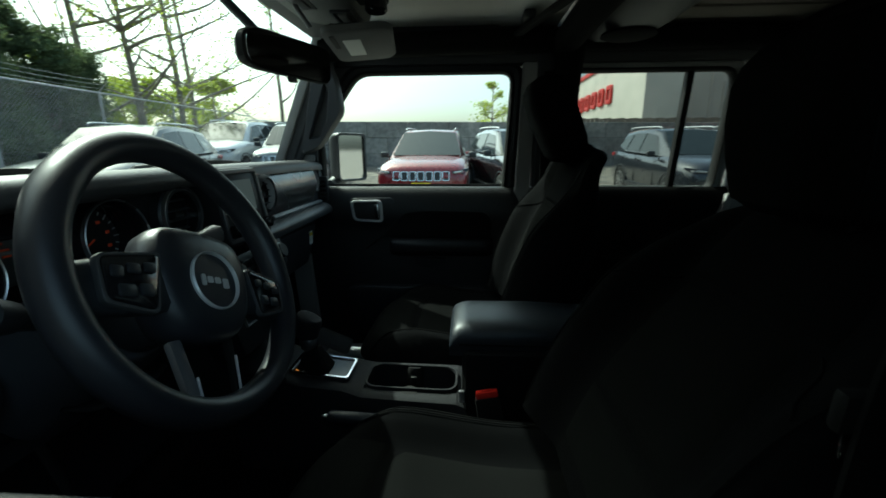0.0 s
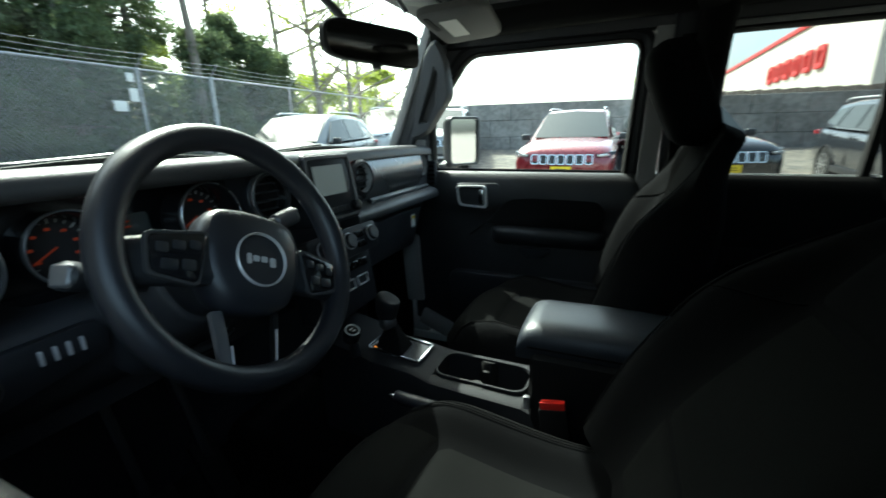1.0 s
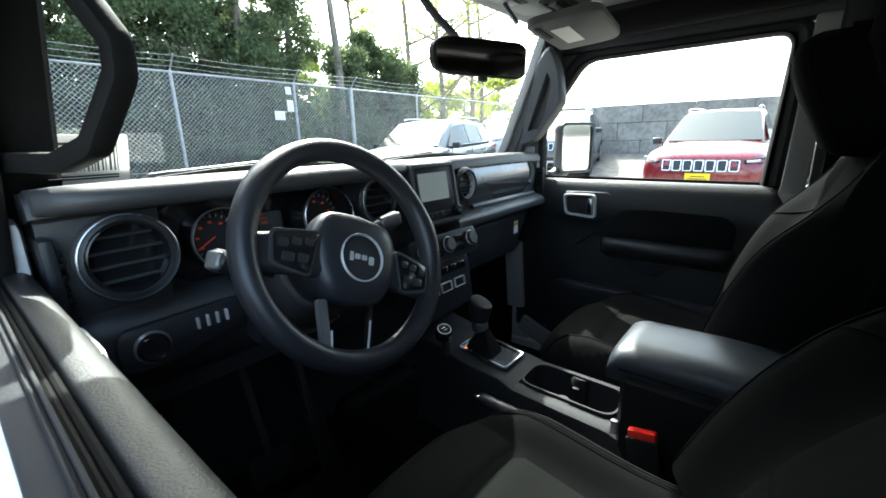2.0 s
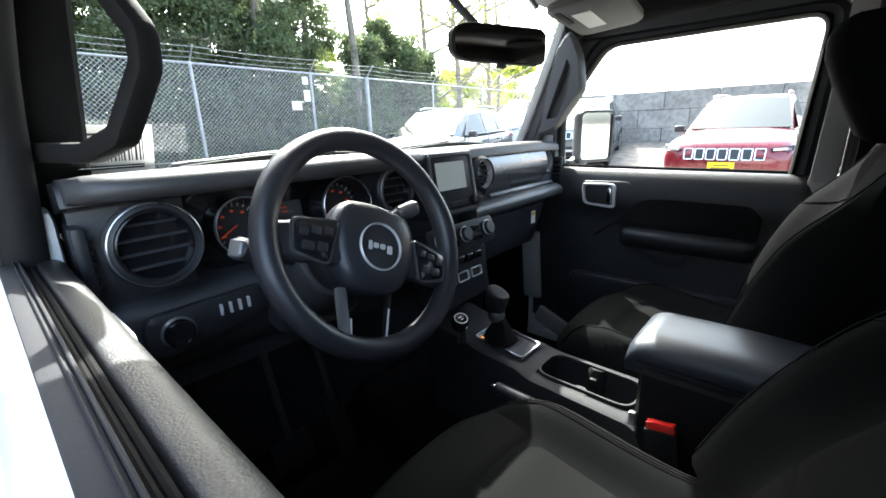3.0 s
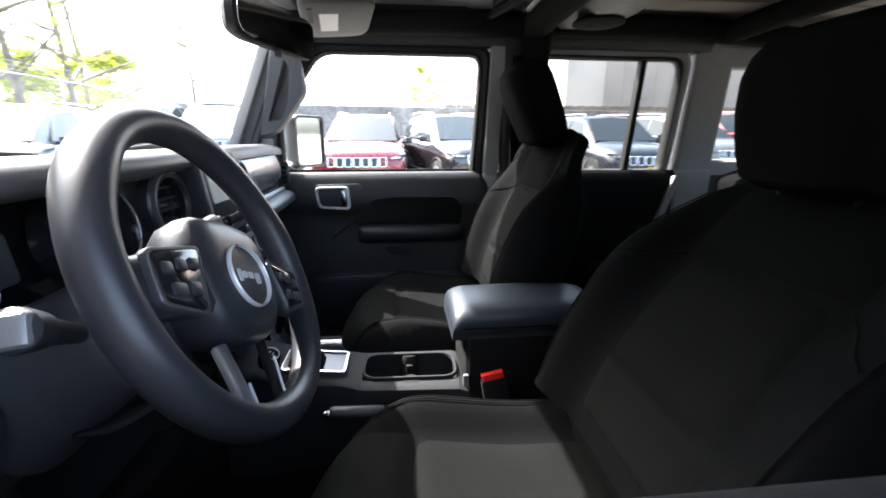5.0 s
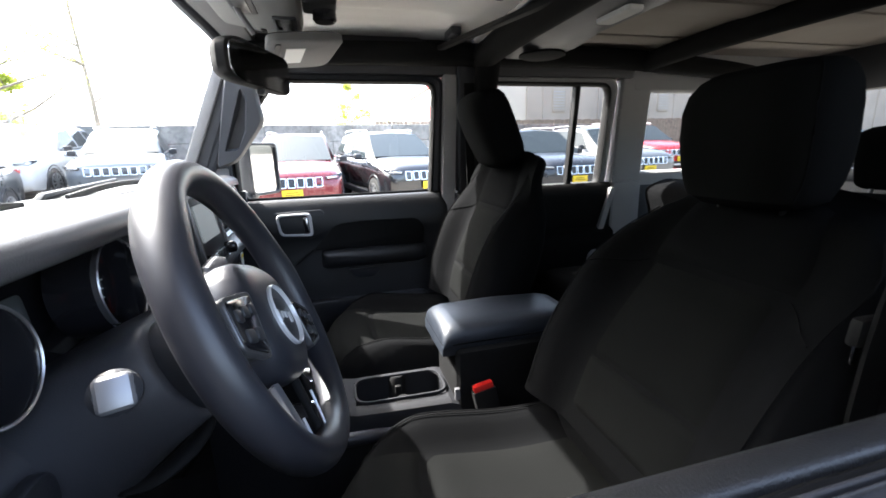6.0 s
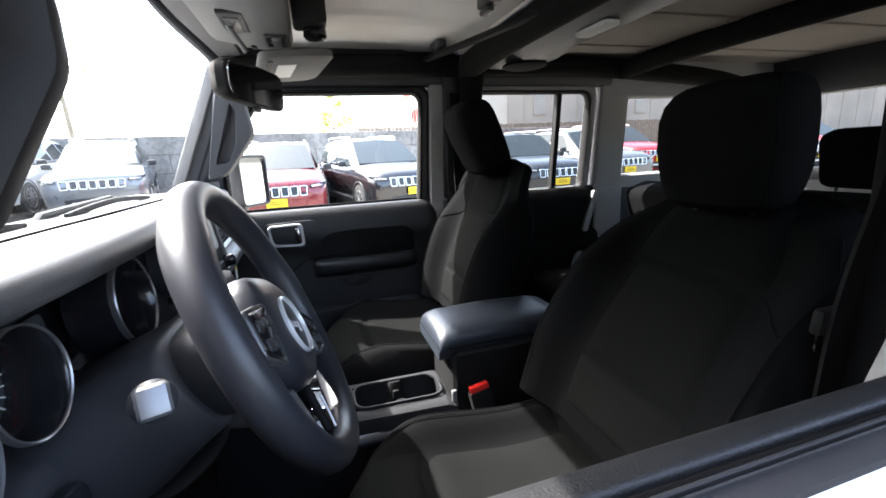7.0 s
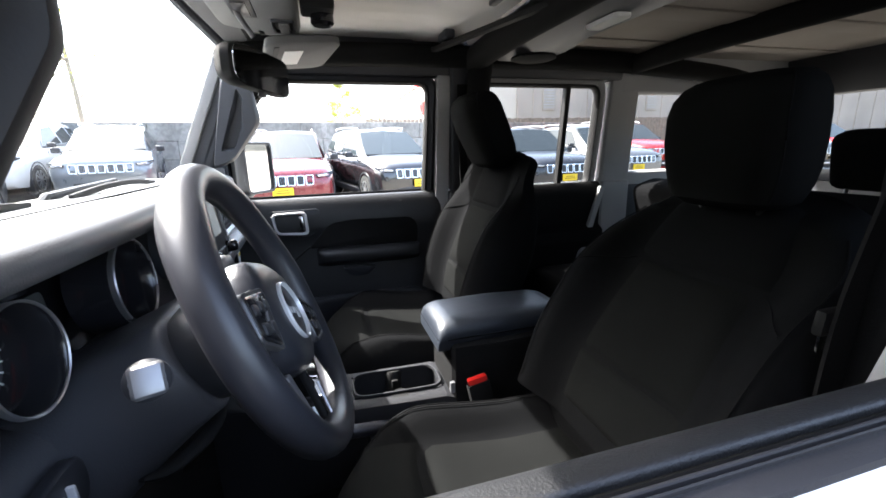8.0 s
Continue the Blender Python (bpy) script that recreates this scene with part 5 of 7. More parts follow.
# ---------------- mirror, visors, overhead ----------------
def make_overhead():
    ob = thing("rear_view_mirror", "black oblong rear-view mirror on a stalk", "mirror", (0.01, 0.16, 1.70))
    a, b = Vector((-0.100, 0.072, 1.546)), Vector((0.132, 0.0, 1.546))
    x = (b - a).normalized()
    n = x.cross(Vector((0, 0, 1))).normalized() * 1.0          # towards the seats
    n = n if n.y < 0 else -n
    n = (n + Vector((0, 0, -0.02))).normalized()
    m = facing((a + b) / 2, n)
    half = (b - a).length / 2
    out = rounded([(-half, 0.022), (-half + 0.035, 0.034), (half - 0.02, 0.037), (half, 0.030), (half, -0.028), (half - 0.015, -0.036), (-half + 0.035, -0.036), (-half, -0.026)], 0.018, 4)
    bm = bmesh.new()
    loft(bm, [[m @ Vector((p * k, q * k, z)) for p, q in out] for z, k in ((-0.034, 0.72), (-0.026, 0.9), (-0.010, 1.0), (0.004, 1.0), (0.008, 0.97))])
    part("housing", bm, M_RUBBER, ob)
    bm = bmesh.new()
    plate(bm, [(p * 0.965, q * 0.93) for p, q in out], m @ Matrix.Translation((0, 0, 0.0075)), 0.002)
    part("mirror_glass", bm, M_MIRROR, ob, "dark reflecting mirror glass")
    bm = bmesh.new()
    tube(bm, spline([m @ Vector((0, 0, -0.03)), (0.012, 0.10, 1.595), (0.0, 0.155, 1.655), (-0.01, 0.195, 1.715)], 4), 0.009, 10, up=(1, 0, 0))
    part("stalk", bm, M_PLASTIC, ob)
    bm = bmesh.new()
    box(bm, m @ Vector((0.005, -0.040, -0.002)), (0.02, 0.014, 0.012), 0.004)
    part("dimming_tab", bm, M_PLASTIC, ob)
    for sx in (-1, 1):
        v = thing("sun_visor", "folded grey vinyl sun visor with white label", "sun visor", (sx * 0.36, 0.10, 1.72), group="sun visors")
        bm = bmesh.new()
        m = pose(sx * 0.350, -0.018, 1.645, -5, 0, sx * 8)
        o = rounded([(-0.155, 0.075), (0.165, 0.075), (0.165, -0.075), (0.12, -0.095), (-0.13, -0.095), (-0.155, -0.075)], 0.035, 5)
        loft(bm, [[m @ Vector((sx * p * k, q * k, z)) for p, q in o] for z, k in ((-0.010, 0.95), (-0.006, 1.0), (0.008, 1.0), (0.012, 0.95))])
        part("board", bm, M_VISOR, v)
        bm = bmesh.new()
        plate(bm, rounded([(-0.082, 0.022), (0.082, 0.022), (0.082, -0.022), (-0.082, -0.022)], 0.002, 2), m @ Matrix.Translation((sx * -0.006, 0.010, -0.0118)), 0.0012)
        part("label", bm, M_PAPER, v, "white printed label")
        bm = bmesh.new()
        plate(bm, rounded([(-0.060, 0.006), (0.060, 0.006), (0.060, -0.006), (-0.060, -0.006)], 0.005, 3), m @ Matrix.Translation((sx * -0.075, 0.052, -0.0125)), 0.0015)
        part("mirror_slot", bm, M_RUBBER, v, "dark mirror flap slot")
        bm = bmesh.new()
        tube(bm, spline([(sx * 0.205, 0.060, 1.648), (sx * 0.190, 0.085, 1.690), (sx * 0.195, 0.100, 1.735)], 4), 0.006, 8, up=(1, 0, 0))
        part("hinge_arm", bm, M_DARKSILVER, v, "bright hinge arm")
    # moulded console along the header
    c = thing("header_console", "grey moulded console on the windscreen header", "console", (0.1, 0.1, 1.75))
    bm = bmesh.new()
    loft(bm, [[(x, 0.165, 1.778), (x, 0.165, 1.735 + d), (x, 0.145, 1.716 + d), (x, 0.040, 1.696 + d), (x, -0.018, 1.694 + d), (x, -0.034, 1.702 + d), (x, -0.040, 1.720 + d), (x, -0.040, 1.778)] for x, d in ((-0.43, 0.03), (-0.41, 0.008), (-0.39, 0.0), (-0.07, 0.0), (-0.05, 0.012), (0.05, 0.012), (0.07, 0.0), (0.39, 0.0), (0.41, 0.008), (0.43, 0.03))])
    part("moulding", bm, M_MODULE, c, angle=40)
    for sx in (-1, 1):
        m = pose(sx * 0.285, -0.002, 1.6945, 180, 0, 0)
        bm = bmesh.new()
        frame_plate(bm, rounded([(-0.050, 0.026), (0.050, 0.026), (0.050, -0.026), (-0.050, -0.026)], 0.008, 3), rounded([(-0.040, 0.018), (0.040, 0.018), (0.040, -0.018), (-0.040, -0.018)], 0.006, 3), m, 0.006, 0.002)
        fr = part("latch_frame", bm, M_PLASTIC, c, "dark latch surround")
        bm = bmesh.new()
        box(bm, (sx * 0.285, -0.004, 1.690), (0.060, 0.022, 0.012), 0.004)
        part("latch_lever", bm, M_MODULE, fr, "grey latch lever")
        for k, (dx, dy) in enumerate(((0.375, 0.056), (0.425, 0.038))):
            bm = bmesh.new()
            box(bm, (sx * dx, dy, 1.6975), (0.030, 0.012, 0.004), 0.001)
            part("moulded_mark", bm, M_RUBBER, c, "small dark moulded mark")
        bm = bmesh.new()
        box(bm, (sx * 0.175, 0.075, 1.7005), (0.13, 0.050, 0.010), 0.004)
        lens = part("reading_lamp", bm, M_PLASTIC, c, "small dark reading lamp")
        bm = bmesh.new()
        box(bm, (sx * 0.175, 0.075, 1.6945), (0.09, 0.028, 0.004), 0.001)
        part("lamp_lens", bm, M_DARKSILVER, lens)
        k = thing("catch_knob", "black turning knob of a roof panel", "latch", (sx * 0.22, -0.085, 1.74), group="roof catches")
        bm = bmesh.new()
        box(bm, (sx * 0.22, -0.082, 1.738), (0.085, 0.075, 0.060), 0.010, 3)
        part("base", bm, M_RUBBER, k)
        bm = bmesh.new()
        lathe(bm, [(0.026, 0.0), (0.027, 0.018), (0.022, 0.024), (0.001, 0.025)], facing((sx * 0.235, -0.092, 1.709), (0, 0, -1), (0, 1, 0)), 20)
        part("knob", bm, M_GLOSSBLACK, k)
    # overhead lamp on the sound bar
    s = thing("overhead_speaker_bar", "black overhead speaker bar with dome lamp", "speaker bar", (0, -0.72, 1.74))
    bm = bmesh.new()
    loft(bm, [[(x, -0.66, 1.75), (x, -0.655, 1.70 - d), (x, -0.70, 1.675 - d), (x, -0.80, 1.675 - d), (x, -0.86, 1.71), (x, -0.86, 1.755)] for x, d in ((-0.60, -0.02), (-0.5, 0.0), (-0.32, 0.004), (-0.2, -0.01), (0.2, -0.01), (0.32, 0.004), (0.5, 0.0), (0.60, -0.02))])
    part("bar", bm, M_PLASTIC, s)
    bm = bmesh.new()
    lathe(bm, [(0.07, 0.0), (0.072, 0.006), (0.06, 0.010), (0.001, 0.012)], facing((0.41, -0.74, 1.672), (0, 0, -1), (0, 1, 0)), 28)
    part("speaker_grille", bm, M_FOAM, s)
    bm = bmesh.new()
    plate(bm, rounded([(-0.06, 0.022), (0.06, 0.022), (0.06, -0.022), (-0.06, -0.022)], 0.012), facing((0.05, -0.74, 1.684), (0, 0, -1), (0, 1, 0)), 0.010, 0.004)
    part("lamp_lens", bm, M_PAPER, s, "white dome lamp lens")
    # panel latches at the roof's middle
    for x in (0.10, 0.52):
        l = thing("panel_catch", "black turning catch of a roof panel", "latch", (x, -0.49, 1.75), group="roof catches")
        bm = bmesh.new()
        box(bm, (x, -0.485, 1.748), (0.085, 0.035, 0.026), 0.008)
        part("body", bm, M_PLASTIC, l)
        bm = bmesh.new()
        box(bm, (x + 0.02, -0.485, 1.729), (0.05, 0.018, 0.012), 0.004)
        part("lever", bm, M_PLASTIC, l)
    bm = bmesh.new()
    bar(bm, (0.04, -0.61, 1.716), (0.61, -0.46, 1.722), 0.024, 0.016, 0.005)
    ob = part("roof_joint", bm, M_RUBBER)
    tagged(ob, "black rubber roof joint strip", "seal", kind="structure")


make_overhead()


def rounded_path(pts, r):
    """A path in space whose corners are cut round."""
    p = [Vector(q) for q in pts]
    out = [p[0]]
    for a, b, c in zip(p, p[1:], p[2:]):
        k = min(r, (a - b).length * 0.45, (c - b).length * 0.45)
        u, v = b + (a - b).normalized() * k, b + (c - b).normalized() * k
        out += [(1 - w) ** 2 * u + 2 * w * (1 - w) * b + w * w * v for w in (0, 0.33, 0.67, 1)]
    return out + [p[-1]]


def make_grab_handle(sx):
    ob = thing("grab_handle", "black moulded grab handle on a windscreen pillar", "grab handle", (sx * 0.65, 0.2, 1.5), group="grab handles")
    m = Matrix(((0, 0, -sx, sx * 0.640), (1, 0, 0, 0), (0, 1, 0, 0), (0, 0, 0, 1)))
    bm = bmesh.new()
    if sx > 0:
        o = rounded([(0.268, 1.350), (0.205, 1.374), (0.112, 1.495), (0.128, 1.600), (0.165, 1.680), (0.208, 1.640)], 0.022, 4)
        i = rounded([(0.232, 1.412), (0.196, 1.414), (0.172, 1.470), (0.160, 1.560), (0.168, 1.580), (0.186, 1.520)], 0.008, 4)
        frame_plate(bm, o, i, m, 0.040, 0.012)
        plate(bm, [(y * 0.96 + 0.008, z * 0.96 + 0.060) for y, z in o], m, 0.018, 0.004)
    else:
        loop = rounded_path([(-0.705, 0.262, 1.712), (-0.632, 0.112, 1.560), (-0.607, 0.075, 1.490), (-0.609, 0.075, 1.458), (-0.638, 0.103, 1.386), (-0.658, 0.165, 1.368), (-0.705, 0.290, 1.370)], 0.006)
        strap(bm, loop, 0.024, 0.026, (1, 0.25, 0))
    part("grip", bm, M_RUBBER if sx < 0 else M_PILLAR, ob)
    bm = bmesh.new()
    bar(bm, (sx * (0.692 if sx > 0 else 0.688), shield_y(1.30) - 0.055, 1.29), (sx * (0.674 if sx > 0 else 0.672), shield_y(1.70) - 0.055, 1.70), 0.050 if sx > 0 else 0.088, 0.05, 0.016, 3, up=(0, 1, 0.4))
    part("mount", bm, M_FOAM if sx < 0 else M_PILLAR, ob)


make_grab_handle(1)
make_grab_handle(-1)


def make_side_mirror(sx):
    ob = thing("side_mirror", "black square exterior mirror beside the door", "side mirror", (sx * 0.86, 0.25, 1.25), group="side mirrors")
    m = facing((sx * 0.885, 0.168, 1.338), (-sx * 0.56, -0.83, 0.0))
    out = rounded([(-0.075, 0.10), (0.075, 0.10), (0.075, -0.095), (-0.075, -0.095)], 0.022, 5)
    bm = bmesh.new()
    loft(bm, [[m @ Vector((p * k, q * k, z)) for p, q in out] for z, k in ((-0.075, 0.66), (-0.06, 0.86), (-0.03, 0.98), (0.0, 1.0), (0.006, 0.985), (0.006, 0.90), (-0.004, 0.89))])
    part("housing", bm, M_PLASTIC, ob)
    bm = bmesh.new()
    plate(bm, [(p * 0.885, q * 0.90) for p, q in out], m @ Matrix.Translation((0, 0, -0.006)), 0.003)
    part("mirror_glass", bm, M_MIRROR, ob, "bright mirror glass")
    bm = bmesh.new()
    tube(bm, [(sx * 0.795, 0.245, 1.225), (sx * 0.84, 0.24, 1.228), (sx * 0.885, 0.215, 1.262)], [0.03, 0.028, 0.03], 12)
    part("arm", bm, M_PLASTIC, ob)


make_side_mirror(1)


def make_sticker():
    ob = thing("barcode_label", "white barcode label leaning inside the windscreen", "label", (-0.6, 0.36, 1.35))
    zc = 1.368
    m = facing((-0.606, shield_y(zc) - 0.010, zc), (0, -1, -0.45))
    bm = bmesh.new()
    plate(bm, rounded([(-0.060, -0.040), (0.060, -0.040), (0.060, 0.040), (-0.060, 0.040)], 0.004, 2), m, 0.0006)
    part("paper", bm, M_PAPER, ob)
    rng = random.Random(4)
    x = -0.004
    while x < 0.048:
        w = rng.choice((0.0014, 0.0022, 0.003))
        bm = bmesh.new()
        plate(bm, [(x, -0.020), (x + w, -0.020), (x + w, 0.030), (x, 0.030)], m @ Matrix.Translation((0, 0, 0.0007)), 0.0005)
        part("barcode_bar", bm, M_INK, ob)
        x += w + rng.choice((0.0022, 0.003, 0.0038))
    for k in range(5):
        bm = bmesh.new()
        plate(bm, [(-0.052, -0.002), (-0.014 - 0.004 * (k % 2), -0.002), (-0.014 - 0.004 * (k % 2), 0.002), (-0.052, 0.002)], m @ Matrix.Translation((0, 0.026 - k * 0.010, 0.0007)), 0.0005)
        part("print_bar", bm, M_INK, ob)
    bm = bmesh.new()
    plate(bm, [(-0.052, -0.0035), (0.045, -0.0035), (0.045, 0.0035), (-0.052, 0.0035)], m @ Matrix.Translation((0, -0.030, 0.0007)), 0.0005)
    part("print_bar", bm, M_INK, ob)
    sh = thing("paper_sheet", "white paper sheet lying on the dash top", "paper", (-0.58, 0.32, 1.345))
    bm = bmesh.new()
    plate(bm, [(-0.09, -0.035), (0.10, -0.030), (0.09, 0.035), (-0.09, 0.030)], pose(-0.57, 0.315, 1.3425, -3, 0, 4), 0.0008)
    part("sheet", bm, M_PAPER, sh)


make_sticker()


# ---------------- seats ----------------
def cushion_top(u, v):
    """Height and shape of the seat cushion: u across (-1..1), v from the front (0) to the back (1)."""
    bol = 0.042 * smooth(0.50, 0.80, abs(u)) * smooth(0.0, 0.30, v)
    roll = -0.070 * smooth(0.78, 1.0, abs(u)) ** 2
    front = -0.080 * (1 - smooth(0.0, 0.20, v)) ** 2
    dip = -0.028 * smooth(0.2, 0.75, v)
    return bol + roll + front + dip


def back_face(u, v):
    """Depth of the backrest's front: u across, v up (0..1)."""
    bol = 0.055 * smooth(0.50, 0.80, abs(u)) * (1 - 0.8 * smooth(0.50, 0.95, v))
    roll = -0.070 * smooth(0.80, 1.0, abs(u)) ** 2 * (1 - 0.45 * smooth(0.50, 0.95, v))
    lum = 0.018 * math.sin(math.pi * min(v / 0.7, 1))
    return bol + roll + lum - 0.03 * smooth(0.86, 1.0, v) ** 2


def make_front_seat(cx, label, yf, dy=0.0, drop=0.0, slope=0.37, tall=1.0, broad=1.0, rise=0.0, square=0.0, nod=0.0):
    """A front seat: cx across, yf the cushion's front edge, dy a shift of the backrest, drop a lower back, slope its recline, nod the head's lean."""
    ob = thing("front_seat", label, "car seat", (cx, -0.25, 0.62), group="front seats")
    z0, yb = 0.852 + rise, -0.50 + dy
    def cp(u, v, off=0.0):
        w = 0.242 * (0.94 + 0.06 * smooth(0, 0.25, v))
        rnd = 0.150 * abs(u) ** 3.4
        return Vector((cx + u * w, lerp(yf - rnd, yb, v), z0 + cushion_top(u, v) + off))
    U = [k / 16 for k in range(-16, 17)]
    V = [0, 0.012, 0.03] + [k / 18 for k in range(1, 19)]
    bm = bmesh.new()
    rings = []
    for v in V:
        ring = [cp(u, v) for u in U]
        lowz = z0 - 0.19 + 0.02 * (1 - v)
        a, b = ring[-1], ring[0]
        tuck = 0.035 * (1 - smooth(0, 0.05, v))
        ring = [q + Vector((0, -tuck * 0.3, 0)) for q in ring]
        ring += [Vector((a.x - 0.004, a.y, lerp(a.z, lowz, 0.5))), Vector((a.x - 0.02, a.y, lowz)), Vector((b.x + 0.02, b.y, lowz)), Vector((b.x + 0.004, b.y, lerp(b.z, lowz, 0.5)))]
        rings.append(ring)
    loft(bm, rings)
    cush = part("cushion", bm, M_FABRIC, ob, "black cloth seat cushion", angle=60)
    def patch(name, u0, u1, v0, v1, f, parent, mat=M_INSERT, bulge=0.006, nu=14, nv=16, wave=None):
        bm = bmesh.new()
        g = []
        for j in range(nv + 1):
            row = []
            for i in range(nu + 1):
                a, b = i / nu, j / nv
                lo, hi = (u0, u1) if wave is None else (u0 * wave(b), u1 * wave(b))
                edge = min(a, 1 - a, b, 1 - b)
                row.append(bm.verts.new(f(lerp(lo, hi, a), lerp(v0, v1, b), bulge * smooth(0, 0.10, edge) - 0.002 * (1 - smooth(0, 0.03, edge)))))
            g.append(row)
        for j in range(nv):
            for i in range(nu):
                bm.faces.new((g[j][i], g[j][i + 1], g[j + 1][i + 1], g[j + 1][i]))
        o = part(name, bm, mat, parent, "", angle=80)
        return o
    patch("centre_insert", -0.56, 0.56, 0.345, 0.975, cp, cush, wave=lambda b: 1.0 - 0.04 * b)
    patch("front_insert", -0.62, 0.62, 0.030, 0.335, cp, cush, wave=lambda b: 1.06 - 0.12 * b)
    def seam(f, uv, parent, r=0.0016):
        bm = bmesh.new()
        tube(bm, [f(u, v, 0.002) for u, v in uv], r, 6)
        part("seam", bm, M_THREAD, parent)
    for s in (-1, 1):
        for o in (0.0, 0.024):
            seam(cp, [(s * (lerp(0.66, 0.775, smooth(0, 0.3, k / 16)) + o), lerp(0.045, 0.97, k / 16)) for k in range(17)], cush, 0.0012)
    # backrest
    lean = math.atan(slope)
    base = Vector((cx, -0.435 + dy, 0.885))
    H = (0.488 - drop) / math.cos(lean)
    def bp(u, v, off=0.0):
        w = 0.250 * (1 - lerp(0.24, 0.13, square) * smooth(0.66, 1.0, v) ** 1.6) * (0.93 + 0.07 * smooth(0, 0.25, v))
        d = back_face(u, v) + off + square * 0.046 * smooth(0.50, 0.90, v) * smooth(0.80, 1.0, abs(u)) ** 2 + square * 0.026 * smooth(0.86, 1.0, v) ** 2
        y = -math.sin(lean) * v * H
        z = math.cos(lean) * v * H - lerp(0.048, 0.020, square) * abs(u) ** 3 * smooth(0.62, 1, v)
        return base + Vector((u * w, y + d * math.cos(lean), z + d * math.sin(lean)))
    bm = bmesh.new()
    rings = []
    for k in range(23):
        v = k / 22
        ring = [bp(u, v) for u in U]
        a, b = ring[-1], ring[0]
        t = 0.108 * (1 - lerp(0.30, 0.46, square) * smooth(0.35, 0.95, v))
        tuck = 0.040 * smooth(0.72, 1.0, v)
        back = Vector((0, -math.cos(lean), -math.sin(lean))) * t
        ring += [a + back * 0.30 + Vector((0.004, 0, 0)), a + back * 0.70 + Vector((-0.004 - tuck * 0.6, 0, 0)), a + back * 0.95 + Vector((-0.030 - tuck, 0, 0.2 * tuck)), a + back + Vector((-0.07 - tuck, 0, 0.3 * tuck)), b + back + Vector((0.07 + tuck, 0, 0.3 * tuck)), b + back * 0.95 + Vector((0.030 + tuck, 0, 0.2 * tuck)), b + back * 0.70 + Vector((0.004 + tuck * 0.6, 0, 0)), b + back * 0.30 + Vector((-0.004, 0, 0))]
        rings.append(ring)
    mid = sum(rings[-1], Vector((0, 0, 0))) / len(rings[-1])
    last = rings[-1]
    for k, h in ((0.95, 0.008), (0.82, 0.014), (0.45, 0.018)):
        rings.append([mid + (q - mid) * k + Vector((0, -h * 0.3, h)) for q in last])
    loft(bm, rings)
    back = part("backrest", bm, M_FABRIC, ob, "black cloth backrest", angle=60)
    patch("lumbar_insert", -0.50, 0.50, 0.06, 0.26, bp, back, wave=lambda b: 1.0)
    patch("back_insert", -0.50, 0.50, 0.264, 0.66, bp, back, wave=lambda b: 1.0 - 0.10 * b)
    patch("shoulder_panel", -0.52, 0.52, 0.675, 0.955, bp, back, mat=M_FABRIC)
    for s in (-1, 1):
        seam(bp, [(s * (0.80 + 0.04 * k / 16), lerp(0.03, 0.90, k / 16)) for k in range(17)], back, 0.0013)
        seam(bp, [(s * lerp(0.80, 0.50, k / 6), lerp(0.56, 0.66, k / 6)) for k in range(7)], back, 0.0012)
    # head restraint: a broad soft block that leans forward on the backrest
    shape = ((0.450, 0.016, 0.036, 0.078), (0.463, 0.024, 0.048, 0.102), (0.490, 0.038, 0.053, 0.113), (0.520, 0.055, 0.057, 0.119), (0.560, 0.080, 0.059, 0.122),
             (0.605, 0.106, 0.058, 0.121), (0.634, 0.119, 0.053, 0.116), (0.654, 0.125, 0.043, 0.106), (0.666, 0.126, 0.030, 0.090), (0.671, 0.124, 0.014, 0.06))
    def hp(x, depth, fwd, z):
        z = 0.455 + (z - 0.455) * tall
        return base + Vector((x * broad, -slope * (z - drop) + fwd + depth + nod * (z - 0.47), z - drop))
    rings = []
    for z, fwd, d, w in shape:
        ring = []
        for k in range(32):
            a = k * math.tau / 32
            ca, sa = math.cos(a), math.sin(a)
            ring.append(hp(w * math.copysign(abs(ca) ** 0.55, ca), d * math.copysign(abs(sa) ** 0.62, sa) - 0.010 * ca * ca, fwd, z))
        rings.append(ring)
    bm = bmesh.new()
    loft(bm, rings)
    head = part("head_restraint", bm, M_FABRIC, ob, "black cloth head restraint", angle=70)
    bm = bmesh.new()
    grid = []
    for z, fwd, d, w in shape[1:-2]:
        row = []
        for k in range(13):
            a = radians(lerp(148, 32, k / 12))
            ca, sa = math.cos(a), math.sin(a)
            row.append(bm.verts.new(hp(w * math.copysign(abs(ca) ** 0.55, ca), d * sa ** 0.62 - 0.010 * ca * ca + 0.0025, fwd, z)))
        grid.append(row)
    for r0, r1 in zip(grid, grid[1:]):
        for k in range(12):
            bm.faces.new((r0[k], r0[k + 1], r1[k + 1], r1[k]))
    part("front_panel", bm, M_INSERT, head, "charcoal cloth front panel", angle=80)
    for s in (-1, 1):
        bm = bmesh.new()
        tube(bm, [hp(s * 0.055, 0, 0.02, 0.49), hp(s * 0.055, -0.01, 0.0, 0.41)], 0.006, 10, up=(0, 1, 0))
        part("post", bm, M_RUBBER, head)
        bm = bmesh.new()
        ca, sa = math.cos(radians(32)), math.sin(radians(32))
        tube(bm, [hp(s * w * ca ** 0.55, d * sa ** 0.62 - 0.010 * ca * ca + 0.002, fwd, z) for z, fwd, d, w in shape[1:-1]], 0.0013, 6)
        part("seam", bm, M_THREAD, head)
    # frame, side shield and lever
    bm = bmesh.new()
    for s in (-1, 1):
        box(bm, (cx + s * 0.20, -0.26 + dy, 0.64), (0.03, 0.46, 0.20), 0.01)
        box(bm, (cx + s * 0.245, -0.36 + dy, 0.77), (0.03, 0.30, 0.09), 0.02, 3)
    part("seat_base", bm, M_PLASTIC, ob)
    bm = bmesh.new()
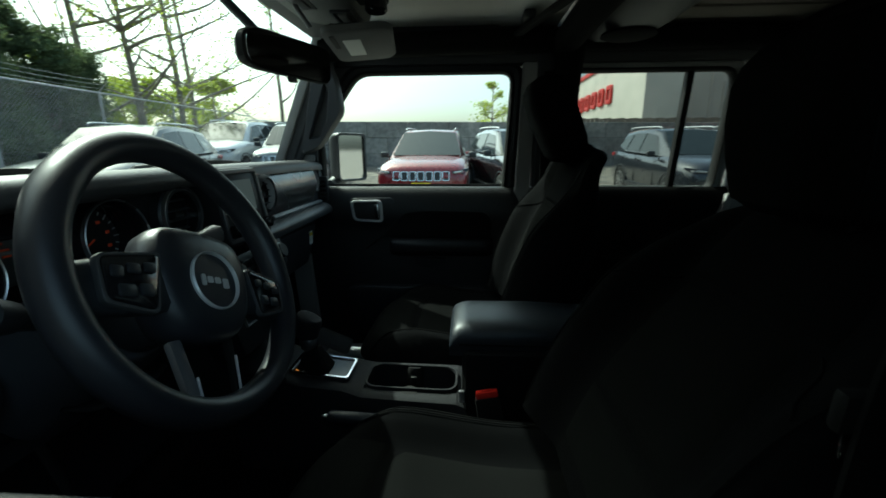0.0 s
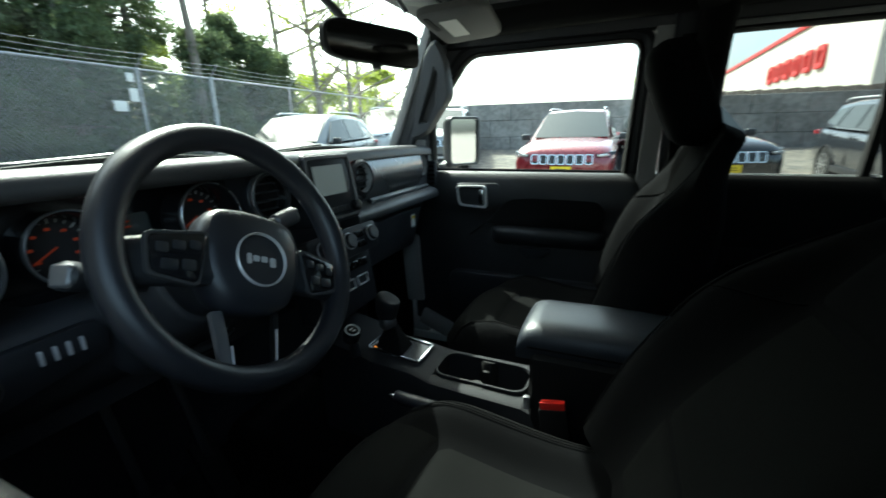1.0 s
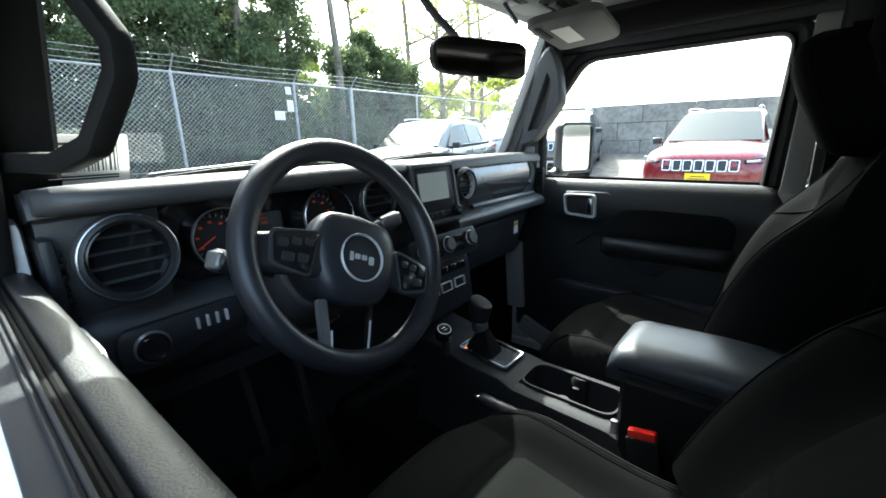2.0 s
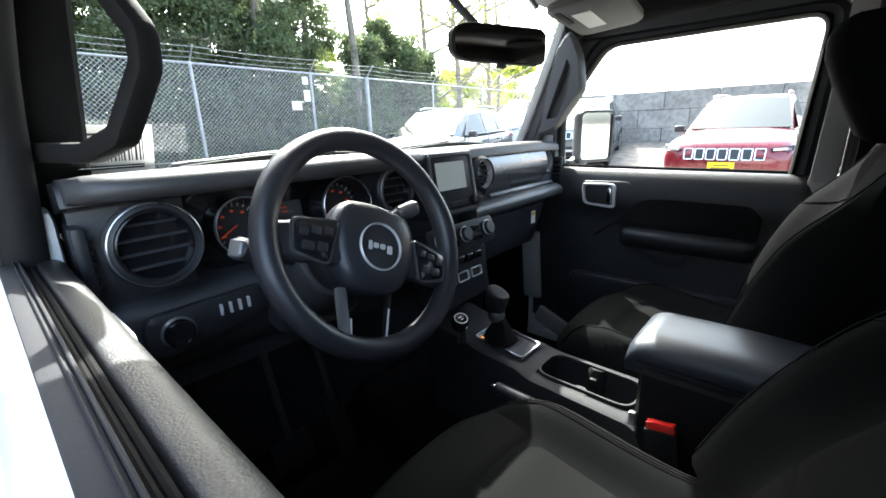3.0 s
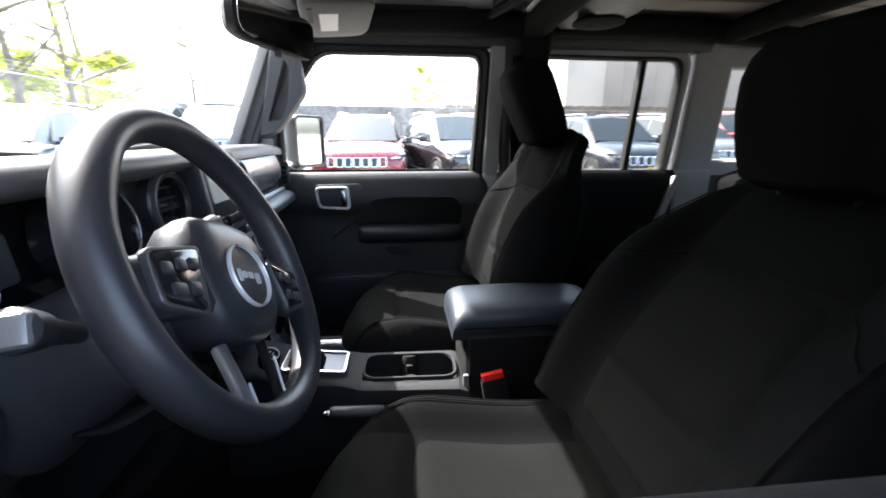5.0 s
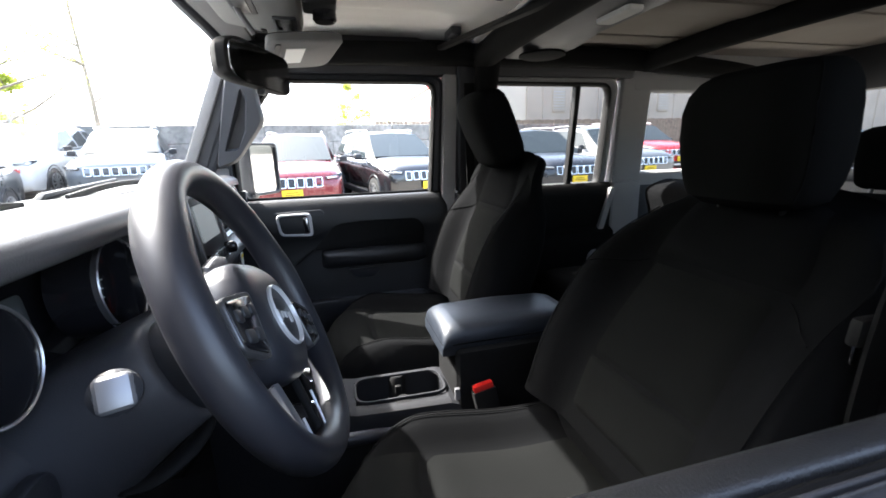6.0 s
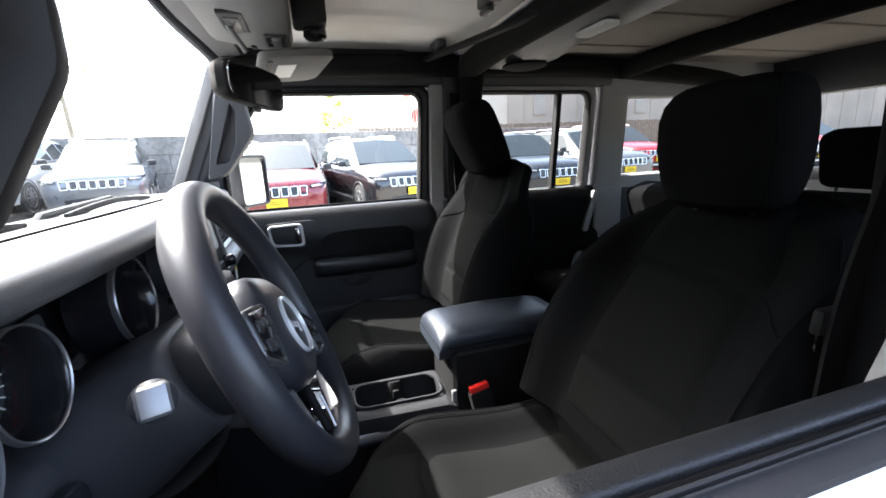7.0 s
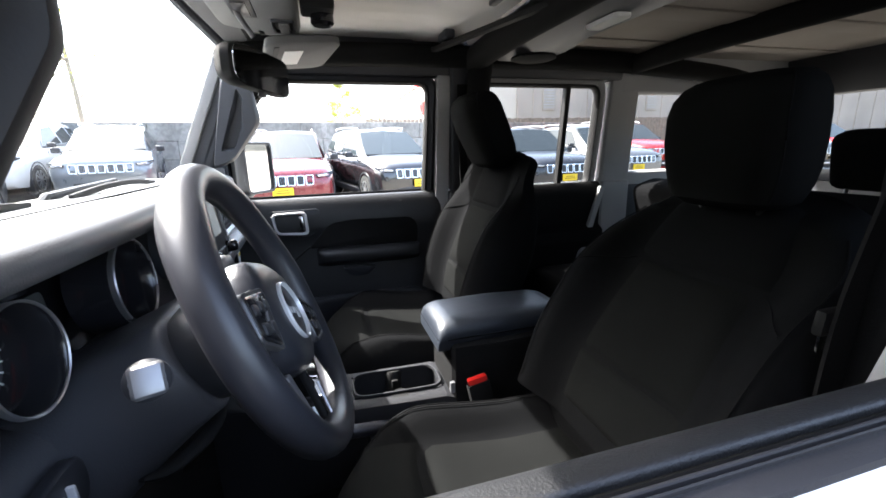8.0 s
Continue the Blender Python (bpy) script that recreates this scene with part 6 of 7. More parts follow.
    box(bm, (cx, -0.50 + dy, 0.82), (0.44, 0.10, 0.14), 0.03, 3)
    part("hinge_cover", bm, M_FABRIC, ob)
    return ob


make_front_seat(-0.350, "black cloth driver seat with charcoal inserts, leaning back", 0.008, -0.030, 0.040, 0.60, 0.92, 0.93, 0.006)
make_front_seat(0.37, "black cloth passenger seat with charcoal inserts", 0.020, rise=0.012, square=1.0, nod=0.18)


def make_rear_seat():
    ob = thing("rear_bench", "black cloth rear bench with head restraints", "car seat", (0, -1.3, 0.6))
    bm = bmesh.new()
    for cx, w in ((-0.26, 0.70), (0.38, 0.50)):
        box(bm, (cx * 1.0, -1.12, 0.84), (w, 0.50, 0.14), 0.05, 4)
    part("cushion", bm, M_FABRIC, ob)
    for cx, w in ((-0.26, 0.70), (0.38, 0.50)):
        bm = bmesh.new()
        box(bm, (cx, -1.46, 1.00), (w, 0.14, 0.50), 0.05, 4, rot=(-16, 0, 0))
        part("backrest", bm, M_FABRIC, ob)
    for cx in (-0.44, -0.10, 0.40):
        bm = bmesh.new()
        box(bm, (cx, -1.54, 1.335), (0.22, 0.09, 0.17), 0.04, 4, rot=(-12, 0, 0))
        h = part("head_restraint", bm, M_FABRIC, ob)
        for s in (-1, 1):
            bm = bmesh.new()
            tube(bm, [(cx + s * 0.06, -1.535, 1.27), (cx + s * 0.06, -1.51, 1.20)], 0.006, 8, up=(0, 1, 0))
            part("post", bm, M_DARKSILVER, h)


make_rear_seat()


def make_belts():
    # buckles beside the console
    ob = thing("seat_belt_buckle", "black seat belt buckle with red release button", "seat belt buckle", (-0.09, -0.38, 0.78), group="seat belt buckles")
    bm = bmesh.new()
    bar(bm, (-0.100, -0.385, 0.76), (-0.086, -0.365, 0.870), 0.054, 0.024, 0.006, up=(1, 0, 0))
    part("housing", bm, M_FOAM, ob)
    bm = bmesh.new()
    bar(bm, (-0.0868, -0.366, 0.864), (-0.0845, -0.3625, 0.882), 0.046, 0.017, 0.003, up=(1, 0, 0))
    part("release_button", bm, M_RED, ob, "red release button")
    ob.location += Vector((0.012, 0.006, 0.004))
    copy_thing(ob, Matrix.Translation(ob.location + Vector((0.235, -0.01, 0.0))))
    # driver's shoulder belt hanging by the pillar
    ob = thing("seat_belt", "black seat belt hanging beside a middle pillar", "seat belt", (-0.64, -0.60, 1.0), group="seat belts")
    bm = bmesh.new()
    pts = spline([(-0.640, -0.580, 1.62), (-0.625, -0.578, 1.40), (-0.602, -0.575, 1.20), (-0.600, -0.580, 0.95), (-0.62, -0.60, 0.70)], 6)
    loft(bm, [[p + Vector((0.002, 0.020, 0)), p + Vector((0.002, -0.020, 0.0)), p + Vector((-0.002, -0.020, 0)), p + Vector((-0.002, 0.020, 0.0))] for p in pts])
    part("webbing", bm, M_FOAM, ob, "black belt webbing")
    bm = bmesh.new()
    bar(bm, (-0.592, -0.566, 1.192), (-0.594, -0.566, 1.222), 0.036, 0.012, 0.005, up=(1, 0, 0))
    part("tongue_grip", bm, M_RUBBER, ob)
    bm = bmesh.new()
    box(bm, (-0.590, -0.564, 1.180), (0.003, 0.010, 0.020), 0.001)
    part("tongue", bm, M_CHROME, ob, "bright metal tongue")
    bm = bmesh.new()
    lathe(bm, [(0.032, 0), (0.030, 0.012), (0.001, 0.015)], facing((-0.655, -0.585, 1.63), (1, 0, 0)), 20)
    part("upper_anchor", bm, M_PLASTIC, ob)
    copy = thing("seat_belt", "black seat belt hanging beside a middle pillar", "seat belt", (0.64, -0.60, 1.0), group="seat belts")
    bm = bmesh.new()
    loft(bm, [[Vector((-p.x, p.y, p.z)) + Vector((-0.002, 0.020, 0)), Vector((-p.x, p.y, p.z)) + Vector((-0.002, -0.020, 0.0)), Vector((-p.x, p.y, p.z)) + Vector((0.002, -0.020, 0)), Vector((-p.x, p.y, p.z)) + Vector((0.002, 0.020, 0.0))] for p in pts])
    part("webbing", bm, M_FOAM, copy)


make_belts()


def make_pedals():
    for x, w, nm, lab in ((-0.40, 0.10, "brake_pedal", "black rubber brake pedal under the column"), (-0.27, 0.055, "accelerator_pedal", "black plastic accelerator pedal by the tunnel")):
        ob = thing(nm, lab, "pedal", (x, 0.36, 0.62))
        bm = bmesh.new()
        box(bm, (x, 0.34, 0.66), (w, 0.02, 0.07 if w > 0.06 else 0.15), 0.008, rot=(-30, 0, 0))
        part("pad", bm, M_RUBBER, ob)
        bm = bmesh.new()
        bar(bm, (x, 0.35, 0.67), (x, 0.44, 0.92), 0.02, 0.02, 0.004)
        part("arm", bm, M_PLASTIC, ob)


make_pedals()


# ---------------- parked vehicles ----------------
def make_suv(name_label, paint, x, y, turn, grille=True, plate_on=True, scale=1.0, dark_trim=True):
    """A parked crossover; built with its nose at the origin looking along -x, then set down."""
    ob = thing("parked_suv", name_label, "car", (0, 0, 0), group="parked cars")
    L, W = 4.62, 0.92
    # lower body: stations from nose to tail; (x, half width, sill z, waist z, deck z, crown)
    st = [(0.00, 0.70, 0.42, 0.62, 0.76), (0.03, 0.80, 0.34, 0.66, 0.88), (0.12, 0.86, 0.28, 0.70, 0.96), (0.35, 0.905, 0.26, 0.76, 1.02), (0.9, 0.915, 0.27, 0.80, 1.08),
          (1.30, 0.92, 0.28, 0.82, 1.115), (1.7, 0.92, 0.28, 0.82, 1.09), (3.2, 0.92, 0.28, 0.84, 1.11), (4.1, 0.91, 0.30, 0.85, 1.13), (4.5, 0.87, 0.36, 0.84, 1.13), (4.62, 0.78, 0.45, 0.80, 1.08)]
    bm = bmesh.new()
    rings = []
    for sx, w, z0, z1, z2 in st:
        half = [(0.0, z2 + 0.025), (w * 0.45, z2 + 0.02), (w * 0.74, z2), (w * 0.90, z2 - 0.045), (w * 0.985, lerp(z2, z1, 0.55)), (w, z1), (w * 0.985, lerp(z1, z0, 0.6)), (w * 0.93, z0), (w * 0.55, z0 - 0.04), (0.0, z0 - 0.04)]
        rings.append([(sx, yy, zz) for yy, zz in half] + [(sx, -yy, zz) for yy, zz in reversed(half[1:-1])])
    loft(bm, rings)
    body = part("body", bm, paint, ob, angle=40)
    # cabin
    cab = [(1.22, 0.80, 1.07, 0.72, 1.09), (2.05, 0.83, 1.09, 0.63, 1.60), (2.5, 0.84, 1.10, 0.64, 1.655), (3.4, 0.84, 1.11, 0.63, 1.645), (4.15, 0.82, 1.12, 0.60, 1.58), (4.52, 0.78, 1.12, 0.66, 1.16)]
    bm = bmesh.new()
    rings = []
    for sx, wb, zb, wt, zt in cab:
        rings.append([(sx, wb, zb), (sx, lerp(wb, wt, 0.97), lerp(zb, zt, 0.93)), (sx, wt * 0.90, zt), (sx, 0, zt + 0.02), (sx, -wt * 0.90, zt), (sx, -lerp(wb, wt, 0.97), lerp(zb, zt, 0.93)), (sx, -wb, zb)])
    loft(bm, rings)
    part("roof", bm, paint, ob, angle=40)
    def quad(nm, pts, mat, push, label=""):
        bm = bmesh.new()
        vs = [Vector(p) for p in pts]
        loft(bm, [[v + Vector(push) * 0.2 for v in vs], [v + Vector(push) for v in vs]])
        return part(nm, bm, mat, ob, label)
    a, b = cab[0], cab[1]
    quad("windscreen", [(lerp(a[0], b[0], 0.05), 0.74, 1.115), (lerp(a[0], b[0], 0.96), 0.60, 1.585), (lerp(a[0], b[0], 1.0), 0, 1.625), (lerp(a[0], b[0], 0.96), -0.60, 1.585), (lerp(a[0], b[0], 0.05), -0.74, 1.115), (lerp(a[0], b[0], -0.02), 0, 1.12)], M_CARGLASS, (-0.022, 0, 0.014), "dark windscreen reflecting the sky")
    for s in (-1, 1):
        def sp(x, u):
            for c0, c1 in zip(cab, cab[1:]):
                if c0[0] <= x <= c1[0]:
                    k = (x - c0[0]) / (c1[0] - c0[0])
                    wb, zb, wt, zt = (lerp(c0[i], c1[i], k) for i in (1, 2, 3, 4))
                    return (x, s * lerp(wb, lerp(wb, wt, 0.97), u), lerp(zb, lerp(zb, zt, 0.93), u))
        quad("side_window", [sp(1.62, 0.08), sp(2.12, 0.86), sp(2.66, 0.90), sp(2.66, 0.06)], M_CARGLASS, (0, s * 0.012, 0))
        quad("side_window", [sp(2.74, 0.06), sp(2.74, 0.90), sp(3.46, 0.90), sp(3.52, 0.06)], M_CARGLASS, (0, s * 0.012, 0))
        quad("side_window", [sp(3.60, 0.08), sp(3.56, 0.88), sp(4.02, 0.84), sp(4.25, 0.30)], M_CARGLASS, (0, s * 0.012, 0))
        # wheels and arches
        for wx in (0.88, 3.62):
            m = facing((wx, s * 0.80, 0.36), (0, s, 0))
            bm = bmesh.new()
            lathe(bm, [(0.42, 0.0), (0.425, 0.118), (0.40, 0.124), (0.40, 0.0)], m, 28, closed=True)
            part("wheel_arch", bm, M_PLASTIC, ob)
            bm = bmesh.new()
            lathe(bm, [(0.22, -0.10), (0.345, -0.10), (0.36, -0.08), (0.36, 0.09), (0.345, 0.115), (0.23, 0.115)], m, 32)
            wheel = part("wheel", bm, M_TYRE, ob, "black tyre on an alloy rim")
            bm = bmesh.new()
            lathe(bm, [(0.235, 0.112), (0.24, 0.122), (0.215, 0.124), (0.205, 0.118)], m, 32, closed=True)
            for k in range(10):
                aa = k * math.tau / 10
                bar(bm, m @ Vector((0.03 * math.cos(aa), 0.03 * math.sin(aa), 0.125)), m @ Vector((0.215 * math.cos(aa), 0.215 * math.sin(aa), 0.119)), 0.03, 0.015, 0, up=(0, s, 0))
            lathe(bm, [(0.05, 0.118), (0.048, 0.134), (0.001, 0.136)], m, 16)
            part("rim", bm, M_RIM, wheel)
        # sills, mirrors, rails, handles, lamps
        bm = bmesh.new()
        box(bm, (2.25, s * 0.905, 0.33), (1.95, 0.05, 0.13), 0.02)
        part("sill_cladding", bm, M_PLASTIC, ob)
        bm = bmesh.new()
        box(bm, (1.62, s * 1.00, 1.12), (0.11, 0.17, 0.13), 0.04, 3)
        box(bm, (1.66, s * 0.89, 1.08), (0.07, 0.12, 0.03), 0.01)
        part("door_mirror", bm, M_PLASTIC if dark_trim else paint, ob)
        bm = bmesh.new()
        tube(bm, spline([(2.20, s * 0.575, 1.635), (2.35, s * 0.575, 1.70), (3.9, s * 0.56, 1.695), (4.1, s * 0.55, 1.61)], 4), 0.016, 8)
        part("roof_rack_rail", bm, M_SILVER, ob, "bright roof rail")
        for hx in (2.50, 3.36):
            bm = bmesh.new()
            box(bm, (hx, s * 0.925, 0.955), (0.20, 0.03, 0.028), 0.01)
            part("door_handle", bm, paint, ob)
        bm = bmesh.new()
        loft(bm, [[(0.045, s * 0.585, 0.885), (0.10, s * 0.74, 0.905), (0.30, s * 0.875, 0.93), (0.30, s * 0.885, 0.89), (0.10, s * 0.80, 0.83), (0.035, s * 0.60, 0.84)],
                  [(0.000, s * 0.585, 0.885), (0.065, s * 0.76, 0.905), (0.27, s * 0.90, 0.93), (0.27, s * 0.91, 0.89), (0.065, s * 0.82, 0.83), (-0.012, s * 0.60, 0.84)]])
        lamp = part("headlamp", bm, M_GLOSSBLACK, ob, "slim headlamp")
        bm = bmesh.new()
        bar(bm, (-0.006, s * 0.62, 0.862), (0.050, s * 0.79, 0.875), 0.03, 0.036, 0.010)
        part("lamp_lens", bm, M_LAMP, lamp)
        bm = bmesh.new()
        box(bm, (0.085, s * 0.70, 0.52), (0.06, 0.16, 0.09), 0.02)
        part("fog_lamp", bm, M_GLOSSBLACK, ob)
        bm = bmesh.new()
        box(bm, (4.52, s * 0.76, 1.0), (0.14, 0.20, 0.11), 0.03)
        part("tail_lamp", bm, PAINTS["bright"], ob)
    # door gaps
    for s in (-1, 1):
        bm = bmesh.new()
        for gx in (1.60, 2.70, 3.50):
            bar(bm, (gx, s * 0.917, 0.42), (gx + (0.02 if gx < 3.4 else 0.1), s * 0.905, 1.07), 0.008, 0.012, 0, up=(0, s, 0))
        part("door_gap", bm, M_RUBBER, ob)
    # bumper, seven-slot grille and number plate
    bm = bmesh.new()
    loft(bm, [[(xx, -0.66, z), (xx - 0.05, -0.5, z), (xx - 0.075, 0, z), (xx - 0.05, 0.5, z), (xx, 0.66, z), (xx + 0.2, 0.6, z), (xx + 0.2, -0.6, z)] for xx, z in ((0.10, 0.30), (0.045, 0.36), (0.045, 0.50), (0.09, 0.54))])
    part("lower_bumper", bm, M_PLASTIC, ob)
    bm = bmesh.new()
    box(bm, (-0.032, 0, 0.42), (0.02, 0.80, 0.05), 0.008)
    part("skid_trim", bm, M_SILVER, ob)
    if grille:
        for k in range(7):
            gy = (k - 3) * 0.158
            bm = bmesh.new()
            xx = -0.045 + 0.040 * (gy / 0.48) ** 2
            o = rounded([(-0.073, 0.092), (0.073, 0.092), (0.068, -0.092), (-0.068, -0.092)], 0.024, 3)
            i = rounded([(-0.054, 0.076), (0.054, 0.076), (0.050, -0.076), (-0.050, -0.076)], 0.016, 3)
            m = facing((xx + 0.03, gy, 0.79), (-1, 0, 0.22))
            frame_plate(bm, o, i, m, 0.030, 0.006)
            g = part("grille_slot", bm, M_CHROME, ob, "bright framed grille slot")
            bm = bmesh.new()
            plate(bm, i, m, 0.016)
            part("slot_mesh", bm, M_GLOSSBLACK, g)
    if plate_on:
        bm = bmesh.new()
        box(bm, (-0.048, 0.0, 0.60), (0.012, 0.36, 0.15), 0.004)
        p = part("number_plate", bm, M_YELLOW, ob, "yellow dealer plate")
        bm = bmesh.new()
        for bz, bw in ((0.625, 0.20), (0.585, 0.26)):
            box(bm, (-0.0550, 0.0, bz), (0.002, bw, 0.012), 0)
        part("plate_bar", bm, M_INK, p)
    bm = bmesh.new()
    bar(bm, (1.20, -0.6, 1.105), (1.30, 0.15, 1.135), 0.02, 0.012, 0)
    bar(bm, (1.20, 0.0, 1.115), (1.30, 0.62, 1.12), 0.02, 0.012, 0)
    part("wiper", bm, M_RUBBER, ob)
    slope = math.degrees(math.atan2(ground_height(x + 4.5, y) - ground_height(x, y), 4.5))
    ob.matrix_basis = pose(x, y, ground_height(x + 0.9, y), 0, -slope * 0.5, turn)
    return ob


make_suv("dark red crossover with bright seven-slot grille", PAINTS["red"], 7.15, 0.60, 0)
make_suv("black crossover with bright grille", PAINTS["black"], 7.55, -2.05, 13)
make_suv("graphite crossover with yellow dealer plate", PAINTS["navy"], 7.2, -5.30, 0)
make_suv("silver crossover parked in the row", PAINTS["silver"], 8.4, -8.15, 0)
make_suv("bright red crossover parked in the row", PAINTS["bright"], 10.2, -10.9, 0)
make_suv("dark grey crossover in front of the wall", PAINTS["grey"], 9.6, 4.30, 14, plate_on=False)
make_suv("pearl white crossover near the wall's end", PAINTS["white"], 10.2, 7.0, 6, plate_on=False)
make_suv("blue-grey crossover near the fence", PAINTS["steel"], 4.6, 5.55, 13, plate_on=False)
make_suv("black crossover at the row's end", PAINTS["black"], 8.7, -16.0, 0)
make_suv("bright red crossover at the row's end", PAINTS["bright"], 9.1, -19.0, 0)
make_suv("silver crossover behind the row's end", PAINTS["silver"], 13.5, -23.0, 0)


# ---------------- retaining wall ----------------
def make_wall():
    ob = thing("wall_east", "weathered grey concrete block retaining wall", "wall", (13.8, 0, 0.6), kind="structure")
    rng = random.Random(11)
    bm = bmesh.new()
    box(bm, (13.8 + 0.40, -4.5, 1.3), (0.5, 24, 2.0), 0)
    part("core", bm, M_CONCRETE, ob)
    for row in range(3):
        y = -16.0 - (0.75 if row % 2 else 0)
        z = 0.62 + row * 0.58
        while y < 7.2:
            w = 1.5
            bm = bmesh.new()
            box(bm, (13.8 + rng.uniform(-0.015, 0.015), y + w / 2, z + 0.285), (0.6, w - 0.012, 0.572), 0.012, 1)
            part("block", bm, M_CONCRETE, ob)
            y += w
    ob.matrix_basis = pose(15.4, 0.0, 0.63, 0, 0, 8)
    return ob


make_wall()


# ---------------- chain-link fence ----------------
def make_fence():
    ob = thing("chain_link_fence", "galvanised chain-link fence with dark privacy mesh and barbed wire", "fence", (2, 9, 0))
    y0, x0, x1, zt = 9.0, -9.0, 17.0, 2.80
    posts = [-8.0, -5.33, -2.67, -0.03, 2.62, 5.27, 7.0, 9.65, 12.3, 15.0]
    for px in posts:
        r = 0.055 if px == 7.0 else 0.032
        bm = bmesh.new()
        tube(bm, [(px, y0, -0.1), (px, y0, zt + 0.03)], r, 10, up=(0, 1, 0))
        p = part("post", bm, M_GALV, ob)
        bm = bmesh.new()
        tube(bm, [(px, y0, zt + 0.02), (px - 0.0, y0 - 0.28, zt + 0.28)], 0.014, 6, up=(1, 0, 0))
        part("barb_arm", bm, M_GALV, p)
    bm = bmesh.new()
    tube(bm, [(x0, y0, zt), (x1, y0, zt)], 0.022, 8)
    part("top_rail", bm, M_GALV, ob)
    for k in range(3):
        bm = bmesh.new()
        pts = []
        for a, b in zip(posts, posts[1:]):
            for j in range(6):
                u = j / 6
                pts.append((lerp(a, b, u), y0 - 0.08 - 0.09 * k, zt + 0.09 + 0.085 * k - 0.03 * math.sin(math.pi * u)))
        tube(bm, pts, 0.004, 4)
        part("barbed_wire", bm, M_GALV, ob)
    # woven wire
    verts, faces = [], []
    def strand(a, b, w):
        a, b = Vector(a), Vector(b)
        d = (b - a).normalized()
        n = Vector((d.z, 0, -d.x)) * w
        i = len(verts)
        for q in (a + n, a - n, b - n, b + n):
            verts.append(q)
        faces.append((i, i + 1, i + 2, i + 3))
    s, h = 0.085, zt - 0.02
    x = x0
    while x < x1:
        strand((x, y0 - 0.03, 0.0), (x + h, y0 - 0.03, h), 0.0032)
        strand((x, y0 - 0.028, h), (x + h, y0 - 0.028, 0.0), 0.0032)
        x += s
    me = bpy.data.meshes.new("woven_wire")
    me.from_pydata(verts, [], faces)
    me.materials.append(M_GALV)
    wire = new("woven_wire", me)
    wire.parent = ob
    wire.matrix_parent_inverse = ob.matrix_world.inverted()
    tagged(wire, "diamond woven steel wire", kind="stuff")
    # notices
    for px, pz, w, hh in ((4.80, 2.05, 0.26, 0.20), (5.10, 2.28, 0.17, 0.26), (5.08, 2.62, 0.15, 0.17), (0.2, 2.2, 0.3, 0.22), (0.62, 2.2, 0.3, 0.22)):
        n = thing("fence_notice", "white paper notice tied to the fence", "notice", (px, y0 - 0.04, pz), group="fence notices")
        bm = bmesh.new()
        box(bm, (px, y0 - 0.045, pz), (w, 0.006, hh), 0.001)
        part("sheet", bm, M_PAPER, n)


make_fence()


# ---------------- trees ----------------
def leaf_cloud(name, clumps, mat, size, seed, parent, per=60, droop=0.0):
    """Many small leaf quads in clumps round given centres (centre, radius)."""
    rng = np.random.default_rng(seed)
    allv, n = [], 0
    for c, r in clumps:
        k = per
        d = rng.normal(size=(k, 3))
        d /= np.linalg.norm(d, axis=1)[:, None]
        p = np.array(c) + d * (rng.random((k, 1)) ** 0.5) * np.array([r, r, r * 0.8])
        a = rng.normal(size=(k, 3))
        a /= np.linalg.norm(a, axis=1)[:, None]
        a[:, 2] -= droop
        b = np.cross(a, rng.normal(size=(k, 3)))
        b /= np.linalg.norm(b, axis=1)[:, None]
        s = size * (0.5 + rng.random((k, 1)))
        quad = np.stack([p - a * s, p + b * s * 0.5, p + a * s, p - b * s * 0.5], 1)
        allv.append(quad.reshape(-1, 3))
    v = np.concatenate(allv)
    f = np.arange(len(v)).reshape(-1, 4)
    me = bpy.data.meshes.new(name)
    me.from_pydata(v.tolist(), [], f.tolist())
    me.materials.append(mat)
    ob = new(name, me)
    ob.parent = parent
    ob.matrix_parent_inverse = parent.matrix_world.inverted()
    return ob


def make_conifer(x, y, h, r, seed, mat=None, low=0.6):
    ob = thing("evergreen_tree", "tall dark green evergreen tree behind the fence", "tree", (x, y, 0), group="evergreen trees")
    rng = random.Random(seed)
    bm = bmesh.new()
    tube(bm, [(x, y, -0.2), (x + 0.05, y, h * 0.5), (x, y, h * 0.98)], [0.17, 0.11, 0.02], 8, up=(0, 1, 0))
    part("trunk", bm, M_BARK, ob)
    bm = bmesh.new()
    clumps = []
    z = low
    while z < h:
        k = 1 - (z - low) / (h - low + 0.3)
        rr = r * (0.25 + 0.75 * k) * rng.uniform(0.75, 1.15)
        for j in range(7):
            a = rng.uniform(0, math.tau)
            tip = (x + rr * math.cos(a), y + rr * math.sin(a), z - 0.12 * rr)
            tube(bm, [(x, y, z), tip], [0.03, 0.006], 5, up=(0.3, 0.2, 1))
            for u in (0.45, 0.75, 1.0):
                clumps.append(((lerp(x, tip[0], u) + rng.uniform(-0.1, 0.1), lerp(y, tip[1], u), lerp(z, tip[2], u) + rng.uniform(-0.1, 0.1)), 0.22 + 0.22 * rng.random()))
        z += 0.38
    part("branch", bm, M_BARK, ob)
    leaf_cloud("crown", clumps, mat or M_LEAF, 0.046, seed, ob, 115, 0.4)


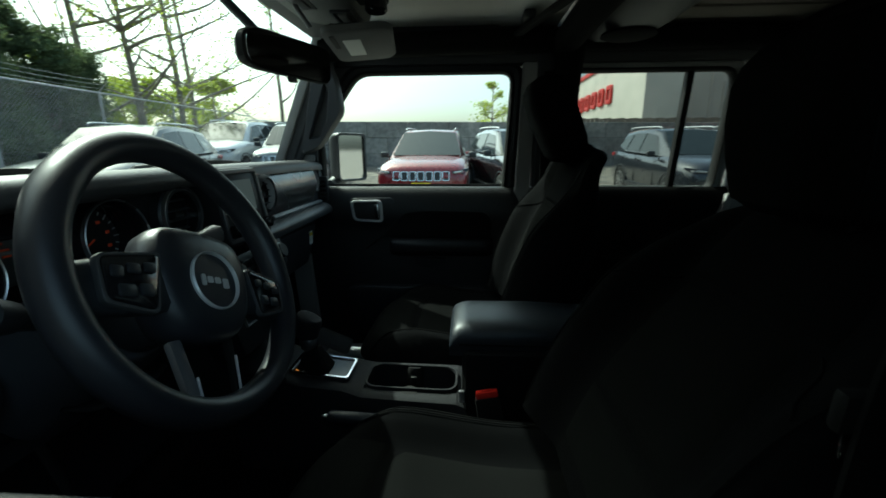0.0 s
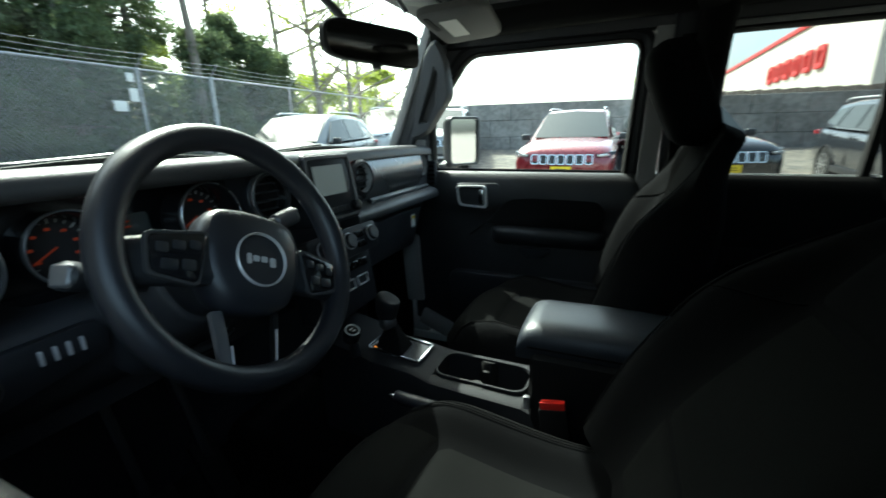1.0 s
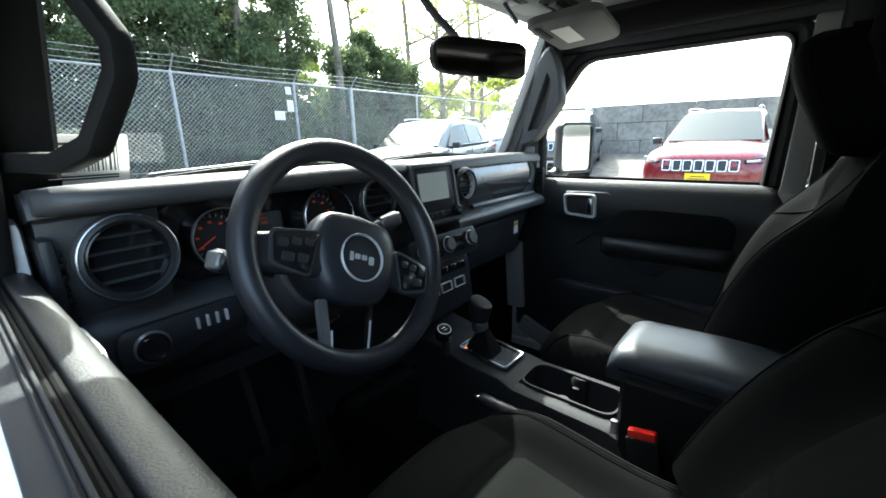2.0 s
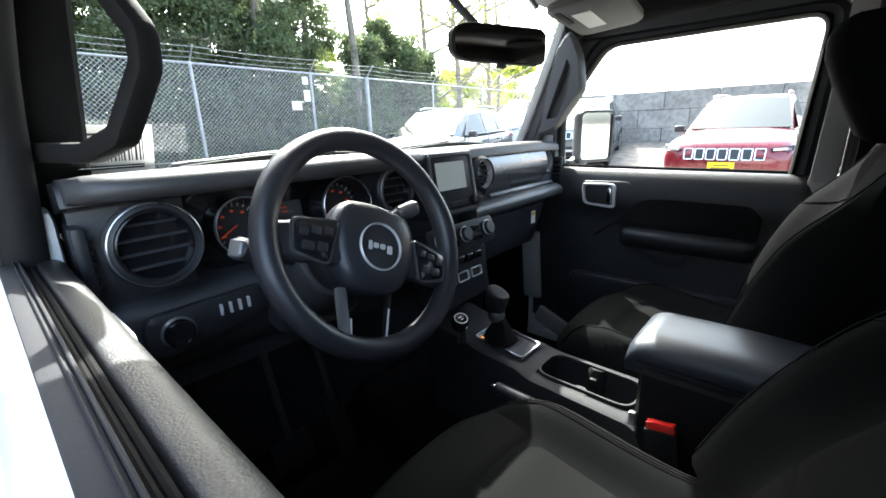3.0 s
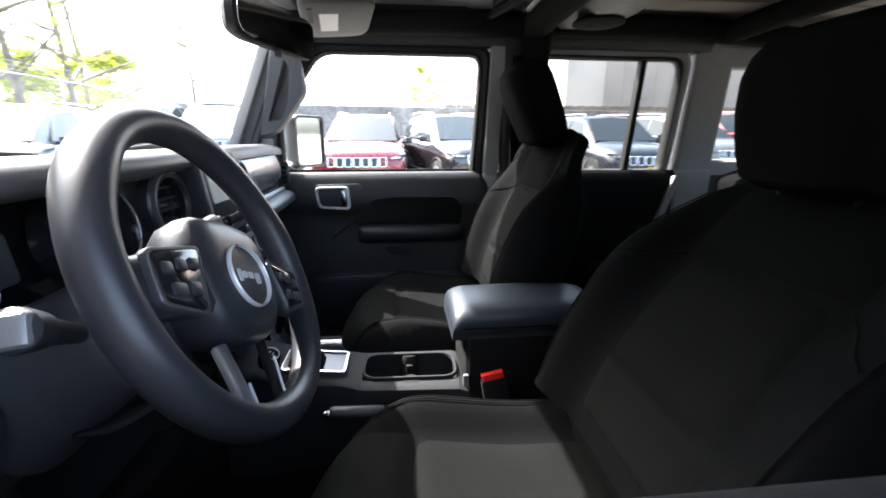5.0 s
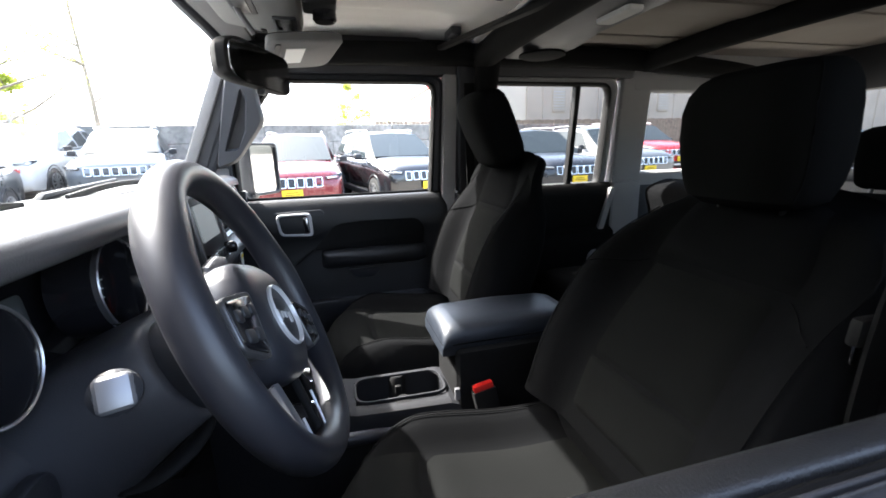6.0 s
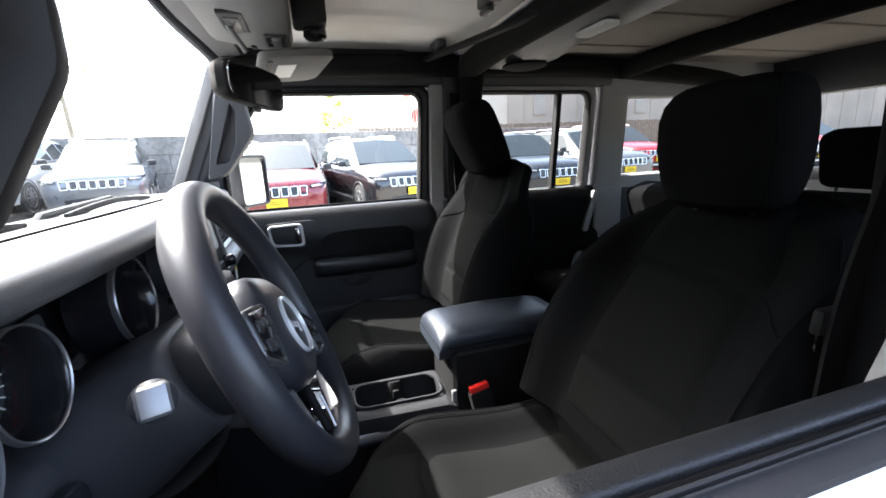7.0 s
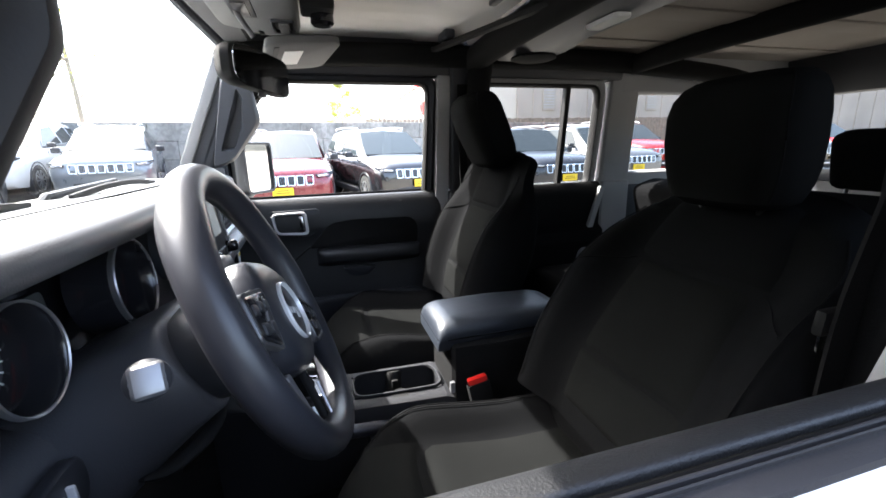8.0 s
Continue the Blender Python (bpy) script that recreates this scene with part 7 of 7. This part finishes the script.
def make_broadleaf(x, y, h, seed, mat, spread=2.2, leaves=16, trunk=0.13, size=0.07, fork=0.35):
    ob = thing("deciduous_tree", "thin deciduous tree with fresh yellow-green leaves", "tree", (x, y, 0), group="deciduous trees")
    rng = random.Random(seed)
    bm = bmesh.new()
    clumps = []
    top = Vector((x + rng.uniform(-0.3, 0.3), y, h))
    trunk_pts = spline([(x, y, -0.2), (x + 0.1, y, h * 0.35), (x - 0.08, y + 0.1, h * 0.7), top], 5)
    tube(bm, trunk_pts, [lerp(trunk, 0.02, k / (len(trunk_pts) - 1)) for k in range(len(trunk_pts))], 9, up=(0, 1, 0))
    part("trunk", bm, M_BARK, ob)
    bm = bmesh.new()
    for k in range(15):
        u = rng.uniform(fork, 0.96)
        p = trunk_pts[int(u * (len(trunk_pts) - 1))]
        a = rng.uniform(0, math.tau)
        l = spread * (1.15 - u) * rng.uniform(0.7, 1.3)
        q1 = p + Vector((math.cos(a) * l * 0.5, math.sin(a) * l * 0.5, l * 0.25))
        q2 = p + Vector((math.cos(a) * l, math.sin(a) * l, l * rng.uniform(0.3, 0.8)))
        tube(bm, spline([p, q1, q2], 4), [trunk * 0.45 * (1 - j / 9.5) for j in range(9)], 6, up=(0.3, 0.2, 1))
        for t in range(5):
            w = rng.uniform(0.35, 1)
            s = p.lerp(q2, w)
            e = s + Vector((rng.uniform(-1, 1), rng.uniform(-1, 1), rng.uniform(-0.2, 0.8))) * l * 0.35
            tube(bm, [s, e], [0.016, 0.004], 5, up=(0.3, 0.2, 1))
            clumps.append((tuple(e), 0.28 * l + 0.1))
            clumps.append((tuple(s.lerp(e, 0.5)), 0.2 * l + 0.1))
    part("limb", bm, M_BARK, ob)
    leaf_cloud("crown", clumps, mat, size, seed, ob, leaves, 0.2)


def make_trees():
    rng = random.Random(3)
    x = -8.0
    k = 0
    while x < 7.0:
        make_conifer(x, 10.6 + rng.uniform(-0.3, 0.9), rng.uniform(7.5, 9.5), rng.uniform(1.4, 1.9), 20 + k)
        x += rng.uniform(1.35, 1.8)
        k += 1
    for k, (x, h) in enumerate(((-6.6, 9.5), (-3.4, 10.5), (-0.6, 10.0), (2.3, 10.8), (4.9, 9.8))):
        make_conifer(x, 12.9 + rng.uniform(-0.4, 0.4), h, 1.9, 140 + k)
    # dense low growth behind the fence
    hedge = thing("undergrowth", "dense dark green undergrowth behind the fence", "bushes", (0, 10.5, 0))
    clumps = [((rng.uniform(-9, 8.5), rng.uniform(9.9, 12.0), rng.uniform(0.1, 2.6)), rng.uniform(0.35, 0.6)) for _ in range(420)]
    tagged(leaf_cloud("leaf", clumps, M_LEAF, 0.060, 5, hedge, 95, 0.2), "", kind="stuff")
    make_conifer(10.2, 10.9, 4.6, 1.2, 63)
    make_conifer(11.4, 11.2, 4.2, 1.2, 64)
    make_conifer(8.0, 10.4, 4.2, 1.2, 61)
    make_conifer(9.5, 11.4, 4.8, 1.4, 62)
    make_broadleaf(7.35, 10.0, 9.5, 71, M_LEAF, 1.2, 4, 0.16, 0.05, 0.55)
    make_broadleaf(10.2, 12.5, 9.0, 72, M_SPRING, 1.3, 14, 0.12)
    make_broadleaf(14.0, 11.5, 8.5, 73, M_SPRING, 3.4, 8, 0.17, 0.06, 0.28)
    for q, (tx, ty) in enumerate(((13.0, 15.0), (15.5, 16.0), (17.5, 14.0), (19.5, 16.5), (12.0, 18.0), (20.5, 12.5), (22.5, 15.5))):
        make_broadleaf(tx, ty, rng.uniform(4.0, 6.0), 80 + q, M_SPRING, 2.2, 22, 0.09, 0.10, 0.15)
    for q, (tx, ty, th) in enumerate(((15.5, 11.0, 11.0), (18.5, 12.5, 12.0), (13.0, 12.5, 12.5), (23.5, 10.5, 11.5))):
        make_broadleaf(tx, ty, th, 110 + q, M_SPRING, 4.6, 11, 0.14, 0.065, 0.22)
    make_broadleaf(34.0, -2.2, 6.6, 96, M_SPRING, 2.6, 12, 0.12, 0.10)


make_trees()


# ---------------- building ----------------
def make_building():
    ob = thing("showroom_building", "cream showroom with red edged roof and red sign", "building", (40, -20, 0))
    bm = bmesh.new()
    box(bm, (43.0, -42.5, 3.9), (35, 64, 7.8), 0.03)
    part("wall", bm, M_BUILDING, ob)
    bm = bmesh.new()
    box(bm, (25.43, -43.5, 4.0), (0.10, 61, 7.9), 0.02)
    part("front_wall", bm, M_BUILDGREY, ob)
    bm = bmesh.new()
    box(bm, (43.0, -10.42, 7.55), (35.2, 0.14, 0.30), 0.02)
    part("roof_band", bm, M_SIGNRED, ob, "red roof band")
    for k in range(6):
        bm = bmesh.new()
        o = rounded([(-0.62, 0.65), (0.62, 0.65), (0.62, -0.65), (-0.62, -0.65)], 0.3, 4)
        i = rounded([(-0.30, 0.36), (0.30, 0.36), (0.30, -0.36), (-0.30, -0.36)], 0.15, 4)
        frame_plate(bm, o, i, facing((31.8 + k * 1.9, -10.50, 5.25), (0, 1, 0)), 0.18, 0.02)
        part("sign_shape", bm, M_SIGNRED, ob, "red raised sign shape")
    for k in range(26):
        bm = bmesh.new()
        box(bm, (25.36, -14.2 - k * 2.1, 4.3), (0.08, 0.12, 7.2), 0.01)
        part("downpipe", bm, M_BUILDGREY, ob)
    for k in range(4):
        bm = bmesh.new()
        box(bm, (25.34, -15.3 - k * 4.2, 4.4), (0.10, 0.9, 1.5), 0.02)
        w = part("wall_vent", bm, M_BUILDGREY, ob)
        for j in range(7):
            bm = bmesh.new()
            box(bm, (25.28, -15.3 - k * 4.2, 3.85 + j * 0.18), (0.04, 0.8, 0.06), 0)
            part("louvre", bm, M_GALV, w)
    # timber screen in front of it
    f = thing("timber_fence", "weathered grey timber board fence", "fence", (20, -12, 0.9), group="")
    bm = bmesh.new()
    for k in range(110):
        box(bm, (20.0, -2.5 - k * 0.20, 1.85), (0.03, 0.185, 1.9 + 0.04 * math.sin(k * 2.1)), 0)
    part("board", bm, M_WOOD, f)


make_building()


# ---------------- unseen wall added to keep side light off the seats -----
def make_shade_wall():
    bm = bmesh.new()
    box(bm, (-1.95, 3.4, 1.6), (0.12, 7.4, 3.4), 0.01)
    ob = part("wall_west", bm, M_SHADEWALL)
    tagged(ob, "plain dark wall added out of view for shade", "wall", kind="structure")


make_shade_wall()
